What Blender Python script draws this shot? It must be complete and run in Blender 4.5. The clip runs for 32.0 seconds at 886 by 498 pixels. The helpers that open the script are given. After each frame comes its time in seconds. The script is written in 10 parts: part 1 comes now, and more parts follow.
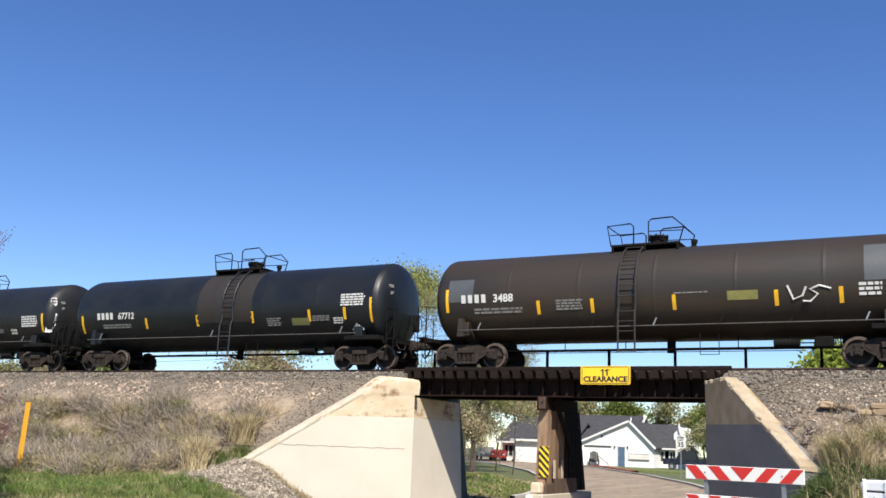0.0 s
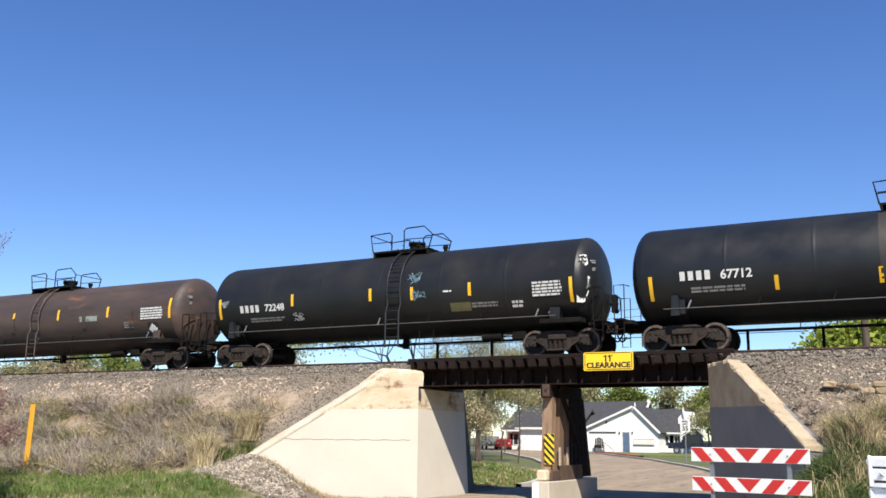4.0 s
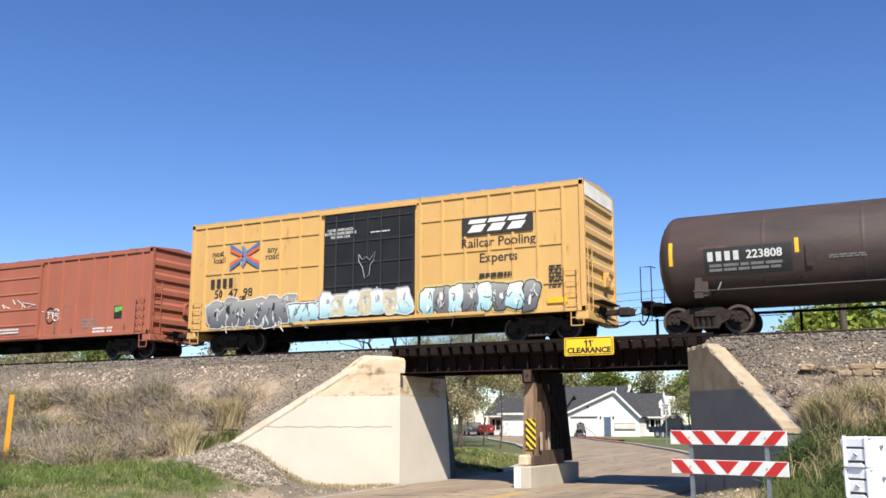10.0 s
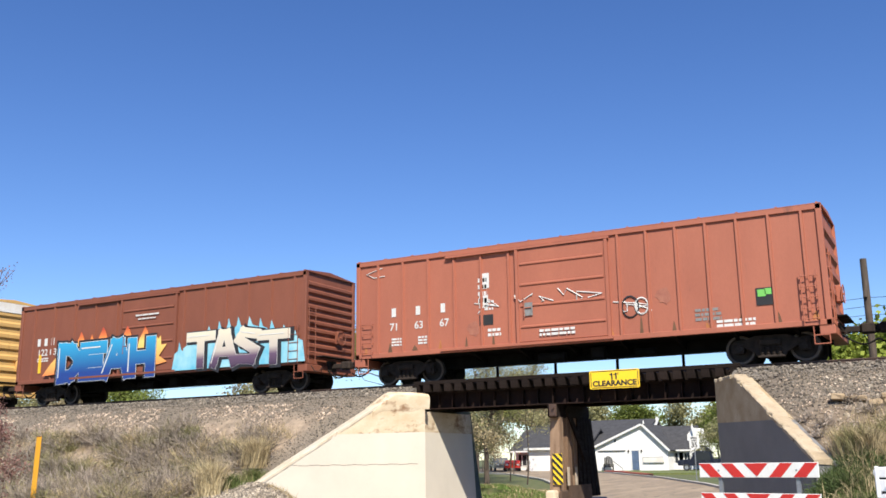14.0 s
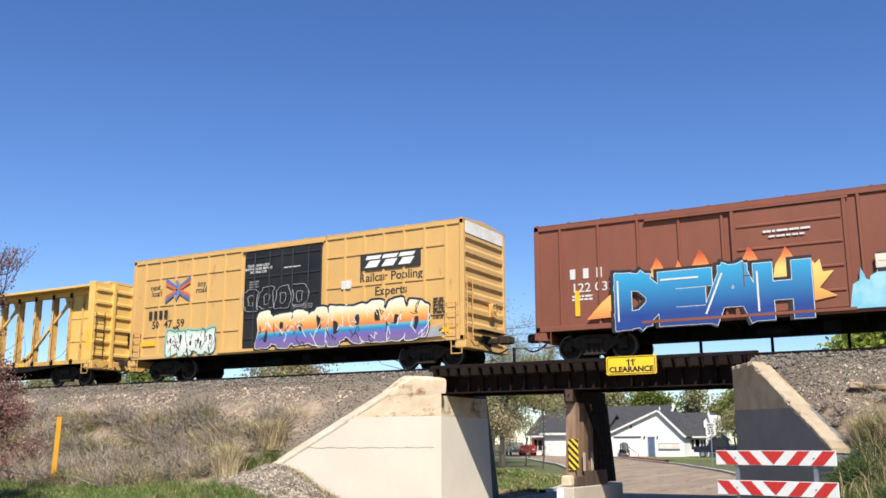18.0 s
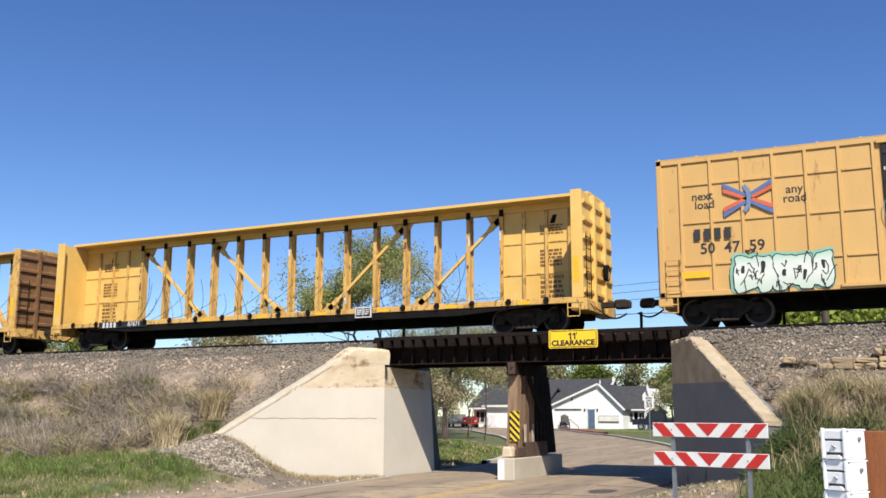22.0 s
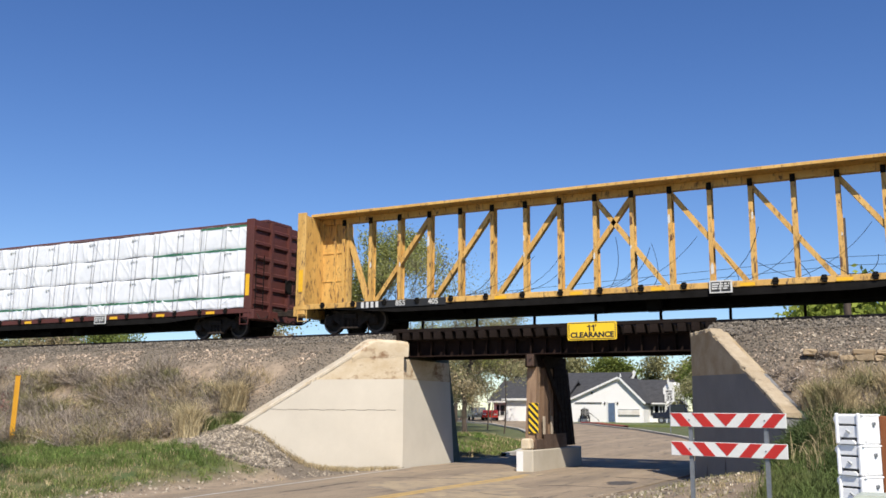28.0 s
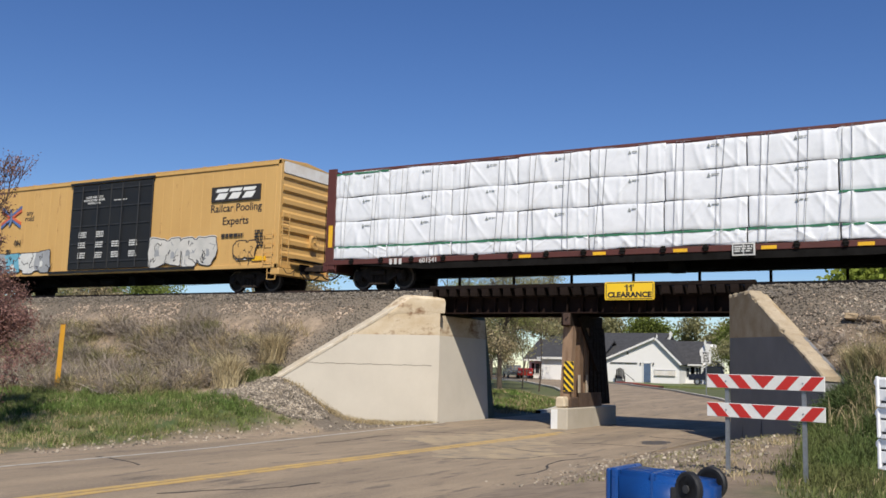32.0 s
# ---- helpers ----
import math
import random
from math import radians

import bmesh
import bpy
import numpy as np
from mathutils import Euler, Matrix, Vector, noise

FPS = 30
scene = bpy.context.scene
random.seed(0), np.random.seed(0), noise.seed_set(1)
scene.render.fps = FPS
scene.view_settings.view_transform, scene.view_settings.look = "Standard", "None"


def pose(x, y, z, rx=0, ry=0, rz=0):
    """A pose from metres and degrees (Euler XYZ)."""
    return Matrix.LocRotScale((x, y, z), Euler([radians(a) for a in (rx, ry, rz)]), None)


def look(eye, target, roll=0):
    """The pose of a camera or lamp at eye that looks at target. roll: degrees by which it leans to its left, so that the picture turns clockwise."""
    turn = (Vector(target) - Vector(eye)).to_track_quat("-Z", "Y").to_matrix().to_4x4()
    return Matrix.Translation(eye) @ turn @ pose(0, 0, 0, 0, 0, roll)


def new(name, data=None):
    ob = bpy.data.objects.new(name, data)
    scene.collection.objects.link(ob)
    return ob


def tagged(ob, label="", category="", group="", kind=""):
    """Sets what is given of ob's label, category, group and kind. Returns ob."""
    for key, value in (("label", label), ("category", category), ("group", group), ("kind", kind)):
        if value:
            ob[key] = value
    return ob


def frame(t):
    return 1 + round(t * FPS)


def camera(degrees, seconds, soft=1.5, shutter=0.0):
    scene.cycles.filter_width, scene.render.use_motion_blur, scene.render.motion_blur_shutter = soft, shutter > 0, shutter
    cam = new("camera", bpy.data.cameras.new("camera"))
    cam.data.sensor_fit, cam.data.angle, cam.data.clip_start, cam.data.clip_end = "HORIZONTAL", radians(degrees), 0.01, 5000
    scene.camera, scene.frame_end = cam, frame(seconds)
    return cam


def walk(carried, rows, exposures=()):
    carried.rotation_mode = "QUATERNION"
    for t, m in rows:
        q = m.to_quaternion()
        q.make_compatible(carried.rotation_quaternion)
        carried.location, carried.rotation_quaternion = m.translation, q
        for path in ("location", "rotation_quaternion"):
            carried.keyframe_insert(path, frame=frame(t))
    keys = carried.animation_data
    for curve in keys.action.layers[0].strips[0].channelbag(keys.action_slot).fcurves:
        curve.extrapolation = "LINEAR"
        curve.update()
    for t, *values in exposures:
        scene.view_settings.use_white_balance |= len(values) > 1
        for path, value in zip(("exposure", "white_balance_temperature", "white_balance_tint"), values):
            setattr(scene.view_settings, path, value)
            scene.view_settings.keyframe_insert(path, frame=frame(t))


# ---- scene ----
# The camera is carried by someone who stands beside a road; the rows are seconds, x, y, z and the turn in degrees.
PATH = [
    (0, -0.026, 0.001, 1.957, 101.89, -2.22, 28.00),
    (0.5, -0.042, 0.001, 1.955, 102.21, -1.88, 28.56),
    (1, -0.039, 0.001, 1.944, 102.05, -0.72, 30.08),
    (1.5, -0.039, 0.001, 1.941, 100.75, 0.16, 31.45),
    (2, -0.039, 0.001, 1.942, 100.72, 0.37, 32.25),
    (2.5, -0.043, 0.001, 1.941, 101.15, -0.14, 32.16),
    (4.5, -0.027, 0.000, 1.943, 101.41, -0.66, 27.69),
    (5, -0.028, 0.001, 1.940, 101.95, -0.68, 28.76),
    (5.5, -0.020, 0.000, 1.940, 102.02, -0.50, 29.00),
    (6, -0.015, 0.000, 1.937, 101.40, -0.42, 28.94),
    (6.5, -0.008, 0.000, 1.939, 101.42, -0.21, 28.64),
    (7, -0.007, 0.000, 1.943, 101.41, -0.15, 28.14),
    (7.5, 0.000, -0.000, 1.945, 101.14, -0.19, 25.51),
    (8, 0.003, -0.000, 1.943, 100.59, -0.82, 25.21),
    (8.5, 0.001, -0.000, 1.940, 100.59, -0.16, 26.24),
    (9, -0.002, -0.000, 1.938, 100.62, -0.27, 26.34),
    (9.5, -0.006, -0.000, 1.931, 100.62, -0.06, 26.57),
    (10, -0.008, -0.000, 1.934, 100.55, -0.05, 27.26),
    (10.5, -0.010, -0.000, 1.933, 100.57, -0.16, 27.18),
    (11, -0.010, 0.000, 1.933, 100.57, -0.16, 27.66),
    (11.5, 0.001, 0.000, 1.936, 101.17, 0.05, 28.24),
    (12, -0.001, 0.000, 1.936, 101.49, 0.02, 28.94),
    (12.5, -0.012, 0.001, 1.936, 101.30, 0.32, 29.81),
    (13, -0.007, 0.001, 1.939, 101.75, 0.49, 29.85),
    (13.5, -0.003, 0.001, 1.933, 102.46, 0.75, 29.33),
    (15.5, 0.004, 0.000, 1.943, 102.47, -0.68, 26.20),
    (16, 0.002, -0.000, 1.946, 102.24, -1.03, 24.91),
    (16.5, -0.008, 0.000, 1.939, 102.14, -1.51, 25.69),
    (17, -0.019, 0.000, 1.937, 101.22, -1.00, 27.49),
    (17.5, -0.013, 0.000, 1.931, 101.81, -0.17, 29.15),
    (18, -0.007, 0.000, 1.938, 101.75, 0.11, 29.75),
    (18.5, -0.012, 0.001, 1.937, 102.56, -0.43, 30.31),
    (19, -0.014, 0.001, 1.927, 102.17, -0.05, 30.13),
    (19.5, -0.005, 0.000, 1.940, 102.43, -0.30, 28.20),
    (20, -0.003, 0.000, 1.923, 102.40, -1.14, 27.35),
    (20.5, 0.014, 0.000, 1.937, 102.90, -1.03, 26.53),
    (21, 0.005, -0.000, 1.933, 101.14, -0.95, 25.47),
    (21.5, -0.008, 0.000, 1.927, 100.47, -0.79, 26.58),
    (22, 0.008, -0.000, 1.929, 100.08, -0.21, 26.34),
    (22.5, 0.031, -0.000, 1.921, 101.27, 0.33, 26.53),
    (23, 0.038, -0.001, 1.922, 102.10, 0.38, 26.32),
    (23.5, 0.044, -0.001, 1.919, 101.73, -0.12, 26.88),
    (24, 0.049, -0.001, 1.903, 100.49, -0.95, 27.24),
    (24.5, 0.055, -0.001, 1.898, 100.23, 0.64, 26.96),
    (26.5, 0.074, -0.001, 1.885, 99.25, -0.43, 24.62),
    (27, 0.071, -0.001, 1.879, 98.22, -1.00, 24.92),
    (27.5, 0.059, -0.000, 1.873, 100.26, 0.37, 27.77),
    (28, 0.058, -0.000, 1.869, 99.70, -0.36, 27.56),
    (28.5, 0.061, -0.001, 1.870, 98.33, -0.58, 26.39),
    (29, 0.075, -0.001, 1.873, 98.12, -0.76, 24.41),
    (29.5, 0.080, -0.001, 1.863, 97.55, -0.97, 23.76),
    (30, 0.070, -0.001, 1.862, 97.77, -1.79, 24.42),
    (30.5, 0.067, -0.001, 1.861, 97.97, -1.59, 24.95),
    (31, 0.061, -0.001, 1.856, 97.95, -1.41, 25.77),
    (31.5, 0.045, -0.000, 1.856, 97.43, -1.44, 27.66),
    (32, 0.049, -0.000, 1.855, 97.08, -1.56, 29.69),
]
cam = camera(50.5, 32.0, soft=1.6)
walk(cam, [(t, pose(x, y, z, rx, ry, rz)) for t, x, y, z, rx, ry, rz in PATH],
     exposures=[(0, 0.62), (2, 0.68), (6, 0.68), (11, 0.62), (13, 0.68), (16, 0.62), (18, 0.57), (21, 0.44), (23, 0.48), (24.5, 0.50), (26.5, 0.52), (27, 0.48), (28, 0.32), (29, 0.11), (30, -0.16), (31, 0.05), (32, 0.04)])

# ---- daylight: clear afternoon sky, one sun behind the camera's right shoulder ----
TO_SUN = Vector((0.74, -1.0, 1.30)).normalized()
world = bpy.data.worlds.new("sky")
scene.world = world
world.use_nodes = True
wn = world.node_tree
sky = wn.nodes.new("ShaderNodeTexSky")
sky.sky_type = "NISHITA"
sky.sun_disc = False
sky.sun_elevation = math.asin(TO_SUN.z)
sky.sun_rotation = math.atan2(TO_SUN.x, TO_SUN.y)
sky.altitude = 900
sky.air_density = 1.0
sky.dust_density = 0.12
sky.ozone_density = 3.5
hue = wn.nodes.new("ShaderNodeHueSaturation")
hue.inputs["Hue"].default_value = 0.512
hue.inputs["Saturation"].default_value = 1.2
wn.links.new(sky.outputs["Color"], hue.inputs["Color"])
wn.links.new(hue.outputs["Color"], wn.nodes["Background"].inputs["Color"])
wn.nodes["Background"].inputs["Strength"].default_value = 0.10
sun_lamp = bpy.data.lights.new("sun", "SUN")
sun_lamp.energy = 5.0
sun_lamp.angle = radians(0.53)
sun_lamp.color = (1.0, 0.93, 0.82)
sun = new("sun", sun_lamp)
sun.matrix_basis = look(TO_SUN * 200, (0, 0, 0))
scene.view_settings.exposure = 0.0

# ---- tools for building ----
class Geo:
    """Gathers faces for one mesh."""

    def __init__(self):
        self.v, self.f, self.s = [], [], []

    def add(self, verts, faces, smooth=False):
        n = len(self.v)
        self.v.extend(tuple(p) for p in verts)
        self.f.extend(tuple(i + n for i in face) for face in faces)
        self.s.extend([smooth] * len(faces))
        return self

    def box(self, x0, x1, y0, y1, z0, z1, m=None, b=0.0):
        x0, x1, y0, y1, z0, z1 = min(x0, x1), max(x0, x1), min(y0, y1), max(y0, y1), min(z0, z1), max(z0, z1)
        b = min(b, (x1 - x0) * 0.3, (y1 - y0) * 0.3, (z1 - z0) * 0.3)
        if b <= 0:
            p = [Vector((x, y, z)) for z in (z0, z1) for x, y in ((x0, y0), (x1, y0), (x1, y1), (x0, y1))]
            fs = [(3, 2, 1, 0), (4, 5, 6, 7), (0, 1, 5, 4), (1, 2, 6, 5), (2, 3, 7, 6), (3, 0, 4, 7)]
        else:
            p, key = [], {}
            for sx, X in ((-1, x0), (1, x1)):
                for sy, Y in ((-1, y0), (1, y1)):
                    for sz, Z in ((-1, z0), (1, z1)):
                        key[sx, sy, sz] = len(p)
                        p += [Vector((X, Y - sy * b, Z - sz * b)), Vector((X - sx * b, Y, Z - sz * b)), Vector((X - sx * b, Y - sy * b, Z))]
            k = lambda sx, sy, sz, a: key[sx, sy, sz] + a
            fs = []
            for s in (-1, 1):
                fs.append([k(s, -1, -1, 0), k(s, 1, -1, 0), k(s, 1, 1, 0), k(s, -1, 1, 0)][::s])
                fs.append([k(-1, s, -1, 1), k(-1, s, 1, 1), k(1, s, 1, 1), k(1, s, -1, 1)][::s])
                fs.append([k(-1, -1, s, 2), k(1, -1, s, 2), k(1, 1, s, 2), k(-1, 1, s, 2)][::s])
            for a in (-1, 1):
                for c in (-1, 1):
                    fs.append([k(a, c, -1, 0), k(a, c, 1, 0), k(a, c, 1, 1), k(a, c, -1, 1)][::-a * c])
                    fs.append([k(a, -1, c, 0), k(a, 1, c, 0), k(a, 1, c, 2), k(a, -1, c, 2)][::a * c])
                    fs.append([k(-1, a, c, 1), k(1, a, c, 1), k(1, a, c, 2), k(-1, a, c, 2)][::-a * c])
            for a in (-1, 1):
                for c in (-1, 1):
                    for d in (-1, 1):
                        fs.append([k(a, c, d, 0), k(a, c, d, 1), k(a, c, d, 2)][::a * c * d])
        if m is not None:
            p = [m @ q for q in p]
        return self.add(p, fs)

    def tube(self, p0, p1, r, n=8, r1=None, caps=True):
        p0, p1 = Vector(p0), Vector(p1)
        d = (p1 - p0).normalized()
        a = d.orthogonal().normalized()
        b = d.cross(a)
        r1 = r if r1 is None else r1
        vs = []
        for c, q in ((p0, r), (p1, r1)):
            vs += [c + q * (math.cos(6.28319 * i / n) * a + math.sin(6.28319 * i / n) * b) for i in range(n)]
        self.add(vs, [(i, (i + 1) % n, n + (i + 1) % n, n + i) for i in range(n)], True)
        if caps:
            m = len(self.v) - 2 * n
            self.f += [tuple(m + i for i in range(n))[::-1], tuple(m + n + i for i in range(n))]
            self.s += [False, False]
        return self

    def path(self, pts, r, n=6):
        """One bent tube through all the points."""
        pts = [Vector(p) for p in pts]
        ref = None
        base = len(self.v)
        for i, p in enumerate(pts):
            d = (pts[min(i + 1, len(pts) - 1)] - pts[max(i - 1, 0)])
            d = d.normalized() if d.length > 1e-6 else Vector((0, 0, 1))
            a = d.orthogonal().normalized() if ref is None else ref - d * ref.dot(d)
            a = a.normalized() if a.length > 1e-4 else d.orthogonal().normalized()
            ref, b = a, d.cross(a)
            self.v.extend(tuple(p + r * (math.cos(6.28319 * k / n) * a + math.sin(6.28319 * k / n) * b)) for k in range(n))
        for i in range(len(pts) - 1):
            o = base + i * n
            self.f.extend((o + k, o + (k + 1) % n, o + n + (k + 1) % n, o + n + k) for k in range(n))
            self.s.extend([True] * n)
        e = base + (len(pts) - 1) * n
        self.f += [tuple(range(base, base + n))[::-1], tuple(range(e, e + n))]
        self.s += [False, False]
        return self

    def prism(self, poly, axis, lo, hi):
        """A polygon in the two other axes (in the order x, y, z), drawn out along an axis."""
        n = len(poly)
        put = {"x": lambda p, h: (h, p[0], p[1]), "y": lambda p, h: (p[0], h, p[1]), "z": lambda p, h: (p[0], p[1], h)}[axis]
        vs = [put(p, lo) for p in poly] + [put(p, hi) for p in poly]
        area = sum(poly[i][0] * poly[(i + 1) % n][1] - poly[(i + 1) % n][0] * poly[i][1] for i in range(n))
        o = 1 if (area > 0) == (axis != "y") else -1
        fs = [tuple(range(n))[::-o], tuple(range(n, 2 * n))[::o]]
        fs += [(i, (i + 1) % n, n + (i + 1) % n, n + i)[::o] for i in range(n)]
        return self.add(vs, fs)

    def lathe(self, rings, n=40, z=0.0, y=0.0):
        """Rings of (x, radius) about a line along x."""
        vs = [(x, y + r * math.cos(6.28319 * i / n), z + r * math.sin(6.28319 * i / n)) for x, r in rings for i in range(n)]
        fs = [(k * n + i, k * n + (i + 1) % n, (k + 1) * n + (i + 1) % n, (k + 1) * n + i)[::-1] for k in range(len(rings) - 1) for i in range(n)]
        self.add(vs, fs, True)
        m = len(self.v) - n * len(rings)
        self.f += [tuple(m + i for i in range(n)), tuple(m + n * (len(rings) - 1) + i for i in range(n))[::-1]]
        self.s += [False, False]
        return self

    def mesh(self, name, mats, angle=0.6):
        me = bpy.data.meshes.new(name)
        me.from_pydata(self.v, [], self.f)
        me.polygons.foreach_set("use_smooth", self.s)
        if any(self.s):
            me.set_sharp_from_angle(angle=angle)
        for m in mats if isinstance(mats, (list, tuple)) else [mats]:
            me.materials.append(m)
        me.update()
        return me


def part(name, shape, material, parent=None, label="", m=None):
    """Links a Geo or a finished mesh as one object."""
    ob = new(name, shape.mesh(name, material) if isinstance(shape, Geo) else shape)
    ob.parent = parent
    if m is not None:
        ob.matrix_basis = m
    return tagged(ob, label)


def thing(name, m, label, category, group="", kind=""):
    return_ob = new(name)
    return_ob.empty_display_size = 0.2
    return_ob.matrix_basis = m
    return tagged(return_ob, label, category, group, kind)


def words(name, body, size, material, parent, m, bold=0.0, squeeze=1.0, align="CENTER", lift=0.004):
    """Lettering as a mesh of its own."""
    cu = bpy.data.curves.new(name, "FONT")
    cu.body, cu.size, cu.align_x, cu.align_y, cu.extrude, cu.offset, cu.resolution_u = body, size, align, "CENTER", lift, bold, 3
    ob = bpy.data.objects.new(name, cu)
    me = bpy.data.meshes.new_from_object(ob)
    bpy.data.objects.remove(ob)
    me.transform(Matrix.Diagonal((squeeze, 1, 1, 1)))
    me.materials.clear()
    me.materials.append(material)
    return part(name, me, None, parent, "", m)


def upright(x, y, z):
    """A pose for flat lettering that faces -y."""
    return pose(x, y, z, 90, 0, 0)


# ---- materials ----
def ramp(nt, fac, stops):
    r = nt.nodes.new("ShaderNodeValToRGB")
    while len(r.color_ramp.elements) < len(stops):
        r.color_ramp.elements.new(0.5)
    for e, (p, c) in zip(r.color_ramp.elements, stops):
        e.position, e.color = p, (*c, 1) if len(c) == 3 else c
    nt.links.new(fac, r.inputs[0])
    return r.outputs[0]


def mat(name, color, rough=0.6, metal=0.0, second=None, scale=1.0, amount=0.5, grain=0.12, grain_scale=40.0, bump=0.2, bump_scale=30.0,
        stretch=(1, 1, 1), spread=0.18, third=None, third_amount=0.0, third_scale=6.0, random=0.0, world_space=False, gloss=0.5):
    """A surface with a broad mix of two colours, a fine grain, a third colour in patches and a relief."""
    m = bpy.data.materials.new(name)
    m.use_nodes = True
    nt = m.node_tree
    N, L = nt.nodes, nt.links
    bsdf = N["Principled BSDF"]
    tc = N.new("ShaderNodeTexCoord")
    mp = N.new("ShaderNodeMapping")
    mp.inputs["Scale"].default_value = stretch
    if world_space:
        geo = N.new("ShaderNodeNewGeometry")
        L.new(geo.outputs["Position"], mp.inputs[0])
    else:
        L.new(tc.outputs["Object"], mp.inputs[0])

    def nz(s, detail=5.0, rough_=0.6):
        n = N.new("ShaderNodeTexNoise")
        n.inputs["Scale"].default_value, n.inputs["Detail"].default_value, n.inputs["Roughness"].default_value = s, detail, rough_
        L.new(mp.outputs[0], n.inputs["Vector"])
        return n.outputs["Fac"]

    def mix(fac, a, b, mode="MIX"):
        x = N.new("ShaderNodeMix")
        x.data_type, x.blend_type = "RGBA", mode
        for sock, val in ((x.inputs["Factor"], fac), (x.inputs["A"], a), (x.inputs["B"], b)):
            if isinstance(val, (tuple, list)):
                sock.default_value = (*val, 1)
            elif isinstance(val, (int, float)):
                sock.default_value = val
            else:
                L.new(val, sock)
        return x.outputs["Result"]

    second = second or tuple(c * 0.72 for c in color)
    lo, hi = 0.5 - spread, 0.5 + spread
    lo, hi = lo + (0.5 - amount) * 0.5, hi + (0.5 - amount) * 0.5
    broad = ramp(nt, nz(scale), [(max(0, lo), (0, 0, 0)), (min(1, hi), (1, 1, 1))])
    col = mix(broad, color, second)
    if third:
        t = 0.72 - 0.45 * third_amount
        col = mix(ramp(nt, nz(third_scale, 8.0, 0.68), [(t, (0, 0, 0)), (min(1, t + 0.1), (1, 1, 1))]), col, third)
    g = ramp(nt, nz(grain_scale, 4.0, 0.7), [(0.3, (1 - grain,) * 3), (0.7, (1 + grain,) * 3)])
    col = mix(1.0, col, g, "MULTIPLY")
    if random:
        oi = N.new("ShaderNodeObjectInfo")
        col = mix(1.0, col, ramp(nt, oi.outputs["Random"], [(0, (1 - random,) * 3), (1, (1 + random * 0.6,) * 3)]), "MULTIPLY")
    L.new(col, bsdf.inputs["Base Color"])
    bsdf.inputs["Metallic"].default_value = metal
    bsdf.inputs["Specular IOR Level"].default_value = gloss
    rr = N.new("ShaderNodeMapRange")
    rr.inputs["To Min"].default_value, rr.inputs["To Max"].default_value = max(0.03, rough - 0.1), min(1, rough + 0.12)
    L.new(broad, rr.inputs["Value"])
    L.new(rr.outputs[0], bsdf.inputs["Roughness"])
    if bump:
        b = N.new("ShaderNodeBump")
        b.inputs["Strength"].default_value, b.inputs["Distance"].default_value = bump, 0.02
        L.new(nz(bump_scale, 6.0, 0.65), b.inputs["Height"])
        L.new(b.outputs[0], bsdf.inputs["Normal"])
    return m


def island(m, amount=0.35, hue=None):
    """Lets every loose piece of a joined mesh differ a little."""
    nt = m.node_tree
    bsdf = nt.nodes["Principled BSDF"]
    old = bsdf.inputs["Base Color"].links[0].from_socket
    geo = nt.nodes.new("ShaderNodeNewGeometry")
    lo, hi = (1 - amount,) * 3, (1 + amount,) * 3
    if hue:
        hi = tuple(h * (1 + amount) for h in hue)
    x = nt.nodes.new("ShaderNodeMix")
    x.data_type, x.blend_type = "RGBA", "MULTIPLY"
    x.inputs["Factor"].default_value = 1
    nt.links.new(old, x.inputs["A"])
    nt.links.new(ramp(nt, geo.outputs["Random Per Island"], [(0, lo), (1, hi)]), x.inputs["B"])
    nt.links.new(x.outputs["Result"], bsdf.inputs["Base Color"])
    return m


CONCRETE = mat("concrete", (0.50, 0.455, 0.37), 0.9, second=(0.40, 0.355, 0.28), scale=0.7, grain=0.08, bump=0.25, bump_scale=18, third=(0.22, 0.18, 0.13), third_amount=0.12, third_scale=2.5)
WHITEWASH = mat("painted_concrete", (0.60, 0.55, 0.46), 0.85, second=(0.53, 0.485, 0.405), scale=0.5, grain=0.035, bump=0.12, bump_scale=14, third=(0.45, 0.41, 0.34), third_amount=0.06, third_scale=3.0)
# right abutment's grey paint, made darker to stand in for its shade
SHADED_GREYWASH = mat("shaded_grey_painted_concrete", (0.20, 0.20, 0.20), 0.85, second=(0.165, 0.165, 0.165), scale=0.6, grain=0.06, bump=0.15, bump_scale=16)
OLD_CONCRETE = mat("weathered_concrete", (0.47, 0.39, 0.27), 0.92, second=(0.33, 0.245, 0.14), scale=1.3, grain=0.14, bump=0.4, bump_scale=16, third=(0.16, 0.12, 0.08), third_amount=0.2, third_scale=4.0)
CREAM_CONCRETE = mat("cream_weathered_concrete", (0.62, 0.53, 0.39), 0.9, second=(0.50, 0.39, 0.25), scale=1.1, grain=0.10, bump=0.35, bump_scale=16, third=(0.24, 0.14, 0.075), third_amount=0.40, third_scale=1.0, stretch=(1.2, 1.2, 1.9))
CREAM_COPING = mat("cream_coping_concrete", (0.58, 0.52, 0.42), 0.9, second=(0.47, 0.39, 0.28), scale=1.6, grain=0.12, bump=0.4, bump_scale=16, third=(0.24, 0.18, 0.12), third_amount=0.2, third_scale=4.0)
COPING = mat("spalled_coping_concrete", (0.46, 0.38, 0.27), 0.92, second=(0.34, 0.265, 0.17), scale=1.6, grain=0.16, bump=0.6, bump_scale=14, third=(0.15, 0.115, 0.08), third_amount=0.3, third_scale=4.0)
GIRDER = mat("dark_rusted_steel", (0.026, 0.013, 0.010), 0.85, gloss=0.15, second=(0.012, 0.008, 0.007), scale=1.2, third=(0.065, 0.03, 0.018), third_amount=0.2, third_scale=3.0, bump=0.3)
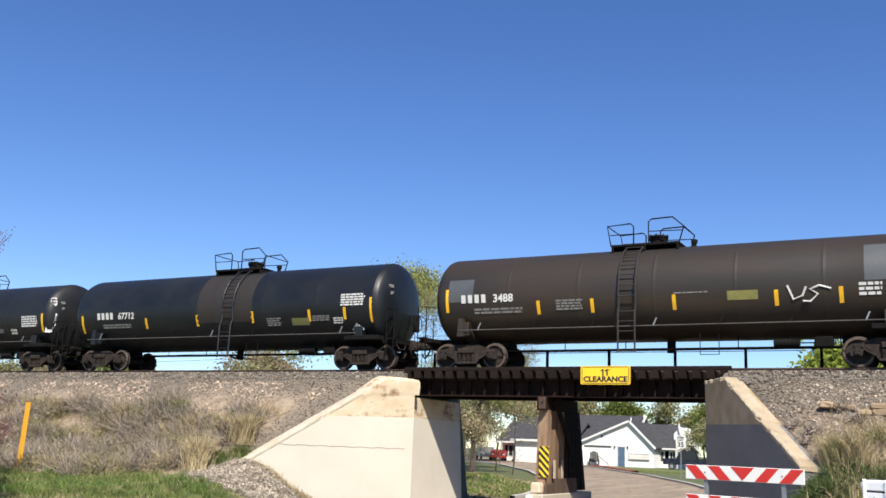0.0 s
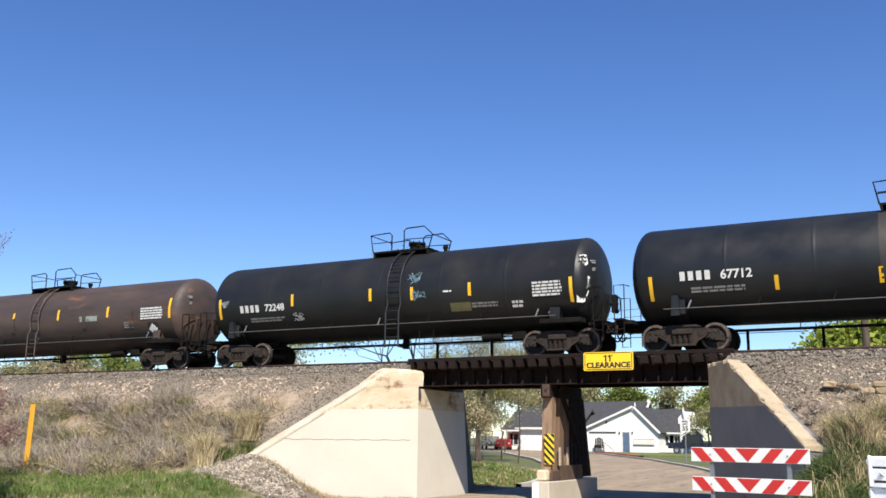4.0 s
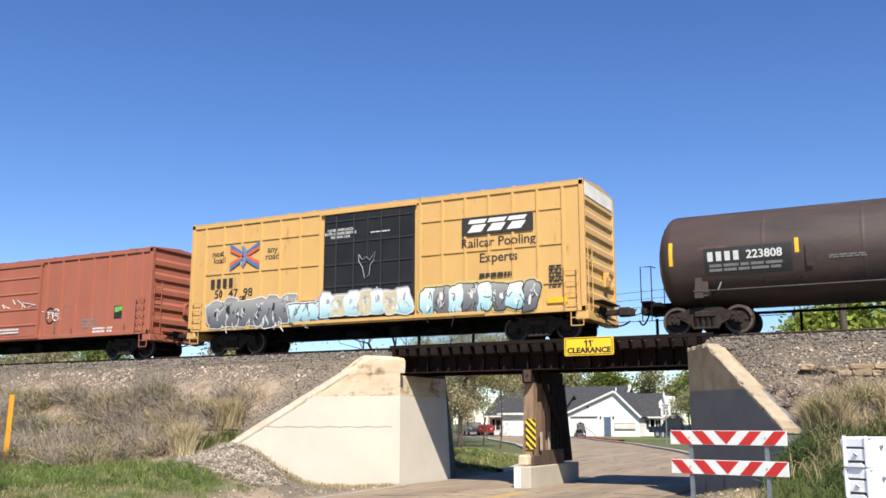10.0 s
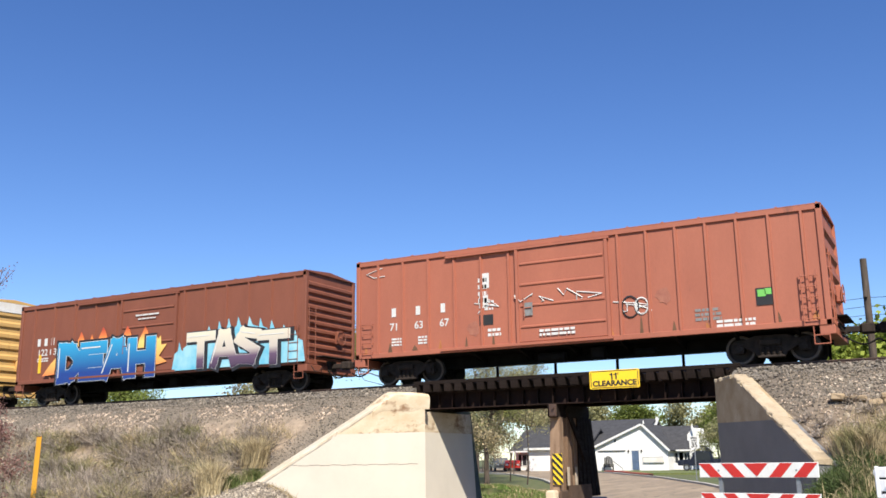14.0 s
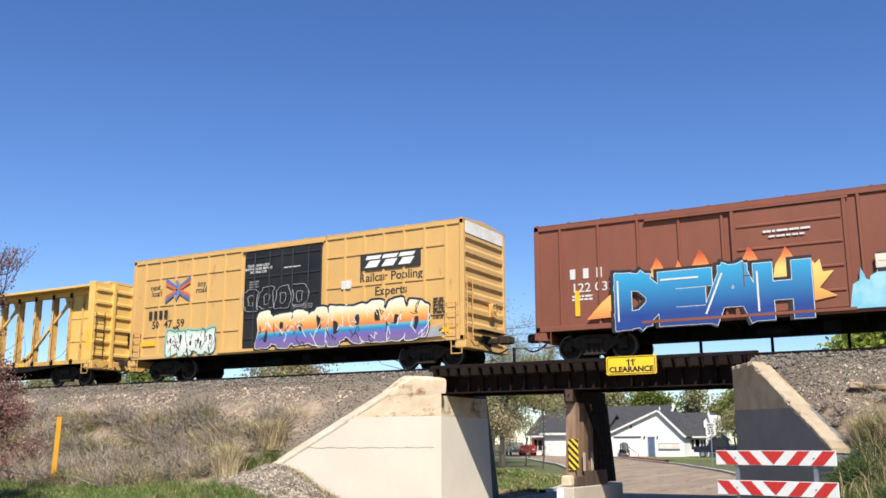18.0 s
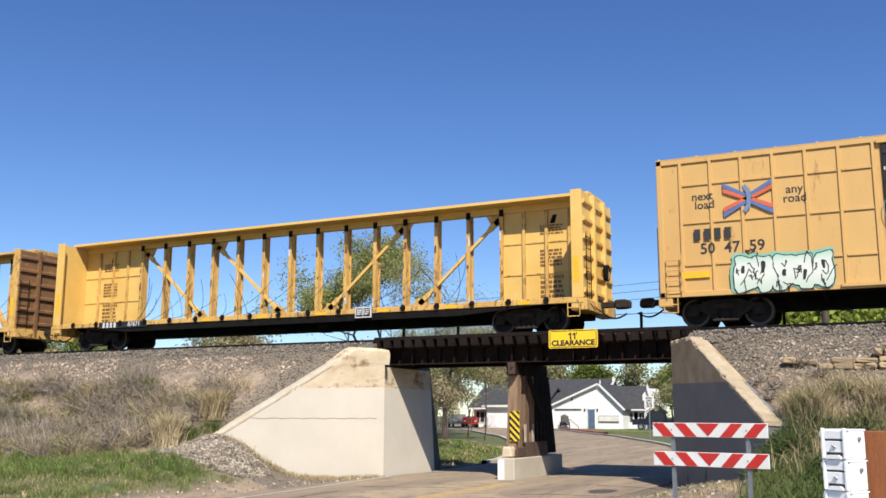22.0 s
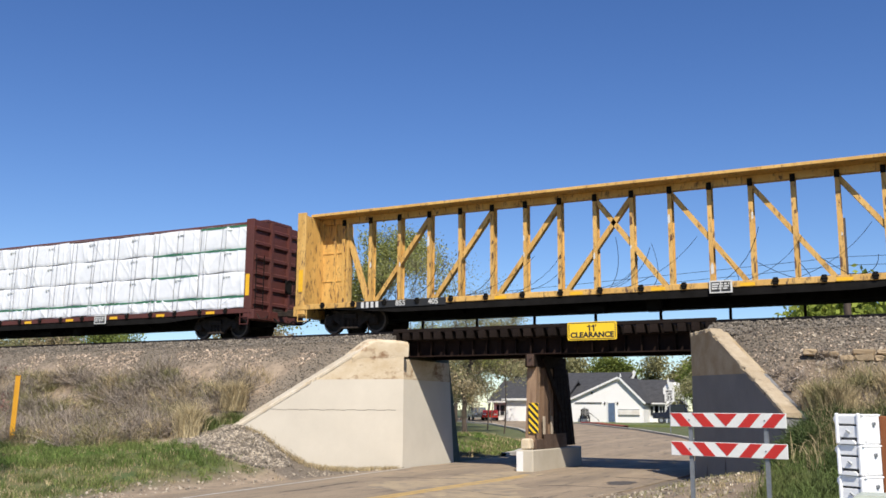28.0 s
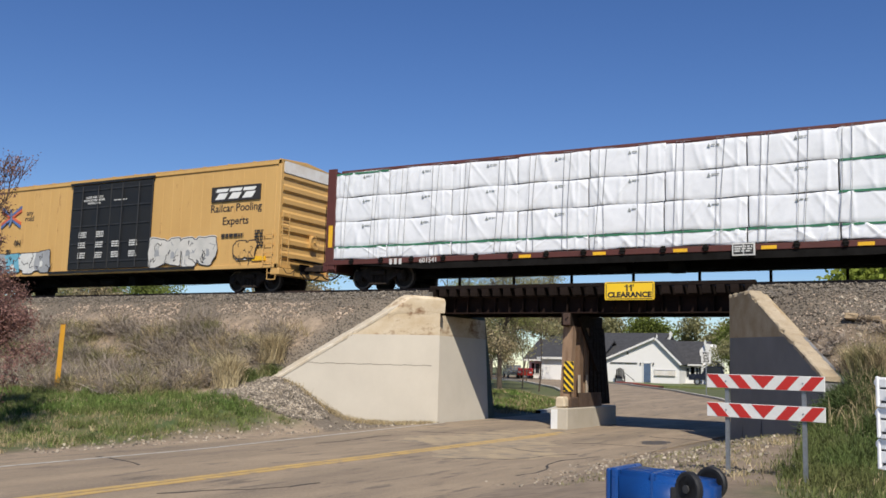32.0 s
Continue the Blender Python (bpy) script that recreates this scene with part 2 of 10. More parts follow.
TIMBER = mat("creosoted_timber", (0.018, 0.012, 0.010), 0.9, gloss=0.15, second=(0.014, 0.009, 0.007), scale=3, stretch=(1, 1, 6), bump=0.5, random=0.3)
BENT = mat("brown_weathered_timber", (0.18, 0.11, 0.065), 0.85, second=(0.12, 0.07, 0.04), scale=1.6, stretch=(4, 4, 0.6), grain=0.2, bump=0.5, bump_scale=20, third=(0.05, 0.03, 0.02), third_amount=0.2)
BENT_PALE = mat("pale_weathered_timber", (0.30, 0.20, 0.125), 0.85, second=(0.17, 0.105, 0.065), scale=1.4, stretch=(5, 5, 0.5), grain=0.2, bump=0.5, bump_scale=20, third=(0.06, 0.035, 0.025), third_amount=0.22)
BENT_DARK = mat("stained_brown_timber", (0.10, 0.062, 0.04), 0.85, second=(0.06, 0.036, 0.024), scale=2.5, grain=0.2, bump=0.5, bump_scale=20, third=(0.17, 0.10, 0.06), third_amount=0.2)
RAIL = mat("rail_steel", (0.12, 0.075, 0.055), 0.55, 0.5, second=(0.08, 0.05, 0.04), scale=3)
SIGN_YELLOW = mat("yellow_sign_face", (0.83, 0.55, 0.02), 0.45, second=(0.80, 0.51, 0.02), scale=2, grain=0.03, bump=0)
BLACK = mat("black_paint", (0.016, 0.016, 0.017), 0.5, second=(0.022, 0.021, 0.02), scale=2, grain=0.1, bump=0.1)
WHITE = mat("white_paint", (0.74, 0.74, 0.72), 0.55, second=(0.66, 0.66, 0.63), scale=2, grain=0.05, bump=0.05)
SIGN_RED = mat("red_reflective_sheet", (0.52, 0.028, 0.022), 0.4, second=(0.46, 0.024, 0.02), scale=3, grain=0.04, bump=0)
GALV = mat("galvanised_steel", (0.30, 0.32, 0.34), 0.5, 0.6, second=(0.24, 0.255, 0.27), scale=8, grain=0.1, bump=0.1)
SOFTWOOD = mat("yellow_post_paint", (0.72, 0.36, 0.02), 0.6, second=(0.62, 0.29, 0.02), scale=2, bump=0.15)
BROWN_POST = mat("rust_brown_board", (0.26, 0.085, 0.022), 0.7, second=(0.19, 0.06, 0.018), scale=3, stretch=(6, 6, 0.8), grain=0.15, bump=0.3)
ASPHALT = mat("asphalt", (0.345, 0.265, 0.178), 0.92, second=(0.215, 0.168, 0.119), stretch=(1.9, 0.35, 1), scale=0.5, grain=0.3, grain_scale=45, bump=0.5, bump_scale=90, third=(0.15, 0.12, 0.09), third_amount=0.4, third_scale=1.7, world_space=True)
ROAD_YELLOW = mat("worn_yellow_road_paint", (0.52, 0.34, 0.10), 0.85, second=(0.42, 0.29, 0.12), scale=2.5, grain=0.15, bump=0.3, bump_scale=60, third=(0.29, 0.225, 0.15), third_amount=0.42, third_scale=3)
ROAD_WHITE = mat("worn_white_road_paint", (0.52, 0.49, 0.43), 0.8, second=(0.34, 0.32, 0.29), scale=2.5, grain=0.15, bump=0.3, bump_scale=60, third=(0.26, 0.215, 0.16), third_amount=0.34, third_scale=5)
KERB = mat("pale_kerb_concrete", (0.48, 0.45, 0.40), 0.9, second=(0.40, 0.375, 0.33), scale=1.0, grain=0.1, bump=0.3)
KERB_RED = mat("red_kerb_paint", (0.45, 0.09, 0.05), 0.75, second=(0.38, 0.08, 0.05), scale=1.5, bump=0.2)
STONE = island(mat("ballast_stone", (0.21, 0.178, 0.14), 0.9, second=(0.13, 0.11, 0.088), scale=3, grain=0.15, bump=0.3, bump_scale=40), 0.55)
TAN_STONE = island(mat("pinkish_tan_stone", (0.44, 0.345, 0.26), 0.9, second=(0.27, 0.21, 0.155), scale=3, grain=0.15, bump=0.3, bump_scale=40), 0.5)
PALE_STONE = island(mat("pale_gravel_stone", (0.42, 0.36, 0.28), 0.9, second=(0.17, 0.14, 0.105), scale=3, grain=0.15, bump=0.3, bump_scale=40), 0.6)
LIMESTONE = mat("tan_limestone_block", (0.40, 0.30, 0.19), 0.92, second=(0.31, 0.23, 0.14), scale=2.5, grain=0.15, bump=0.6, bump_scale=12, random=0.25)

# ---- the plan: x runs along the track, y away from the road side, z up from the road under the bridge ----
TRACK_Y, RAIL_Z = 28.9, 4.52
X_LEFT, X_RIGHT = -15.5, -6.1           # faces of the two abutments
LEFT_TIP, RIGHT_TIP = (-18.3, 22.1), (-2.9, 21.45)


def lerp_table(table, x):
    if x <= table[0][0]:
        return table[0][1]
    for (a, p), (b, q) in zip(table, table[1:]):
        if x <= b:
            return p + (q - p) * (x - a) / (b - a)
    return table[-1][1]


def smooth(x):
    x = min(1.0, max(0.0, x))
    return x * x * (3 - 2 * x)


BANK_LEFT = [(0, 4.08), (2.8, 4.05), (6.8, 1.33), (8.4, 0.95), (10.5, 0.72), (12.5, 0.45), (14.5, 0.12), (17, 0.0)]
BANK_RIGHT = [(0, 4.08), (3.2, 4.02), (7.45, 1.82), (9.4, 1.15), (12.2, 0.65), (15, 0.42), (20, 0.36), (28, 0.33)]
BANK_FAR = [(0, 4.12), (2.2, 4.12), (8.5, 0.4), (12, 0.0)]
ROAD_LINE = [(-11.0, -30), (-11.0, 31), (-11.6, 38), (-14.0, 47), (-18.6, 58), (-24.7, 70), (-33.5, 84), (-46, 98), (-70, 118), (-120, 150)]


def road_x(y):
    return lerp_table([(q, p) for p, q in ROAD_LINE], y)


def rise(y):
    return 0.011 * (y - 38) if 38 < y < 160 else (1.34 if y >= 160 else 0.0)


def wing_x(y, left):
    """The line of the wing walls and abutment faces at y."""
    d = abs(y - TRACK_Y)
    out = max(0.0, d - 1.8) * 0.575
    return (X_LEFT - min(out, 2.85)) if left else (X_RIGHT + min(out, 3.2))


def ground_z(x, y):
    d = abs(y - TRACK_Y)
    xl, xr = wing_x(y, True) - 0.25, wing_x(y, False) + 0.25
    near = y < TRACK_Y
    base = rise(y)
    if not near:
        if d > 12:
            mound = min(0.62, 0.3 * max(0, road_x(y) - 5.2 - x)) * (1 - smooth((y - 42) / 9)) if x > -30 else 0.0
            return base + mound + 0.03 * noise.noise((x * 0.3, y * 0.3, 3))
        if xl < x < xr:
            side = max(0, abs(x - road_x(y)) - 4.5)
            if x < road_x(y):
                return min(0.62, 0.3 * max(0, side - 0.7)) * smooth((d - 6.2) / 4.5)
            return min(0.5, 0.09 * side * smooth((d - 2.5) / 3))
        return lerp_table(BANK_FAR, d)
    rough = 0.06 * noise.noise((x * 0.7, y * 0.7, 0)) + 0.025 * noise.noise((x * 2.3, y * 2.3, 5))
    if x < -11:
        bank = lerp_table(BANK_LEFT, d)
        if d < 6.8:
            if x <= xl:
                return bank + rough - 0.34 * (1 - smooth((xl - x - 0.1) / 0.9))
            pile = 1.33 * smooth((-16.1 - x) / 2.2) * (1 - 0.75 * smooth((y - 22.1) / 2.6))
            return min(bank, pile) * 1.0
        return bank * smooth((-15.25 - x) / 3.0) + rough * smooth((-15.3 - x) / 1.5)
    bank = lerp_table(BANK_RIGHT, d)
    if d < 7.45:
        if x >= xr:
            return bank + rough - 0.34 * (1 - smooth((x - xr - 0.1) / 0.9))
        return min(bank, 0.6 * smooth((x + 6.4) / 3.3) * (1 - 0.6 * smooth((y - 21.4) / 3.5)))
    low = lerp_table([(7.45, 0.60), (12.2, 0.55), (15, 0.42), (28, 0.33)], d) * smooth((x + 6.9) / 3.6)
    high = bank * smooth((x + 6.9) / 3.6)
    return low + (high - low) * smooth((x + 3.2) / 1.15) + rough * smooth((x + 6.4) / 2.0)


def soil_zone(x, y):
    """How green, how stony and how bare the ground is at a place."""
    n = noise.noise((x * 0.5, y * 0.5, 9)) * 0.5 + noise.noise((x * 1.7, y * 1.7, 4)) * 0.3
    d = abs(y - TRACK_Y)
    near = y < TRACK_Y
    if not near:
        return (1.0 if d > 9 else 0.45 + n * 0.4, 0.7 if d < 4 else 0.0, 0.0)
    if x < -11:
        green = smooth((d - 7.9 + n * 2.0) / 1.6) * smooth((-15.7 - x + n) / 1.0)
        stone = 1 - smooth((d - 3.3 + n * 1.4) / 1.2)
        pile = 1 - smooth((math.hypot(x + 17.75, (y - 21.5) * 1.1) - 1.5 + n * 0.5) / 0.4)
        strip = 1 - smooth((wing_x(y, True) - 1.0 - x + n) / 0.8) if d < 8 else 0
        bare = max(0.0, 1 - abs(x + 15.6) / 0.9, 0.85 * (d < 9.5))
        return green * (1 - pile), max(stone, pile, strip), bare
    green = smooth((d - 7.4 + n * 2.2) / 2.0) * smooth((x + 2.75 + n * 1.4) / 1.2)
    stone = max(1 - smooth((d - 4.6 + n * 1.6) / 1.2), 0)
    bare = 0.45 * (1 - smooth((x + 3.6 + n) / 1.6))
    return green, stone, bare


def axis(parts):
    out = []
    for a, b, s in parts:
        k = max(1, round((b - a) / s))
        out += [a + (b - a) * i / k for i in range(k)]
    return out + [parts[-1][1]]


def build_ground():
    xs = axis([(-1600, -300, 200), (-300, -90, 35), (-90, -45, 3), (-45, -21, 0.6), (-21, -2, 0.24), (-2, 12, 0.4), (12, 60, 4), (60, 300, 40), (300, 1500, 200)])
    ys = axis([(-700, -60, 100), (-60, 0, 10), (0, 12, 0.8), (12, 31, 0.26), (31, 45, 0.6), (45, 130, 4), (130, 400, 30), (400, 2600, 300)])
    v, zone = [], []
    for y in ys:
        for x in xs:
            far = x < -60 or x > 40 or y > 160 or y < 0
            z = ground_z(x, y) if not far or abs(y - TRACK_Y) < 20 else rise(y)
            v.append((x, y, z - 0.012))
            zone.append(soil_zone(x, y))
    nx = len(xs)
    f = [(j * nx + i, j * nx + i + 1, (j + 1) * nx + i + 1, (j + 1) * nx + i) for j in range(len(ys) - 1) for i in range(nx - 1)]
    me = bpy.data.meshes.new("ground")
    me.from_pydata(v, [], f)
    me.polygons.foreach_set("use_smooth", [True] * len(f))
    att = me.color_attributes.new("soil", "FLOAT_COLOR", "POINT")
    att.data.foreach_set("color", [c for z in zone for c in (*z, 1)])
    me.materials.append(SOIL)
    return tagged(new("ground", me), "earth bank and verge of dry soil, gravel and green grass", "ground", kind="structure")


def soil_material():
    m = mat("soil", (0.135, 0.102, 0.07), 0.95, second=(0.19, 0.146, 0.10), scale=0.8, grain=0.3, grain_scale=9, bump=0.7, bump_scale=14, world_space=True)
    nt = m.node_tree
    N, L = nt.nodes, nt.links
    bsdf = N["Principled BSDF"]
    col = bsdf.inputs["Base Color"].links[0].from_socket
    at = N.new("ShaderNodeAttribute")
    at.attribute_name = "soil"
    sep = N.new("ShaderNodeSeparateColor")
    L.new(at.outputs["Color"], sep.inputs[0])
    geo = N.new("ShaderNodeNewGeometry")

    def noisy(scale, a, b, ca, cb):
        n = N.new("ShaderNodeTexNoise")
        n.inputs["Scale"].default_value, n.inputs["Detail"].default_value = scale, 8
        L.new(geo.outputs["Position"], n.inputs["Vector"])
        return ramp(nt, n.outputs["Fac"], [(a, ca), (b, cb)])

    def over(fac, base, top):
        x = N.new("ShaderNodeMix")
        x.data_type = "RGBA"
        L.new(fac, x.inputs["Factor"])
        L.new(base, x.inputs["A"])
        L.new(top, x.inputs["B"])
        return x.outputs["Result"]

    col = over(sep.outputs[2], col, noisy(3.0, 0.35, 0.65, (0.21, 0.16, 0.112), (0.40, 0.31, 0.22)))
    col = over(sep.outputs[1], col, noisy(16.0, 0.35, 0.65, (0.105, 0.086, 0.066), (0.205, 0.168, 0.126)))
    col = over(sep.outputs[0], col, noisy(2.2, 0.35, 0.68, (0.06, 0.092, 0.026), (0.14, 0.128, 0.054)))
    L.new(col, bsdf.inputs["Base Color"])
    return m


SOIL = soil_material()
ground = build_ground()


def ribbon(name, line, offset0, offset1, z, material, y0=-1e9, y1=1e9, step=1.0, thick=0.03, parent=None):
    """A strip that follows the road between two offsets to its side."""
    g, pts = Geo(), []
    y = max(line[0][1], y0)
    end = min(line[-1][1], y1)
    while y < end + 1e-6:
        pts.append(y)
        y += step if y < 140 else 6
    vs = []
    for y in pts:
        c = (road_x(y - 1.5) + road_x(y) + road_x(y + 1.5)) / 3
        s = (road_x(y + 1.5) - road_x(y - 1.5)) / 3.0
        w = math.sqrt(1 + s * s)
        for o in (offset0, offset1):
            vs += [(c + o * w, y, rise(y) + z), (c + o * w, y, rise(y) + z - thick)]
    fs = []
    for i in range(len(pts) - 1):
        a, b = i * 4, i * 4 + 4
        fs += [(a, a + 2, b + 2, b), (a + 1, b + 1, b + 3, a + 3), (a, b, b + 1, a + 1), (a + 2, a + 3, b + 3, b + 2)]
    g.add(vs, fs)
    return part(name, g, material, parent)


road = tagged(ribbon("road", ROAD_LINE, -4.35, 4.35, 0.018, ASPHALT, thick=0.2), "worn grey-tan asphalt road passing under the bridge", "road", kind="structure")
ribbon("centre_line", ROAD_LINE, 0.20, 0.37, 0.024, ROAD_YELLOW, y1=26.0, thick=0.01, parent=road)
ribbon("centre_line", ROAD_LINE, 0.43, 0.60, 0.024, ROAD_YELLOW, y1=25.4, thick=0.01, parent=road)
g = Geo()
for y in range(-10, 27):
    xa, xb = (-13.95 - 0.10 * max(0.0, q - 14.5) for q in (y, y + 1.0))
    g.add([(xa - 0.06, y, 0.024), (xa + 0.06, y, 0.024), (xb + 0.06, y + 1.0, 0.024), (xb - 0.06, y + 1.0, 0.024)], [(0, 1, 2, 3)])
part("edge_line", g, ROAD_WHITE, road)
# the mouth of the driveway beside the road
g = Geo()
g.prism([(-7.2, -6), (-7.2, 19.0), (-6.2, 17.0), (-5.2, 15.4), (-3.9, 14.2), (-3.9, -6)], "z", -0.1, 0.02)
mouth = tagged(part("driveway_mouth", g, ASPHALT), "worn asphalt mouth of a driveway beside the road", "road", kind="structure")


def road_cracks():
    rnd = random.Random(4)
    crack = mat("tar_crack", (0.05, 0.043, 0.038), 0.8, scale=3, bump=0.2)
    for x0, y0, ang, n in ((-14.2, 12.2, 0.15, 6), (-9.3, 16.5, 1.15, 12), (-6.95, 14.9, 1.5, 15), (-10.6, 20.1, -0.2, 8), (-13.6, 22.6, 0.3, 8), (-8.9, 22.3, 0.5, 7), (-12.4, 24.6, 0.3, 6), (-8.2, 26.4, -0.3, 8), (-9.8, 9.5, 1.2, 9), (-13.2, 17.5, 1.35, 12)):
        pts, x, y, a = [], x0, y0, ang
        for _ in range(n):
            pts.append((x, y))
            a = ang + (a - ang) * 0.7 + rnd.uniform(-0.35, 0.35)
            x += 0.33 * math.cos(a)
            y += 0.33 * math.sin(a)
        g = Geo()
        for (ax, ay), (bx, by) in zip(pts, pts[1:]):
            w = rnd.uniform(0.008, 0.03)
            nx_, ny_ = -(by - ay), bx - ax
            k = w / math.hypot(nx_, ny_)
            g.prism([(ax - nx_ * k, ay - ny_ * k), (bx - nx_ * k, by - ny_ * k), (bx + nx_ * k, by + ny_ * k), (ax + nx_ * k, ay + ny_ * k)], "z", 0.016, 0.023)
        part("sealed_crack", g, crack, road)


road_cracks()
SAND = mat("tan_sand", (0.40, 0.31, 0.19), 0.95, second=(0.30, 0.235, 0.16), scale=1.4, grain=0.2, bump=0.4, third=(0.22, 0.18, 0.135), third_amount=0.5, third_scale=1.6, world_space=True)
# sandy dirt washed round the foot of the pier
g = Geo()
rnd = random.Random(8)
# a broad spill towards the camera and a narrow one along the kerb of the pier
for cx_, cy_, rx_, ry_ in ((-11.3, 24.2, 1.5, 4.4), (-10.9, 21.0, 2.6, 2.2), (-9.2, 18.6, 1.6, 2.4)):
    n = 60
    ring = [(cx_ + rx_ * (0.75 + 0.35 * noise.noise((2.2 * math.cos(a), 2.2 * math.sin(a), cx_))) * math.cos(a), cy_ + ry_ * (0.75 + 0.35 * noise.noise((2.2 * math.cos(a), 2.2 * math.sin(a), cx_ + 7))) * math.sin(a)) for a in (6.28319 * k / n for k in range(n))]
    g.prism(ring, "z", 0.0, 0.0198 + 0.0006 * rx_)
part("sand_drift", g, SAND, road, "sandy dirt washed over the asphalt")

# oil stains in the right-hand lane
OIL = mat("oil_stain", (0.055, 0.048, 0.042), 0.7, second=(0.10, 0.085, 0.07), scale=5, grain=0.2, bump=0.3, world_space=True)
for cx_, cy_, rx_, ry_, sd in ((-7.4, 24.4, 0.42, 0.8, 3), (-13.9, 9.6, 0.35, 0.22, 7)):
    rnd = random.Random(sd)
    ring = [(cx_ + rx_ * math.cos(a * 0.3142) * rnd.uniform(0.6, 1.1), cy_ + ry_ * math.sin(a * 0.3142) * rnd.uniform(0.6, 1.1)) for a in range(20)]
    part("oil_stain", Geo().prism(ring, "z", 0.012, 0.0222), OIL, road)

# ---- the railway bridge ----
def wall_run(poly_xy, base, tops, material, name, parent=None):
    """An upright wall on a plan outline (counter-clockwise), with its own top height at every corner."""
    n = len(poly_xy)
    g = Geo()
    g.add([(x, y, base) for x, y in poly_xy] + [(x, y, z) for (x, y), z in zip(poly_xy, tops)],
          [tuple(range(n))[::-1], tuple(range(n, 2 * n))] + [(i, (i + 1) % n, n + (i + 1) % n, n + i) for i in range(n)])
    return part(name, g, material, parent)


def abutment(left):
    s = -1 if left else 1
    face = X_LEFT if left else X_RIGHT
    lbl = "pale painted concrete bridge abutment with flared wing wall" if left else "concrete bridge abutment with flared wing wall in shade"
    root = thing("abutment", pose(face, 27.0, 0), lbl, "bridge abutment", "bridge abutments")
    low = WHITEWASH if left else SHADED_GREYWASH
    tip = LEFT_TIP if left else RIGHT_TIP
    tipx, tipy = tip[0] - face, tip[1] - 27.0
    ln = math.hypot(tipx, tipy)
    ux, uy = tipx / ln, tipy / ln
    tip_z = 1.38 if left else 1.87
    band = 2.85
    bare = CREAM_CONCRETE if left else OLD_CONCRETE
    ccw = lambda p: p if left else p[::-1]
    cz = lambda z: z if left else z[::-1]
    # breast wall with a slight batter, in two pours
    g = Geo()
    b = 0.24
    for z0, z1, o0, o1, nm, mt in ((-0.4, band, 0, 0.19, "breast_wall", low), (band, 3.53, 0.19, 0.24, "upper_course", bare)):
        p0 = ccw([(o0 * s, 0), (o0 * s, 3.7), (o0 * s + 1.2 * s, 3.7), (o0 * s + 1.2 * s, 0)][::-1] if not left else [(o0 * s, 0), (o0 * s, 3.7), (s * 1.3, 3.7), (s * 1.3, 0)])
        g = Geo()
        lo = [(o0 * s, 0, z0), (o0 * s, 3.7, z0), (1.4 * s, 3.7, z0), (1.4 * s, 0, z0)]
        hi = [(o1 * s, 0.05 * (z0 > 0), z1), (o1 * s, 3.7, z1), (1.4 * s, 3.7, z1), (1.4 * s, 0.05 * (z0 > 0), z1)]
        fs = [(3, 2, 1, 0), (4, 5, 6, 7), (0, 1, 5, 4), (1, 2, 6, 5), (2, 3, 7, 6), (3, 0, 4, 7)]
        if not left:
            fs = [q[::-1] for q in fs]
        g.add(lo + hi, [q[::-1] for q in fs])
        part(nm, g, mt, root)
    # the wing wall: sloping top, lower painted pour and bare upper pour
    nxn, nyn = (-uy, ux) if left else (uy, -ux)
    if nyn > 0:
        nxn, nyn = -nxn, -nyn
    back = lambda p: (p[0] - nxn * 0.5, p[1] - nyn * 0.5)
    q0 = 0.2 if left else 0.25
    qs = [0, 0.16, 1.0]
    A = (0.0, 0.0)
    T = (tipx, tipy)
    qb = q0 + (1 - q0) * (4.06 - band) / (4.06 - tip_z)
    at = lambda q: (T[0] * q, T[1] * q)
    # front face outlines in (q, z)
    def slab(outline, material, name, thick=0.5, proud=0.0):
        n = len(outline)
        fr = [(at(q)[0] + nxn * proud, at(q)[1] + nyn * proud, z) for q, z in outline]
        bk = [(at(q)[0] - nxn * thick, at(q)[1] - nyn * thick, z) for q, z in outline]
        o = -1 if left else 1
        g = Geo()
        g.add(fr + bk, [tuple(range(n))[::o], tuple(range(n, 2 * n))[::-o]] + [(i, n + i, n + (i + 1) % n, (i + 1) % n)[::o] for i in range(n)])
        part(name, g, material, root)
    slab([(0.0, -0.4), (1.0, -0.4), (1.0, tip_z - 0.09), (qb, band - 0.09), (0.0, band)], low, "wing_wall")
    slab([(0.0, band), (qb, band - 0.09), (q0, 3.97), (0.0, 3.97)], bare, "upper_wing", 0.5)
    # weathered coping with broken edges
    rc = random.Random(5 if left else 6)
    width, n, g = (0.50, 64, Geo()) if left else (0.36, 64, Geo())
    prev = None
    for i in range(n + 1):
        u = 1.005 - 1.005 * i / n
        z = 4.06 if u < q0 else tip_z + (4.06 - tip_z) * (1 - u) / (1 - q0)
        e = [rc.uniform(-1, 1) * (0.006 if left else 0.011) for _ in range(6)]
        bite = rc.uniform(0.02, 0.07) if rc.random() < (0.08 if left else 0.14) else 0.0
        f_, b_ = 0.02 + e[0] - bite, width + e[1] + bite * 0.5
        ring = [(f_ * 1.0, z - 0.10 - abs(e[2])), (f_, z - 0.02 + e[3]), (f_ - 0.03, z + e[4]), (-b_ + 0.03, z + e[5]), (-b_, z - 0.03), (-b_, z - 0.12)]
        vs = [(at(u)[0] + nxn * o_, at(u)[1] + nyn * o_, zz) for o_, zz in ring]
        g.v += vs
    o = 1 if left else -1
    for i in range(n):
        a_, b_ = i * 6, i * 6 + 6
        for j in range(5):
            g.f.append((a_ + j, a_ + j + 1, b_ + j + 1, b_ + j)[::o])
            g.s.append(False)
    g.f += [tuple(range(6))[::-o], tuple(range(n * 6, n * 6 + 6))[::o]]
    g.s += [False, False]
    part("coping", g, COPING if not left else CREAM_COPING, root)
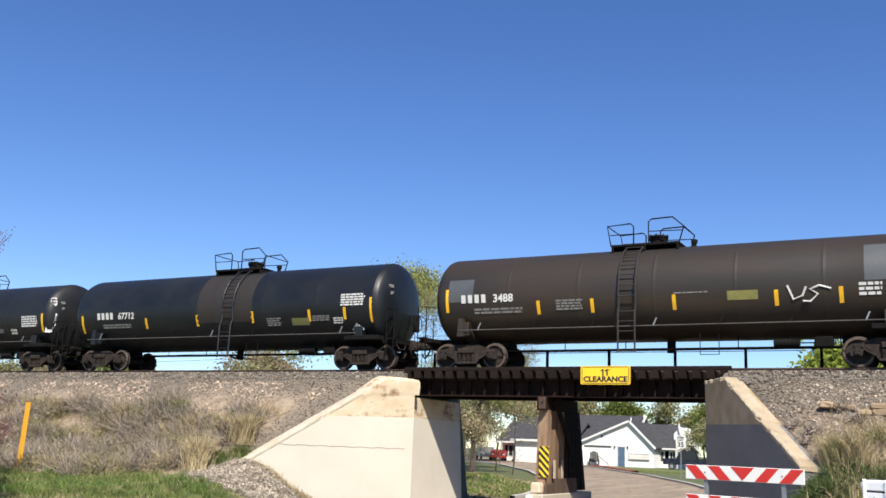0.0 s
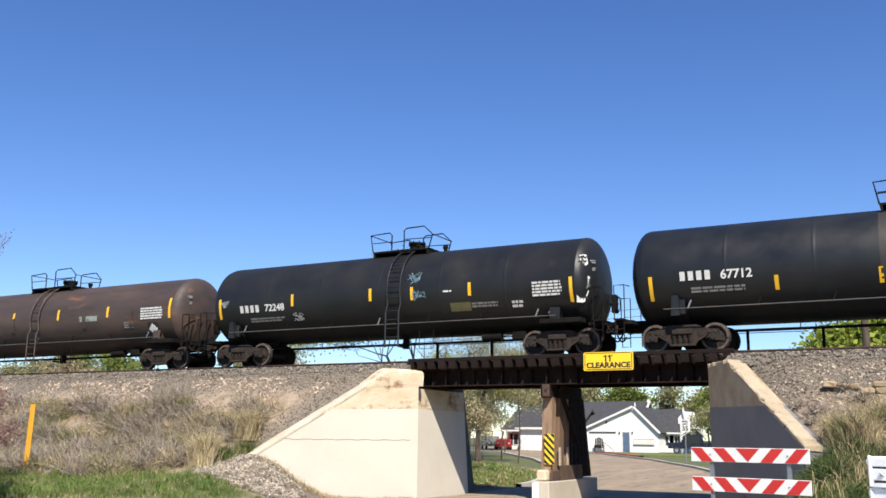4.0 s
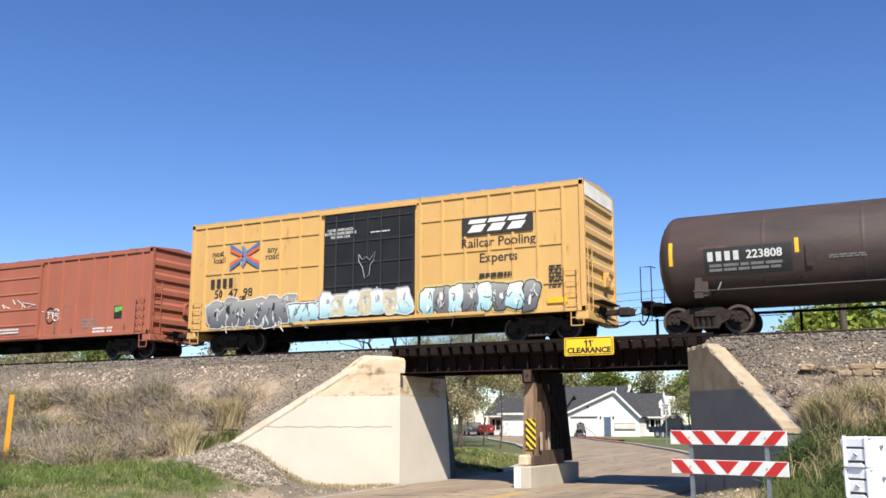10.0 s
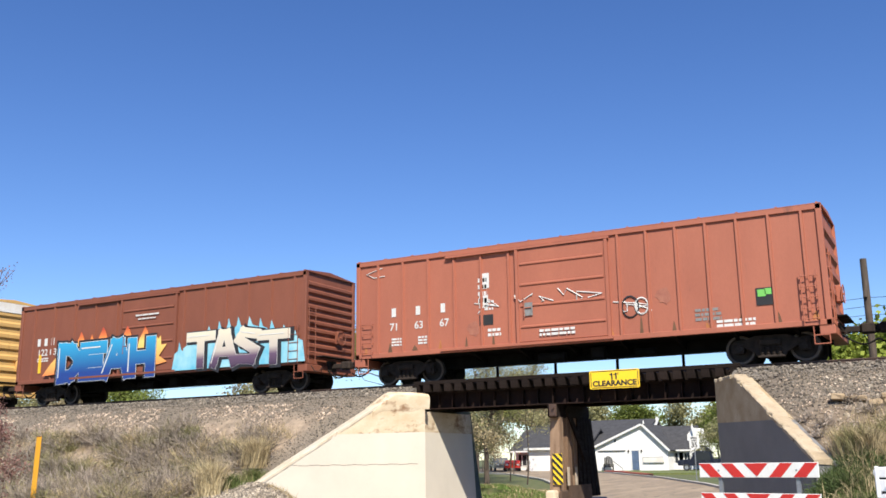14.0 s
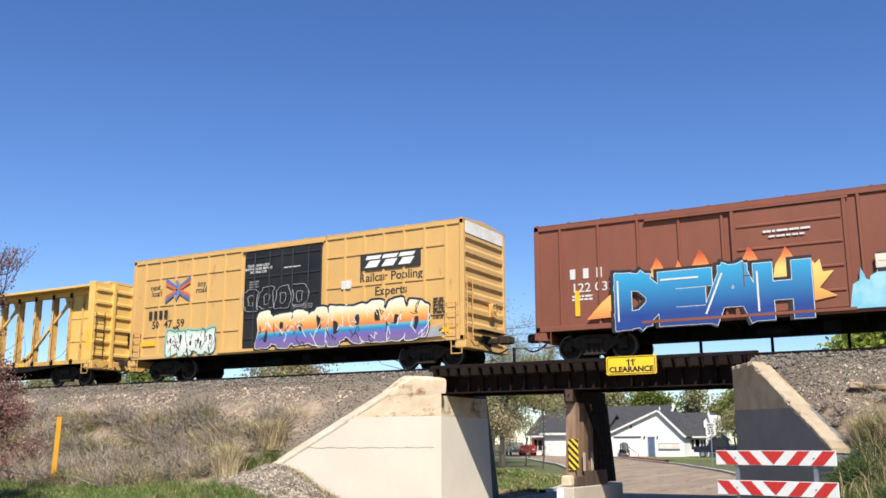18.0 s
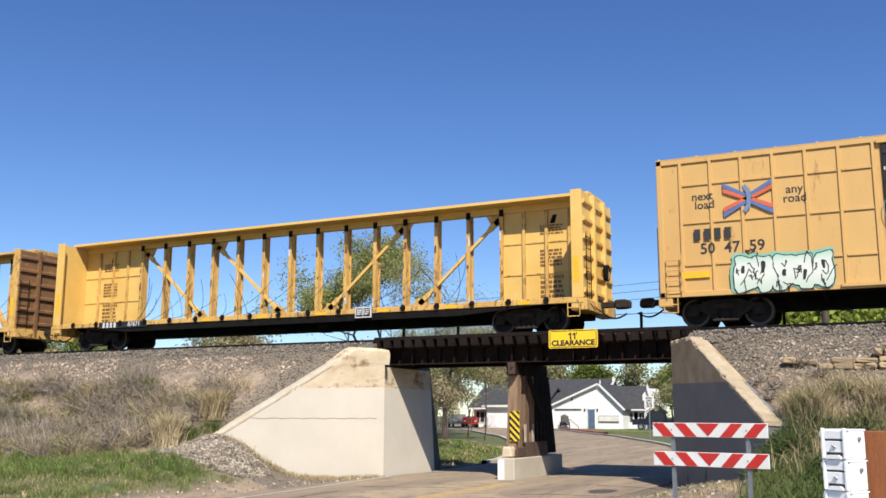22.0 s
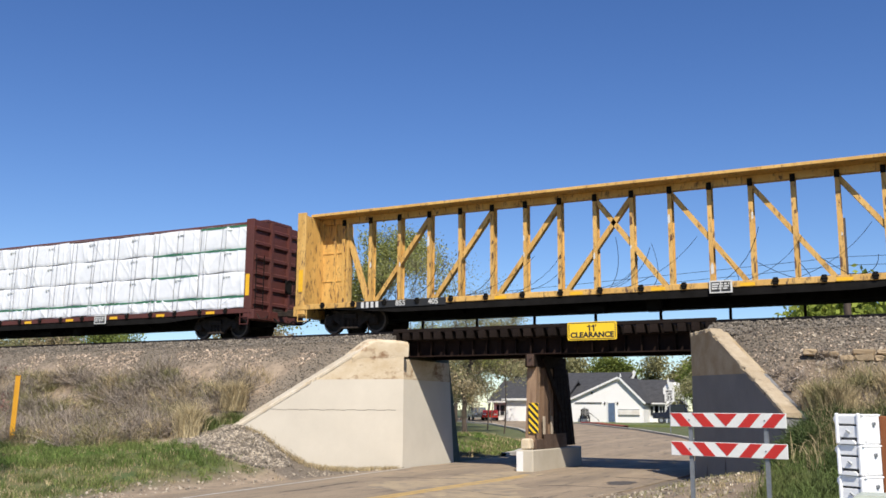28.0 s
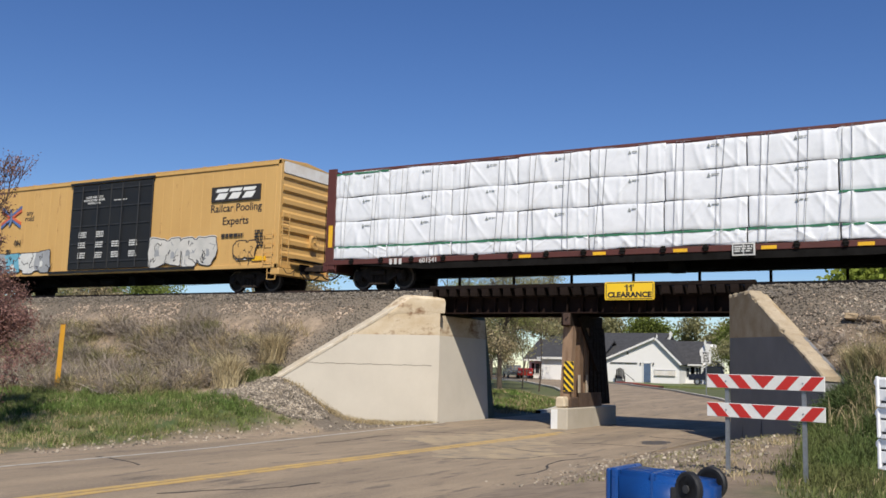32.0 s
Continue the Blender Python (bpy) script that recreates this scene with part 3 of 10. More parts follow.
    # seat block and back wall
    if left:
        n, g = 10, Geo()
        rk = random.Random(19)
        # a lumpy cap that swells out of the coping and ends in a rounded nose
        for i in range(n + 1):
            q = 0.34 - 0.37 * i / n
            e = min(1.0, (0.34 - q) / 0.1) * (1.0 if i < n - 1 else 0.8 if i < n else 0.45)
            top_z = (4.06 if q < q0 else tip_z + (4.06 - tip_z) * (1 - q) / (1 - q0)) + 0.09 * e + rk.uniform(-0.012, 0.012)
            low_z = min(3.5 if i < n - 2 else 3.58, top_z - 0.3)
            out = 0.028 + 0.02 * e + rk.uniform(-0.012, 0.012)
            ring = [(-0.55, low_z), (0.004, low_z), (out, (low_z * 0.45 + top_z * 0.55)), (out - 0.01, top_z - 0.12), (out - 0.09, top_z - 0.03), (-0.5, top_z)]
            g.v += [(at(q)[0] + nxn * o_, at(q)[1] + nyn * o_, zz) for o_, zz in ring]
        for i in range(n):
            for j in range(6):
                k2 = (j + 1) % 6
                g.f.append((i * 6 + j, i * 6 + k2, i * 6 + 6 + k2, i * 6 + 6 + j))
                g.s.append(True)
        g.f += [tuple(range(6))[::-1], tuple(range(n * 6, n * 6 + 6))]
        g.s += [False, False]
        part("seat_block", g, CREAM_CONCRETE, root, "lumpy weathered end block")
    g = Geo()
    g.box(0.5 * s, 1.0 * s, 0.75, 3.7, 3.53, 4.1)
    part("back_wall", g, bare, root)
    if left:
        # form joints and scuffs in the paint
        dark = mat("form_joint", (0.25, 0.22, 0.18), 0.9, scale=2)
        g = Geo()
        for q0, q1, z in ((0.05, 0.82, 1.83),):
            n = 24
            for i in range(n):
                a, c = q0 + (q1 - q0) * i / n, q0 + (q1 - q0) * (i + 0.94) / n
                zz = z + 0.012 * math.sin(i * 1.7)
                pts = [(at(a)[0] + nxn * 0.003, at(a)[1] + nyn * 0.003), (at(c)[0] + nxn * 0.003, at(c)[1] + nyn * 0.003)]
                g.add([(*pts[0], zz), (*pts[1], zz), (*pts[1], zz + 0.02), (*pts[0], zz + 0.02)], [(0, 3, 2, 1)])
        part("form_joint", g, dark, root)
    return root


abutment(True)
abutment(False)


def deck_bridge():
    x0, x1 = X_LEFT - 0.65, X_RIGHT + 0.65
    root = thing("railway_bridge", pose(0, TRACK_Y, 0), "dark rusted steel girder railway bridge with timber deck", "bridge")
    zb, zt = 3.64, 4.12
    for y in (-1.02, 1.02):
        s = 1 if y > 0 else -1
        g = Geo()
        g.box(x0, x1, y - 0.012, y + 0.012, zb, zt)
        gird = part("girder", g, GIRDER, root)
        for a, b, c, d in ((0.17, 0.17, zb - 0.03, zb), (0.17, 0.17, zt, zt + 0.025)):
            part("flange", Geo().box(x0, x1, y - a, y + b, c, d), GIRDER, gird)
        for c in (zb, zt - 0.13):
            for a, b in ((-0.03, -0.012), (0.012, 0.03)):
                part("flange_angle", Geo().box(x0, x1, y + a, y + b, c, c + 0.13), GIRDER, gird)
        n = 21
        for i in range(n):
            x = x0 + 0.25 + (x1 - x0 - 0.5) * i / (n - 1)
            g = Geo()
            g.box(x - 0.012, x + 0.012, y + s * 0.012, y + s * 0.15, zb, zt)
            g.box(x - 0.05, x + 0.05, y + s * 0.012, y + s * 0.03, zb, zt)
            part("stiffener", g, GIRDER, gird)
    for i in range(5):
        x = x0 + 1.0 + (x1 - x0 - 2.0) * i / 4
        g = Geo()
        g.box(x - 0.06, x + 0.06, -1.0, 1.0, zb + 0.05, zb + 0.13)
        g.box(x - 0.06, x + 0.06, -1.0, 1.0, zt - 0.14, zt - 0.06)
        g.tube((x, -1.0, zb + 0.1), (x, 1.0, zt - 0.1), 0.04, 6)
        part("cross_frame", g, GIRDER, root)
    # bridge timbers: their ends show as a row of blocks
    rnd = random.Random(3)
    tie = Geo().box(-0.12, 0.12, -1.56, 1.56, 0, 0.25, b=0.012).mesh("bridge_tie", TIMBER)
    x = x0 + 0.1
    while x < x1:
        part("bridge_tie", tie, None, root, "", pose(x, rnd.uniform(-0.03, 0.03), zt + 0.03, 0, 0, rnd.uniform(-0.7, 0.7)))
        x += 0.4
    for y in (-1.44, 1.44):
        g = Geo().box(x0, x1, y - 0.09, y + 0.09, zt + 0.28, zt + 0.40, b=0.012)
        part("guard_timber", g, TIMBER, root)
    # planks added below the ties to stop sun leaking between them
    for k in range(8):
        y = -0.98 + 0.28 * k
        part("deck_plank", Geo().box(x0, x1, y - 0.135, y + 0.135, zt - 0.02, zt + 0.026), TIMBER, root)
    # handrail posts and cable on the far side
    for i in range(7):
        x = X_LEFT - 1.2 + i * 2.22
        g = Geo()
        g.box(x - 0.04, x + 0.04, 1.52, 1.60, zt, 5.32)
        part("handrail_post", g, GIRDER, root)
    part("handrail_cable", Geo().tube((X_LEFT - 1.2, 1.56, 5.28), (X_RIGHT + 2.3, 1.56, 5.26), 0.012, 5), GIRDER, root)
    return root


bridge = deck_bridge()


def pier():
    root = thing("bridge_pier", pose(-11.32, 27.32, 0), "timber trestle pier on a pale concrete footing", "bridge pier")
    part("footing", Geo().box(-0.27, 0.27, -0.08, 4.35, -0.3, 0.66, b=0.03), CONCRETE, root)
    part("painted_patch", Geo().box(-0.275, -0.06, -0.092, -0.08, 0.0, 0.62), WHITE, root)
    g = Geo().box(-0.20, 0.12, 0.02, 0.42, 0.66, 1.0, b=0.05)
    rk = random.Random(2)
    g.v = [(a + rk.uniform(-0.02, 0.02), b + rk.uniform(-0.02, 0.02), c + rk.uniform(-0.015, 0.015)) for a, b, c in g.v]
    part("kerb_block", g, CREAM_CONCRETE, root, "chipped concrete block")
    # posts: the outer ones lean inwards; the rear two are darkened as deck shade
    for k, (yb, yt, w) in enumerate(((0.50, 0.72, 0.16), (1.28, 1.33, 0.17), (1.86, 1.86, 0.15), (2.5, 2.4, 0.16), (3.55, 2.85, 0.17))):
        g = Geo()
        g.add([(x, yb + y, 0.9) for x, y in ((-w, -w), (w, -w), (w, w), (-w, w))] + [(x, yt + y, 3.22) for x, y in ((-w, -w), (w, -w), (w, w), (-w, w))],
              [(3, 2, 1, 0), (4, 5, 6, 7), (0, 1, 5, 4), (1, 2, 6, 5), (2, 3, 7, 6), (3, 0, 4, 7)])
        part("post", g, (BENT_PALE, BENT, BENT_PALE)[k] if k < 3 else TIMBER, root)
    # cap beam takes the same dark timber, for the shade under the deck
    part("cap_beam", Geo().box(-0.15, 0.16, 0.35, 3.25, 3.2, 3.62, b=0.02), TIMBER, root)
    # dark boards added as the deck's shade over the rear posts, splayed at foot
    for k in range(5):
        y = 2.12 + 0.25 * k
        g = Geo()
        g.prism([(y - 0.12 + 0.13 * k, 0.72), (y + 0.15 + 0.15 * k, 0.72), (y + 0.12, 3.25), (y - 0.12, 3.25)], "x", 0.172, 0.20 + 0.004 * k)
        part("sheathing_board", g, TIMBER, root)
    part("sill_beam", Geo().box(-0.21, 0.21, 0.35, 3.1, 0.66, 0.98, b=0.03), BENT_DARK, root)
    part("stained_board", Geo().box(0.215, 0.235, 0.95, 2.95, 0.67, 1.12), BENT_DARK, root)
    for s in (-1, 1):
        a, b = (Vector((s * 0.235, 0.95, 3.55)), Vector((s * 0.235, 2.55, 1.9))) if s > 0 else (Vector((s * 0.21, 2.9, 3.15)), Vector((s * 0.21, 0.6, 0.95)))
        d = b - a
        g = Geo().box(-0.03, 0.03, 0, d.length, -0.11, 0.11, m=Matrix.Translation(a) @ d.to_track_quat("Y", "Z").to_matrix().to_4x4())
        part("cross_brace", g, TIMBER, root)
    g = Geo().box(-0.06, 0.17, 0.24, 0.36, 3.22, 3.6, b=0.02)
    for z in (3.26, 3.48):
        g.tube((0.1, 0.17, z), (0.1, 0.24, z), 0.035, 6)
    part("cap_plate", g, RAIL, root, "rusty bolted end plate")
    # pale new boards spliced between the posts
    fresh = mat("pale_board", (0.5, 0.42, 0.32), 0.8, scale=3)
    for y in (1.05, 1.72):
        part("pale_board", Geo().box(0.18, 0.215, y - 0.07, y + 0.07, 1.12, 1.68), fresh, root)
    return root


pier()


def hazard_marker():
    root = thing("object_marker", pose(-11.18, 27.62, 1.17), "black and yellow diagonal striped hazard marker on the pier", "road sign")
    w, h = 0.16, 0.46
    g = Geo().box(-w, w, 0.0, 0.012, -0.005, 2 * h + 0.005)
    part("board", g, SIGN_YELLOW, root)
    # slanting stripes clipped to the board, falling to the right
    def clip(poly):
        for ax, lim, sgn in ((0, -w, 1), (0, w, -1), (1, 0, 1), (1, 2 * h, -1)):
            out = []
            for p, q in zip(poly, poly[1:] + poly[:1]):
                a, b = (p[ax] - lim) * sgn, (q[ax] - lim) * sgn
                if a >= 0:
                    out.append(p)
                if (a >= 0) != (b >= 0):
                    t = a / (a - b)
                    out.append((p[0] + (q[0] - p[0]) * t, p[1] + (q[1] - p[1]) * t))
            poly = out
            if not poly:
                return poly
        return poly
    for k in range(-2, 7):
        z = k * 0.21
        poly = clip([(-w - 0.1, z + 0.26 + 0.1), (w + 0.1, z - 0.06 - 0.1), (w + 0.1, z + 0.05 - 0.1), (-w - 0.1, z + 0.37 + 0.1)])
        if len(poly) > 2:
            part("stripe", Geo().prism(poly, "y", -0.004, 0.002), BLACK, root)
    for z in (0.1, 0.8):
        part("bolt", Geo().tube((0, -0.01, z), (0, 0.06, z), 0.012, 6), GALV, root)
    return root


hazard_marker()


def clearance_sign():
    root = thing("clearance_sign", pose(-9.05, 27.08, 4.23), "yellow rectangular 11 foot clearance sign on the girder", "road sign")
    w, h, r = 0.77, 0.275, 0.05
    ring = []
    for cx, cz, a0 in ((w - r, -h + r, -90), (w - r, h - r, 0), (-w + r, h - r, 90), (-w + r, -h + r, 180)):
        ring += [(cx + r * math.cos(radians(a0 + 30 * k)), cz + r * math.sin(radians(a0 + 30 * k))) for k in range(4)]
    part("panel", Geo().prism(ring, "y", 0.0, 0.015), SIGN_YELLOW, root)
    g = Geo()
    q = 0.022
    for a, b, c, d in ((-w + 0.06, w - 0.06, h - 0.045, h - 0.045 + q), (-w + 0.06, w - 0.06, -h + 0.045 - q, -h + 0.045)):
        g.box(a, b, -0.003, 0.002, c, d)
    for x in (-w + 0.035, w - 0.035 - q):
        g.box(x, x + q, -0.003, 0.002, -h + 0.06, h - 0.06)
    part("border", g, BLACK, root)
    for x in (-0.105, 0.025):
        g = Geo().box(x + 0.012, x + 0.058, -0.005, 0.002, -0.015, 0.185)
        g.prism([(x - 0.045, 0.118), (x + 0.013, 0.118), (x + 0.013, 0.185), (x - 0.008, 0.150), (x - 0.045, 0.145)], "y", -0.0045, 0.002)
        part("lettering", g, BLACK, root)
    part("lettering", Geo().prism([(0.112, 0.115), (0.128, 0.115), (0.142, 0.185), (0.105, 0.185)], "y", -0.005, 0.002), BLACK, root)
    words("lettering", "CLEARANCE", 0.22, BLACK, root, upright(0, -0.001, -0.125), bold=0.010, squeeze=1.1)
    for x in (-0.4, 0.4):
        part("bracket", Geo().box(x - 0.03, x + 0.03, 0.015, 0.25, -0.05, 0.05), GIRDER, root)
    return root


clearance_sign()


# ---- the track ----
def track():
    root = thing("railway_track", pose(0, TRACK_Y, 0), "steel rails on timber sleepers along the embankment", "railway track", kind="structure")
    for y in (-0.755, 0.755):
        g = Geo()
        prof = [(-0.075, 0), (0.075, 0), (0.02, 0.035), (0.012, 0.12), (0.036, 0.135), (0.036, 0.17), (-0.036, 0.17), (-0.036, 0.135), (-0.012, 0.12), (-0.02, 0.035)]
        g.prism([(y + a, RAIL_Z - 0.17 + b) for a, b in prof], "x", -330, 240)
        part("rail", g, RAIL, root)
    tie = Geo().box(-0.12, 0.12, -1.3, 1.3, -0.18, 0.0, b=0.015).mesh("sleeper", TIMBER)
    rnd = random.Random(5)
    for a, b in ((-75, X_LEFT - 1.1), (X_RIGHT + 1.1, 25)):
        x = a
        while x < b:
            part("sleeper", tie, None, root, "", pose(x, rnd.uniform(-0.04, 0.04), RAIL_Z - 0.19, 0, 0, rnd.uniform(-1, 1)))
            x += 0.53
    # ballast shoulder under the sleepers
    for a, b in ((-330, X_LEFT - 0.5), (X_RIGHT + 0.5, 240)):
        g = Geo()
        g.prism([(-2.5, 3.95), (2.5, 3.95), (1.62, RAIL_Z - 0.21), (-1.62, RAIL_Z - 0.21)], "x", a, b)
        part("ballast_bed", g, BALLAST, root)
    return root


BALLAST = mat("ballast", (0.17, 0.15, 0.125), 0.95, second=(0.10, 0.088, 0.075), scale=14, grain=0.35, grain_scale=30, bump=1.0, bump_scale=22, spread=0.12)
track()

# ---- the train: cars in their own space, x ahead, near side at -y, z from the rail head ----
TRUCK = mat("truck_cast_steel", (0.042, 0.031, 0.025), 0.85, 0.0, gloss=0.2, second=(0.021, 0.017, 0.015), scale=4, grain=0.2, bump=0.4, third=(0.10, 0.062, 0.04), third_amount=0.2)
WHEEL = mat("wheel_steel", (0.028, 0.021, 0.018), 0.75, 0.0, gloss=0.3, second=(0.026, 0.021, 0.018), scale=6, grain=0.15, bump=0.2)
TREAD = mat("worn_wheel_rim", (0.075, 0.05, 0.036), 0.5, 0.2, second=(0.12, 0.09, 0.07), scale=10, bump=0.05)
UNDER = mat("grimy_underframe", (0.010, 0.009, 0.0085), 0.9, gloss=0.15, second=(0.006, 0.0055, 0.005), scale=3, grain=0.2, bump=0.3, third=(0.04, 0.028, 0.02), third_amount=0.15)
TANK_BLACK = mat("black_tank_paint", (0.0085, 0.010, 0.0125), 0.42, gloss=0.36, second=(0.0125, 0.014, 0.016), scale=0.7, grain=0.1, bump=0.06, bump_scale=6, third=(0.024, 0.021, 0.018), third_amount=0.14, third_scale=2.2)
TANK_SOOT = mat("sooty_black_tank_paint", (0.0095, 0.0105, 0.012), 0.46, gloss=0.36, second=(0.016, 0.016, 0.0155), scale=0.6, grain=0.1, bump=0.08, third=(0.034, 0.025, 0.019), third_amount=0.18, third_scale=1.6)
TANK_RUST = mat("rust_brown_tank", (0.085, 0.056, 0.045), 0.55, gloss=0.4, second=(0.030, 0.024, 0.023), scale=0.8, amount=0.55, spread=0.24, grain=0.16, bump=0.12, third=(0.15, 0.072, 0.036), third_amount=0.30, third_scale=1.1, stretch=(0.4, 1, 1.6))
TANK_BROWN = mat("sooty_brown_tank", (0.042, 0.029, 0.019), 0.5, gloss=0.4, second=(0.016, 0.0155, 0.0155), scale=0.9, amount=0.5, spread=0.22, stretch=(0.25, 1, 1.5), grain=0.12, bump=0.1, third=(0.055, 0.034, 0.02), third_amount=0.22, third_scale=1.2)
BAND_BROWN = mat("brown_stained_band", (0.026, 0.019, 0.0145), 0.6, second=(0.016, 0.0145, 0.013), scale=2.2, grain=0.15, bump=0.1, stretch=(1, 1, 0.4))
REFLECT = mat("yellow_reflector", (0.80, 0.46, 0.015), 0.4, second=(0.70, 0.38, 0.02), scale=5, bump=0)
RAIL_GREY = mat("dusty_handrail", (0.09, 0.085, 0.08), 0.7, second=(0.05, 0.047, 0.044), scale=2, bump=0)
STENCIL = mat("white_stencil", (0.62, 0.62, 0.60), 0.6, second=(0.52, 0.52, 0.50), scale=8, bump=0)
DIM_STENCIL = mat("faded_white_stencil", (0.22, 0.22, 0.215), 0.6, second=(0.15, 0.15, 0.145), scale=8, bump=0)
BOX_YELLOW = mat("yellow_boxcar_paint", (0.60, 0.37, 0.128), 0.55, second=(0.53, 0.315, 0.105), scale=0.6, grain=0.05, bump=0.08, third=(0.33, 0.17, 0.06), third_amount=0.22, third_scale=3.4, stretch=(1, 1, 0.3))
BEAM_YELLOW = mat("yellow_flatcar_paint", (0.72, 0.475, 0.15), 0.55, second=(0.66, 0.40, 0.09), scale=0.9, grain=0.08, bump=0.1, third=(0.20, 0.11, 0.05), third_amount=0.10, third_scale=9)
BEAM_WORN = mat("worn_yellow_flatcar_paint", (0.66, 0.41, 0.125), 0.6, second=(0.50, 0.28, 0.07), scale=1.4, grain=0.12, bump=0.15, third=(0.115, 0.065, 0.035), third_amount=0.40, third_scale=7, stretch=(1.5, 1.5, 0.45))
OXIDE_RED = mat("red_oxide_boxcar_paint", (0.36, 0.118, 0.068), 0.65, second=(0.30, 0.096, 0.058), scale=0.6, grain=0.07, bump=0.1, third=(0.20, 0.075, 0.05), third_amount=0.2, third_scale=2.0, stretch=(1, 1, 0.3))
BOX_BROWN = mat("brown_boxcar_paint", (0.215, 0.069, 0.037), 0.65, second=(0.17, 0.054, 0.031), scale=0.6, grain=0.07, bump=0.1, third=(0.10, 0.036, 0.024), third_amount=0.12, third_scale=2.0, stretch=(1, 1, 0.4))
RUST_PATCH = mat("bare_rust_patch", (0.085, 0.045, 0.025), 0.85, second=(0.16, 0.085, 0.045), scale=6, grain=0.2, bump=0.2)
END_RUST = mat("rusted_yellow_end", (0.24, 0.12, 0.045), 0.75, second=(0.14, 0.07, 0.035), scale=1.6, grain=0.15, bump=0.2, third=(0.42, 0.25, 0.06), third_amount=0.3, third_scale=3)
FLAT_RED = mat("dark_red_flatcar_paint", (0.10, 0.027, 0.021), 0.65, second=(0.075, 0.022, 0.018), scale=1.2, grain=0.1, bump=0.15, third=(0.05, 0.025, 0.02), third_amount=0.2, third_scale=4)
DOOR_RAIL = mat("worn_black_door_rail", (0.03, 0.03, 0.032), 0.5, gloss=0.4, second=(0.018, 0.018, 0.019), scale=3, grain=0.1, bump=0.1)
DOOR_BLACK = mat("black_door_paint", (0.011, 0.011, 0.012), 0.5, gloss=0.35, second=(0.018, 0.018, 0.018), scale=1.0, grain=0.08, bump=0.08)
ROOF_GREY = mat("galvanised_roof", (0.38, 0.37, 0.35), 0.55, 0.4, second=(0.30, 0.28, 0.26), scale=0.8, bump=0.1)
INK = mat("black_lettering", (0.022, 0.020, 0.020), 0.6, second=(0.03, 0.026, 0.024), scale=8, bump=0)
END_WHITE = mat("dirty_white_end_paint", (0.74, 0.72, 0.68), 0.65, second=(0.62, 0.57, 0.50), scale=1.6, grain=0.1, bump=0.1)


def paint(name, r, g, b, r2=None):
    return mat(name, (r, g, b), 0.55, second=tuple(c * 0.8 for c in (r, g, b)) if r2 is None else r2, scale=1.6, grain=0.06, bump=0.04)


def fade(name, z0, z1, low, high):
    """Spray paint that runs from one colour at its foot to another at its head."""
    m = mat(name, low, 0.55, scale=1.6, grain=0.08, bump=0.04)
    nt = m.node_tree
    tc = nt.nodes.new("ShaderNodeTexCoord")
    sp = nt.nodes.new("ShaderNodeSeparateXYZ")
    nt.links.new(tc.outputs["Object"], sp.inputs[0])
    mr = nt.nodes.new("ShaderNodeMapRange")
    mr.inputs["From Min"].default_value, mr.inputs["From Max"].default_value = z0, z1
    nt.links.new(sp.outputs["Z"], mr.inputs["Value"])
    nt.links.new(ramp(nt, mr.outputs[0], [(0.0, low), (1.0, high)]), nt.nodes["Principled BSDF"].inputs["Base Color"])
    return m


P_BLUE = paint("blue_spray_paint", 0.015, 0.075, 0.33, (0.02, 0.20, 0.52))
P_CYAN = paint("pale_blue_spray_paint", 0.16, 0.42, 0.55)
P_DUSTY = paint("dusty_blue_spray_paint", 0.13, 0.22, 0.27)
P_WHITE = paint("white_spray_paint", 0.66, 0.66, 0.63)
P_GREY = paint("grey_spray_paint", 0.33, 0.34, 0.35)
P_ORANGE = paint("orange_spray_paint", 0.72, 0.22, 0.03, (0.78, 0.42, 0.05))
P_PURPLE = paint("purple_spray_paint", 0.10, 0.055, 0.24)
P_RED = paint("red_spray_paint", 0.55, 0.05, 0.03)
P_BLACK = paint("black_spray_paint", 0.02, 0.02, 0.024)
P_TEAL = paint("teal_spray_paint", 0.02, 0.30, 0.38, (0.05, 0.42, 0.50))
P_TEAL_PALE = paint("pale_teal_spray_paint", 0.22, 0.48, 0.38)
P_GREEN = paint("green_spray_paint", 0.16, 0.50, 0.10)

WHEEL_R = 0.42
CARS, WHEELSETS = [], []


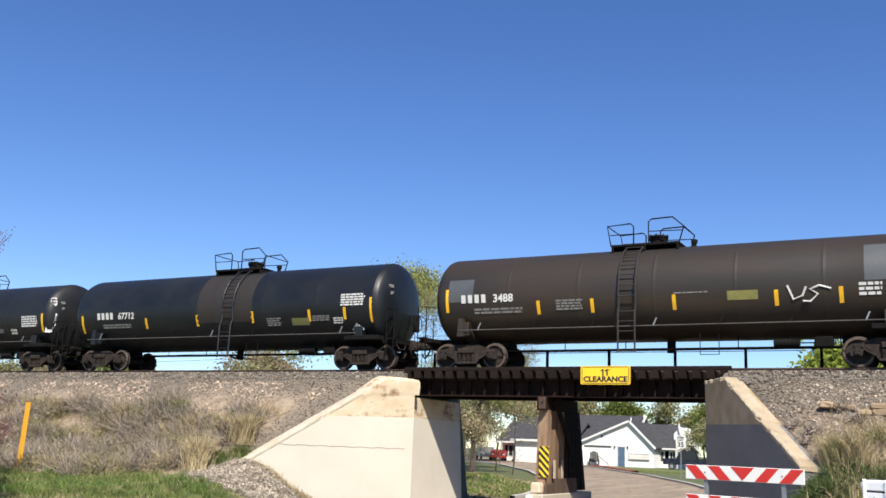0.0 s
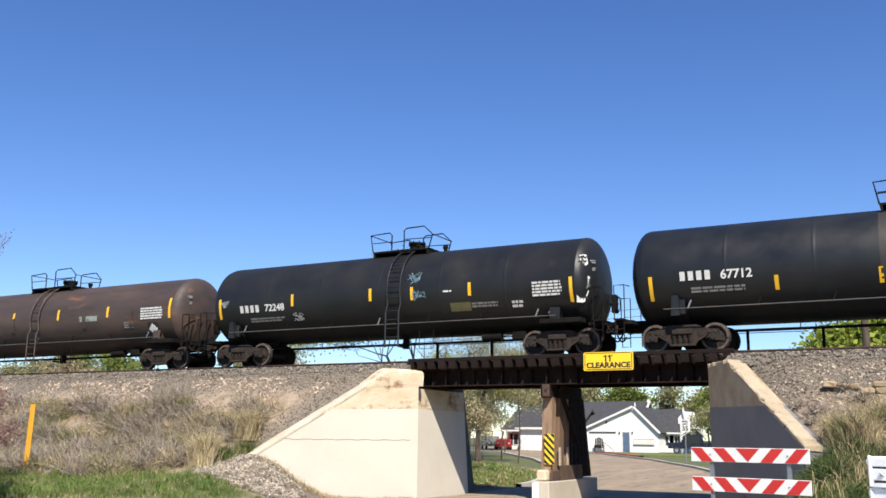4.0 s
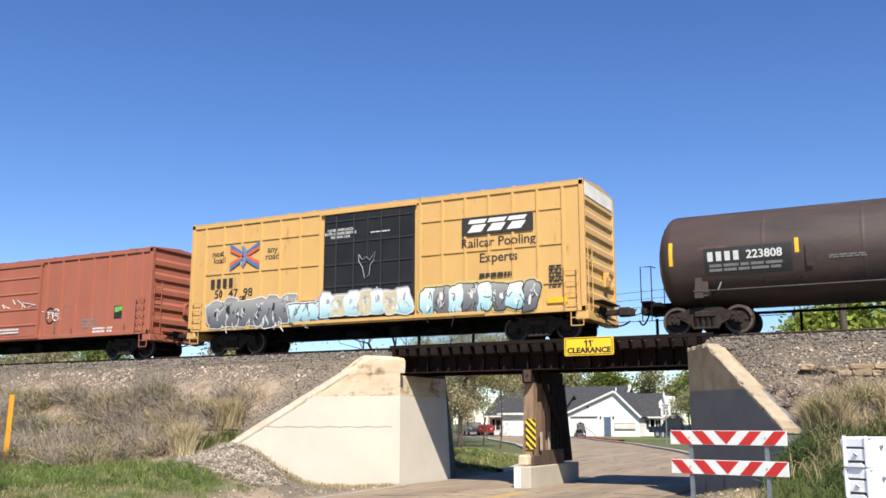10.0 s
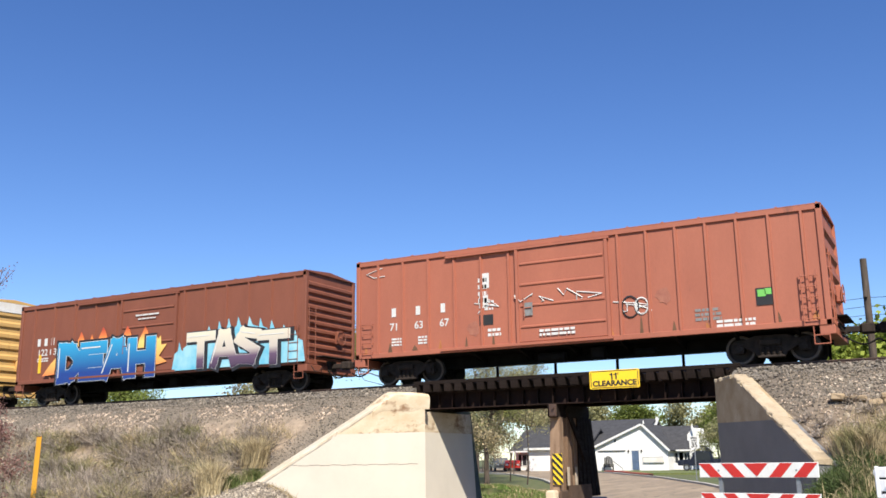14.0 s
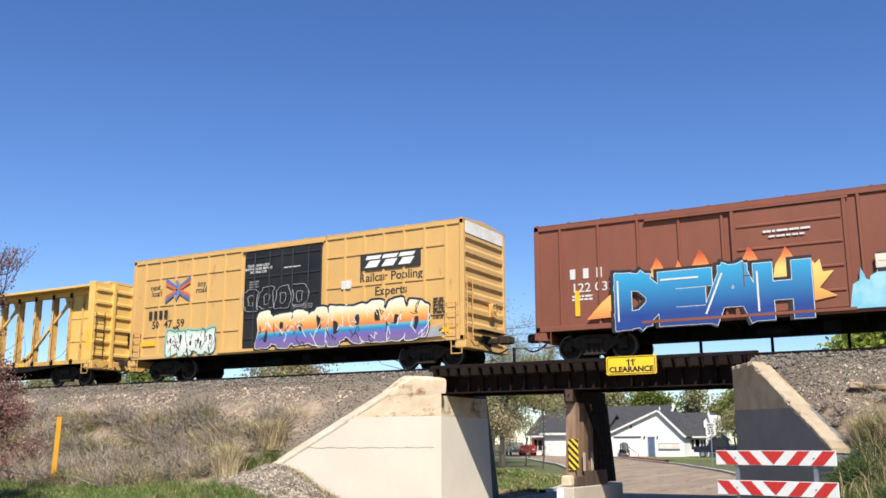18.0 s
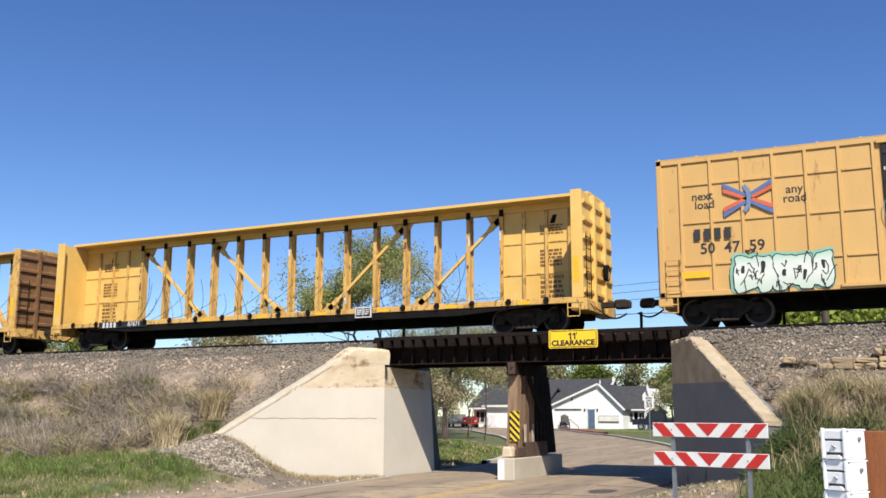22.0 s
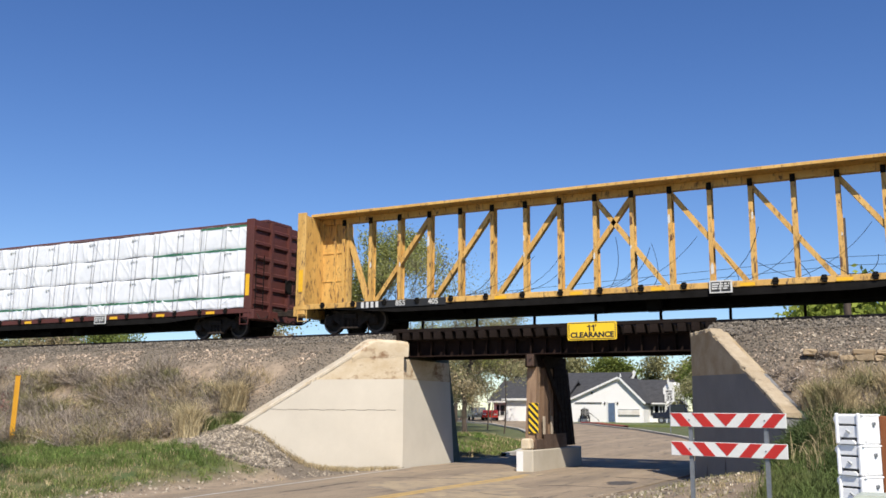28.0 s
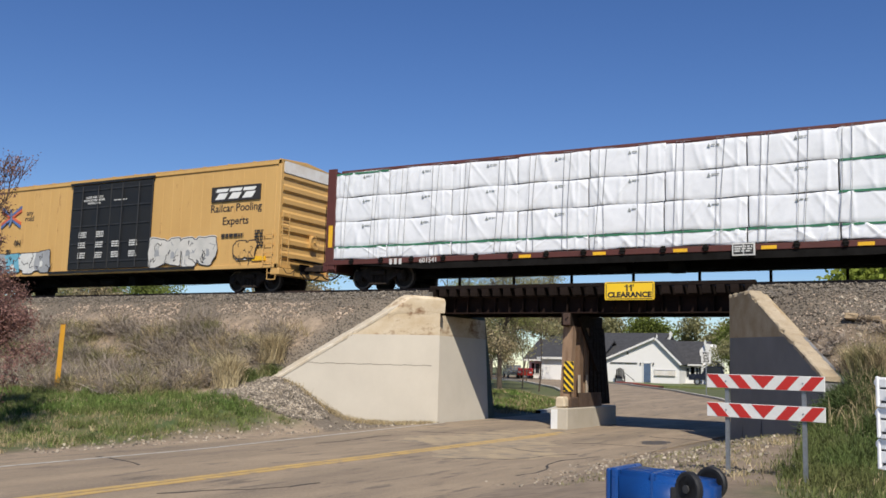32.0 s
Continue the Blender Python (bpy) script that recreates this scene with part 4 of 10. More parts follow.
def truck_meshes():
    # wheelset: axle, two wheels with flange, about its own axle line (y)
    g = Geo()
    n = 28
    for s in (-1, 1):
        prof = [(0.80, 0.06), (0.80, 0.12), (0.755, 0.14), (0.74, 0.33), (0.815, 0.345), (0.815, WHEEL_R - 0.01), (0.805, WHEEL_R), (0.715, WHEEL_R + 0.005), (0.70, WHEEL_R + 0.028), (0.685, WHEEL_R + 0.02), (0.685, 0.345), (0.72, 0.32), (0.725, 0.12), (0.66, 0.10)]
        vs = [(r * math.cos(6.28319 * i / n), s * y, r * math.sin(6.28319 * i / n)) for y, r in prof for i in range(n)]
        fs = [(k * n + i, k * n + (i + 1) % n, (k + 1) * n + (i + 1) % n, (k + 1) * n + i)[::s] for k in range(len(prof) - 1) for i in range(n)]
        g.add(vs, fs, True)
        for i in range(6):
            a = i * 1.0472
            g.tube((0.24 * math.cos(a), s * 0.735, 0.24 * math.sin(a)), (0.24 * math.cos(a), s * 0.765, 0.24 * math.sin(a)), 0.03, 6)
    g.tube((0, -1.06, 0), (0, 1.06, 0), 0.075, 12)
    for s in (-1, 1):
        g.tube((0, s * 1.0, 0), (0, s * 1.10, 0), 0.10, 12)
        for i in range(3):
            a = i * 2.094 + 0.5
            g.tube((0.055 * math.cos(a), s * 1.08, 0.055 * math.sin(a)), (0.055 * math.cos(a), s * 1.125, 0.055 * math.sin(a)), 0.018, 6)
    ws = g.mesh("wheelset", [WHEEL])
    ws.materials.append(TREAD)
    for p in ws.polygons:
        q = [ws.vertices[i].co for i in p.vertices]
        if all(abs(math.hypot(c.x, c.z)) > 0.34 and abs(c.y) > 0.79 for c in q):
            p.material_index = 1
    # side frame: arched cast truss
    g = Geo()
    outline = [(-1.08, 0.30), (-1.05, 0.62), (-0.72, 0.66), (-0.42, 0.78), (0.42, 0.78), (0.72, 0.66), (1.05, 0.62), (1.08, 0.30), (0.78, 0.30), (0.74, 0.46), (0.44, 0.28), (0.36, 0.14), (-0.36, 0.14), (-0.44, 0.28), (-0.74, 0.46), (-0.78, 0.30)]
    g.prism(outline, "y", -0.06, 0.06)
    for s in (-1, 1):
        g.prism([(s * 0.46, 0.60), (s * 0.70, 0.52), (s * 0.50, 0.40)], "y", -0.075, 0.075)
        g.box(s * 0.86 - 0.13, s * 0.86 + 0.13, -0.09, 0.09, 0.50, 0.60, b=0.02)
    frame_ = g.mesh("side_frame", TRUCK)
    g = Geo()
    for i in range(4):
        for j in (-0.06, 0.06):
            x = -0.24 + i * 0.16
            for k in range(5):
                g.tube((x, j, 0.2 + k * 0.055), (x, j, 0.235 + k * 0.055), 0.062, 8)
    g.box(-0.36, 0.36, -0.13, 0.13, 0.14, 0.20, b=0.01)
    g.box(-0.30, 0.30, -0.15, 0.15, 0.48, 0.66, b=0.03)
    springs = g.mesh("spring_nest", TRUCK)
    g = Geo()
    g.box(-0.22, 0.22, -0.98, 0.98, 0.50, 0.68, b=0.03)
    g.tube((0, 0, 0.66), (0, 0, 0.76), 0.2, 14)
    for s in (-1, 1):
        g.box(s * 0.40 - 0.04, s * 0.40 + 0.04, -0.8, 0.8, 0.33, 0.41)
        g.box(s * 0.34 - 0.05, s * 0.34 + 0.05, -0.06, 0.06, 0.30, 0.58)
        g.box(-0.12, 0.12, s * 0.55 - 0.1, s * 0.55 + 0.1, 0.68, 0.73)
    bolster = g.mesh("truck", TRUCK)
    return ws, frame_, springs, bolster


WS_MESH, FRAME_MESH, SPRING_MESH, BOLSTER_MESH = truck_meshes()
COUPLER_MESH = None


def truck(car, x, base=1.78):
    root = part("truck", BOLSTER_MESH, None, car, "cast steel freight truck", pose(x, 0, 0))
    for s in (-1, 1):
        part("side_frame", FRAME_MESH, None, root, "", pose(0, s * 1.0, 0))
        tagged(part("spring_nest", SPRING_MESH, None, root, "", pose(0, s * 1.02, 0)), kind="stuff")
    for s in (-1, 1):
        w = part("wheelset", WS_MESH, None, root, "", pose(s * base / 2, 0, WHEEL_R))
        WHEELSETS.append((w, s * base / 2))


def coupler(car, x, s, reach):
    """Draft gear and knuckle at one end of a car; x is the end of the body."""
    g = Geo()
    g.box(x - s * 0.9, x + s * (reach - 0.42), -0.09, 0.09, 0.80, 0.98, b=0.02)
    g.box(x + s * (reach - 0.45), x + s * (reach - 0.05), -0.17, 0.12, 0.74, 1.04, b=0.05)
    g.box(x + s * (reach - 0.18), x + s * (reach + 0.04), 0.0, 0.17, 0.76, 1.02, b=0.05)
    g.box(x - s * 0.02, x + s * 0.08, -0.28, 0.28, 0.70, 1.08, b=0.02)
    part("coupler", g, TRUCK, car, "rusty knuckle coupler")
    pts = []
    for i in range(9):
        t = i / 8
        pts.append((x + s * (0.1 + t * (reach - 0.1)), -0.32 - 0.05 * math.sin(t * 3), 0.72 - 0.30 * math.sin(t * 2.6)))
    part("air_hose", Geo().path(pts, 0.028, 6), UNDER, car, "black rubber air hose")
    pts = [(x, -0.5, 0.86), (x + s * 0.35, -1.2, 0.62), (x + s * 0.30, -1.42, 0.62), (x + s * 0.18, -1.45, 0.80)]
    part("cut_lever", Geo().path(pts, 0.016, 5), TRUCK, car)


def rungs(name, car, x0, x1, y, z0, z1, n, material, r=0.016, rails=True):
    g = Geo()
    if rails:
        for x in (x0, x1):
            g.tube((x, y, z0), (x, y, z1), r * 1.2, 6)
    for i in range(n):
        z = z0 + (z1 - z0) * (i + 0.5) / n
        g.tube((x0, y, z), (x1, y, z), r, 5)
        for x in (x0, x1):
            g.box(x - 0.02, x + 0.02, y, y + 0.07, z - 0.02, z + 0.02)
    return part(name, g, material, car)


def bars(name, car, x, y, z, w, h, rows, material, m=None, seed=1, tilt=0.0, fill=0.62):
    """Small print: rows of short blocks of the size of words."""
    rnd = random.Random(seed)
    g = Geo()
    rh = h / rows
    for r in range(rows):
        a = -w / 2
        end = w / 2 * rnd.uniform(0.75, 1)
        while a < end:
            b = min(end, a + rnd.uniform(0.06, 0.22) * max(1, w))
            g.box(a, b, -0.004, 0.003, h / 2 - rh * (r + fill), h / 2 - rh * r)
            a = b + 0.035 * max(1, w * 0.7)
    return tagged(part(name, g, material, car, "", m if m is not None else pose(x, y, z, -tilt, 0, 0)), kind="stuff")


def glyph_blocks(name, car, n, size, material, m, gap=0.28, seed=0):
    """Owner's letters, drawn as plain upright bars."""
    g = Geo()
    for i in range(n):
        x = i * size * (0.62 + gap)
        g.box(x, x + size * 0.56, -0.004, 0.003, 0, size)
    return part(name, g, material, car, "", m)


def diamond(car, x, y, z, size, m=None):
    g = Geo().prism([(-size, 0), (0, -size), (size, 0), (0, size)], "y", -0.006, 0.003)
    part("hazard_placard", g, WHITE, car, "white diamond hazard placard", m if m is not None else pose(x, y, z))


class Tank:
    """Places things on the near face of a tank."""

    def __init__(self, car, r, zc):
        self.car, self.r, self.zc = car, r, zc

    def on(self, x, z, out=0.008):
        a = math.asin(max(-1, min(1, (z - self.zc) / self.r)))
        return pose(x, -(self.r + out) * math.cos(a), self.zc + (self.r + out) * math.sin(a), -math.degrees(a), 0, 0)

    def head(self, x, z, turn, y_k):
        """On the bulged head past the last weld."""
        k = y_k if abs(z - self.zc) < 0.9 else y_k * 0.8
        return pose(x + 0.16, -self.r * k * 1.25, z, 0, 0, turn)

    def patch(self, name, x0, x1, z0, z1, material, out=0.005, label=""):
        """A strip that is wrapped round the shell."""
        a0, a1 = (math.asin(max(-1, min(1, (z - self.zc) / self.r))) for z in (z0, z1))
        g, n = Geo(), max(2, int((a1 - a0) / 0.1))
        R_ = self.r + out
        ang = [a0 + (a1 - a0) * i / n for i in range(n + 1)]
        vs = [(x, -R_ * math.cos(a), self.zc + R_ * math.sin(a)) for a in ang for x in (x0, x1)]
        vs += [(x, -(R_ - 0.012) * math.cos(a), self.zc + (R_ - 0.012) * math.sin(a)) for a in ang for x in (x0, x1)]
        k = 2 * (n + 1)
        fs = [(2 * i, 2 * i + 1, 2 * i + 3, 2 * i + 2) for i in range(n)]
        fs += [(2 * i, 2 * i + 2, k + 2 * i + 2, k + 2 * i) for i in range(n)] + [(2 * i + 1, k + 2 * i + 1, k + 2 * i + 3, 2 * i + 3) for i in range(n)]
        fs += [(0, k, k + 1, 1), (2 * n, 2 * n + 1, k + 2 * n + 1, k + 2 * n)]
        g.add(vs, fs, True)
        return part(name, g, material, self.car, label)

    def text(self, body, size, x, z, material, squeeze=1.0):
        words("car_number", body, size, material, self.car, self.on(x, z) @ pose(0, 0, 0, 90, 0, 0), bold=size * 0.02, squeeze=squeeze, align="LEFT")

    def mark(self, n, size, x, z, material, seed=0):
        glyph_blocks("owner_mark", self.car, n, size, material, self.on(x, z - size / 2), seed=seed)

    def bars(self, name, x, z, w, h, rows, material, seed=1):
        bars(name, self.car, 0, 0, 0, w, h, rows, material, m=self.on(x, z), seed=seed)


def car_root(name, x0, x1, label, category="freight car"):
    """A car between its body ends at the clip's start; it is keyed at the end of the file."""
    c = (x0 + x1) / 2
    root = thing(name, pose(c, TRACK_Y, RAIL_Z), label, category, "cars of the freight train")
    CARS.append((root, c))
    return root, (x1 - x0) / 2


def tank_car(x0, x1, paint_, label, r=1.41, zc=2.28, ladder=0.0, plat=(-0.95, 1.05), knuckle=7.1, trucks=(-6.5, 6.4)):
    car, h = car_root("tank_car", x0, x1, label, "tank car")
    rings, nose = [], 0.6
    for i in range(9):
        a = math.pi / 2 * i / 8
        rings.append((-h + nose - nose * math.cos(a), max(0.02, r * math.sin(a))))
    hr = knuckle + 0.52
    seams = [-h + nose + (knuckle + h - nose) * k / 6 for k in range(1, 6)]
    for s in seams:
        rings += [(s - 0.09, r), (s - 0.03, r), (s - 0.01, r + 0.004), (s + 0.01, r + 0.004), (s + 0.03, r), (s + 0.09, r)]
    # a weld line, then the bulged head
    rings += [(knuckle - 0.05, r), (knuckle - 0.03, r + 0.006), (knuckle - 0.01, r + 0.006), (knuckle, r)]
    rings += [(knuckle + 0.52 * math.sin(math.pi / 2 * i / 9), max(0.02, r * math.cos(math.pi / 2 * i / 9))) for i in range(1, 10)]
    tank = part("tank", Geo().lathe(rings, 64, zc), paint_, car)
    for p in tank.data.polygons:
        p.use_smooth = True
    tk = Tank(car, r, zc)
    for s in (-1, 1):
        e = hr if s > 0 else -h
        tx = trucks[s > 0]
        truck(car, tx)
        g = Geo()
        g.box(e - s * 2.6, e + s * 0.35, -0.32, 0.32, 0.72, 1.06, b=0.02)
        g.box(e - s * 0.2, e + s * 0.35, -1.25, 1.25, 0.86, 0.98, b=0.01)
        part("stub_sill", g, UNDER, car)
        g = Geo()
        g.prism([(-1.3, 1.28), (-0.45, 0.78), (0.45, 0.78), (1.3, 1.28), (1.15, 1.62), (0.6, 1.02), (-0.6, 1.02), (-1.15, 1.62)], "x", tx - 0.17, tx + 0.17)
        part("saddle", g, paint_, car)
        g = Geo()
        g.box(tx - 0.17, tx + 0.17, -1.34, -1.18, 1.05, 1.5, b=0.02)
        part("jacking_pad", g, paint_, car)
        coupler(car, e + s * 0.3, s, 0.42)
        # end platform grating, steps and rails round the end
        g = Geo()
        g.box(e + s * 0.02, e + s * 0.36, -1.42, 1.42, 0.98, 1.02)
        part("end_platform", g, UNDER, car)
        for y in (-1.4, 1.4):
            g = Geo()
            g.path([(e + s * 0.02, y, 1.02), (e + s * 0.02, y, 2.05), (e + s * 0.05, y * 0.55, 2.1)], 0.018, 6)
            g.path([(e + s * 0.34, y, 1.02), (e + s * 0.34, y, 2.05), (e + s * 0.02, y, 2.05)], 0.018, 6)
            g.path([(e + s * 0.04, y, 1.0), (e + s * 0.04, y, 0.42), (e + s * 0.32, y, 0.42), (e + s * 0.32, y, 1.0)], 0.018, 6)
            g.path([(e + s * 0.04, y, 0.7), (e + s * 0.32, y, 0.7)], 0.015, 6)
            part("end_handrail", g, UNDER, car)
    # the long rail and its brackets low on the shell
    for y in (-1, 1):
        zr, yr = 1.22, r * 0.94
        part("side_handrail", Geo().tube((-h + 1.2, y * (yr + 0.02), zr), (hr - 1.2, y * (yr + 0.02), zr), 0.017, 6), RAIL_GREY, car)
        for k in range(7):
            x = -h + 1.9 + (hr + h - 3.8) * k / 6
            g = Geo().box(-0.02, 0.02, 0, 0.03, 0, 0.28, m=pose(x, y * (yr + 0.01), zr - 0.02, 0, 24, 0))
            part("rail_bracket", g, GALV if k % 3 == 0 else UNDER, car)
    # middle ladder, curved over the shoulder
    g = Geo()
    for x in (ladder - 0.26, ladder + 0.26):
        pts = [(x, -r - 0.16, 0.40), (x, -r - 0.16, 1.6)] + [(x, -(r + 0.13) * math.cos(a), zc + (r + 0.13) * math.sin(a)) for a in (-0.3, 0, 0.3, 0.6, 0.9, 1.2)]
        g.path(pts, 0.03, 6)
    for z in (0.44, 0.74, 1.04, 1.34, 1.64):
        g.tube((ladder - 0.26, -r - 0.16, z), (ladder + 0.26, -r - 0.16, z), 0.018, 5)
    for a in (-0.15, 0.06, 0.27, 0.48, 0.69, 0.9, 1.11):
        g.tube((ladder - 0.26, -(r + 0.13) * math.cos(a), zc + (r + 0.13) * math.sin(a)), (ladder + 0.26, -(r + 0.13) * math.cos(a), zc + (r + 0.13) * math.sin(a)), 0.018, 5)
    part("side_ladder", g, paint_ if paint_ is not TANK_BROWN else BLACK, car)
    # top platform, manway, valves, rails
    zt = zc + r
    pa, pb = plat
    pm = pa + (pb - pa) * 0.62
    g = Geo()
    g.box(pa, pb, -0.72, 0.72, zt + 0.02, zt + 0.08)
    for x in (pa + 0.05, (pa + pb) / 2, pb - 0.05):
        g.box(x - 0.03, x + 0.03, -0.72, 0.72, zt - 0.16, zt + 0.02)
    part("top_platform", g, UNDER, car)
    g = Geo()
    g.tube((pm, 0, zt - 0.05), (pm, 0, zt + 0.36), 0.27, 18)
    g.tube((pm, 0, zt + 0.36), (pm, 0, zt + 0.42), 0.31, 18)
    for i in range(8):
        a = i * 0.785
        g.tube((pm + 0.29 * math.cos(a), 0.29 * math.sin(a), zt + 0.28), (pm + 0.29 * math.cos(a), 0.29 * math.sin(a), zt + 0.46), 0.022, 5)
    part("manway", g, UNDER, car)
    part("safety_valve", Geo().tube((pb + 0.3, 0, zt - 0.05), (pb + 0.3, 0, zt + 0.2), 0.07, 10).tube((pb + 0.3, 0, zt + 0.13), (pb + 0.3, 0, zt + 0.24), 0.1, 10), UNDER, car)
    for y in (-0.7, 0.7):
        gap0, gap1 = pa + (pb - pa) * 0.34, pa + (pb - pa) * 0.56
        g = Geo()
        g.path([(pa, y, zt + 0.05), (pa - 0.12, y, zt + 0.70), (gap0 - 0.1, y, zt + 0.74), (gap0, y, zt + 0.64), (gap0, y, zt + 0.05)], 0.023, 6)
        g.tube((pa - 0.03, y, zt + 0.40), (gap0, y, zt + 0.40), 0.016, 5)
        part("platform_rail", g, UNDER, car)
        g = Geo()
        g.path([(gap1, y, zt + 0.05), (gap1, y, zt + 0.76), (gap1 + 0.1, y, zt + 0.84), (pb - 0.2, y, zt + 0.86), (pb + 0.15, y, zt + 0.54), (pb, y, zt + 0.05)], 0.023, 6)
        g.tube((gap1, y, zt + 0.45), (pb + 0.1, y, zt + 0.42), 0.016, 5)
        part("platform_rail", g, UNDER, car)
    part("platform_rail", Geo().tube((pa - 0.12, -0.7, zt + 0.70), (pa - 0.12, 0.7, zt + 0.70), 0.018, 5), UNDER, car)
    part("platform_rail", Geo().tube((pb + 0.15, -0.7, zt + 0.54), (pb + 0.15, 0.7, zt + 0.54), 0.018, 5), UNDER, car)
    # bottom outlet, brake rigging
    g = Geo()
    g.tube((0.1, 0, zc - r - 0.35), (0.1, 0, zc - r + 0.1), 0.13, 12)
    g.tube((0.1, -0.1, zc - r - 0.3), (0.1, -0.55, zc - r - 0.3), 0.035, 8)
    part("bottom_outlet", g, UNDER, car)
    g = Geo()
    g.tube((-h + 2.6, -0.5, 0.62), (h - 2.6, -0.5, 0.62), 0.022, 6)
    g.tube((-h + 2.6, 0.2, 0.66), (h - 2.6, 0.2, 0.66), 0.028, 6)
    for x in (-3.2, -1.2, 2.2, 3.6, 5.0):
        g.tube((x, -0.5, 0.62), (x, -0.5, 1.1), 0.015, 5)
    part("brake_rod", g, UNDER, car)
    g = Geo()
    g.tube((h - 4.6, -0.62, 0.72), (h - 3.9, -0.62, 0.72), 0.13, 14)
    g.box(h - 3.5, h - 3.0, -0.75, -0.45, 0.58, 0.88, b=0.03)
    g.tube((h - 3.9, -0.62, 0.72), (h - 3.0, -0.6, 0.72), 0.02, 6)
    part("brake_cylinder", g, UNDER, car)
    g = Geo()
    g.path([(1.2, -1.0, 1.0), (1.2, -1.0, 0.38), (1.75, -1.0, 0.38), (1.75, -1.0, 1.0)], 0.016, 5)
    part("step_stirrup", g, UNDER, car)
    # brake wheel on the end
    g = Geo()
    n = 14
    for i in range(n):
        a, b = 6.28319 * i / n, 6.28319 * (i + 1) / n
        g.tube((hr + 0.2, 0.5 + 0.26 * math.cos(a), 1.75 + 0.26 * math.sin(a)), (hr + 0.2, 0.5 + 0.26 * math.cos(b), 1.75 + 0.26 * math.sin(b)), 0.016, 5)
    g.tube((hr - 0.1, 0.5, 1.75), (hr + 0.22, 0.5, 1.75), 0.04, 8)
    g.box(hr + 0.02, hr + 0.18, 0.36, 0.64, 1.45, 2.05, b=0.02)
    part("hand_brake", g, UNDER, car)
    # stub bracket over the rear truck, pad plates and small print on the head
    x = trucks[0] - 0.1
    part("bolster_bracket", Geo().prism([(x - 0.12, 1.02), (x + 0.14, 1.02), (x + 0.1, 1.62), (x - 0.08, 1.62)], "y", -r * 0.95, -r * 0.84), paint_, car)
    part("anchor_pad", Geo().box(trucks[1] - 0.5, trucks[1] + 0.9, -r * 0.93, -r * 0.6, 0.98, 1.14, b=0.02), UNDER, car)
    for k in range(2):
        bars("head_print", car, 0, 0, 0, 0.55, 0.12, 2, DIM_STENCIL, m=tk.head(knuckle + 0.13, zc + 0.55 - 0.24 * k, 40, 0.55), seed=60 + k)
    g = Geo()
    for k in range(3):
        y = -1.15 + 0.5 * k
        g.path([(hr - 0.15, y, 1.0), (hr + 0.12, y, 1.5), (hr + 0.16, y, 1.95), (hr + 0.05, y + 0.3, 2.0)], 0.02, 5)
    part("end_bracing", g, UNDER, car)
    return car, tk, h


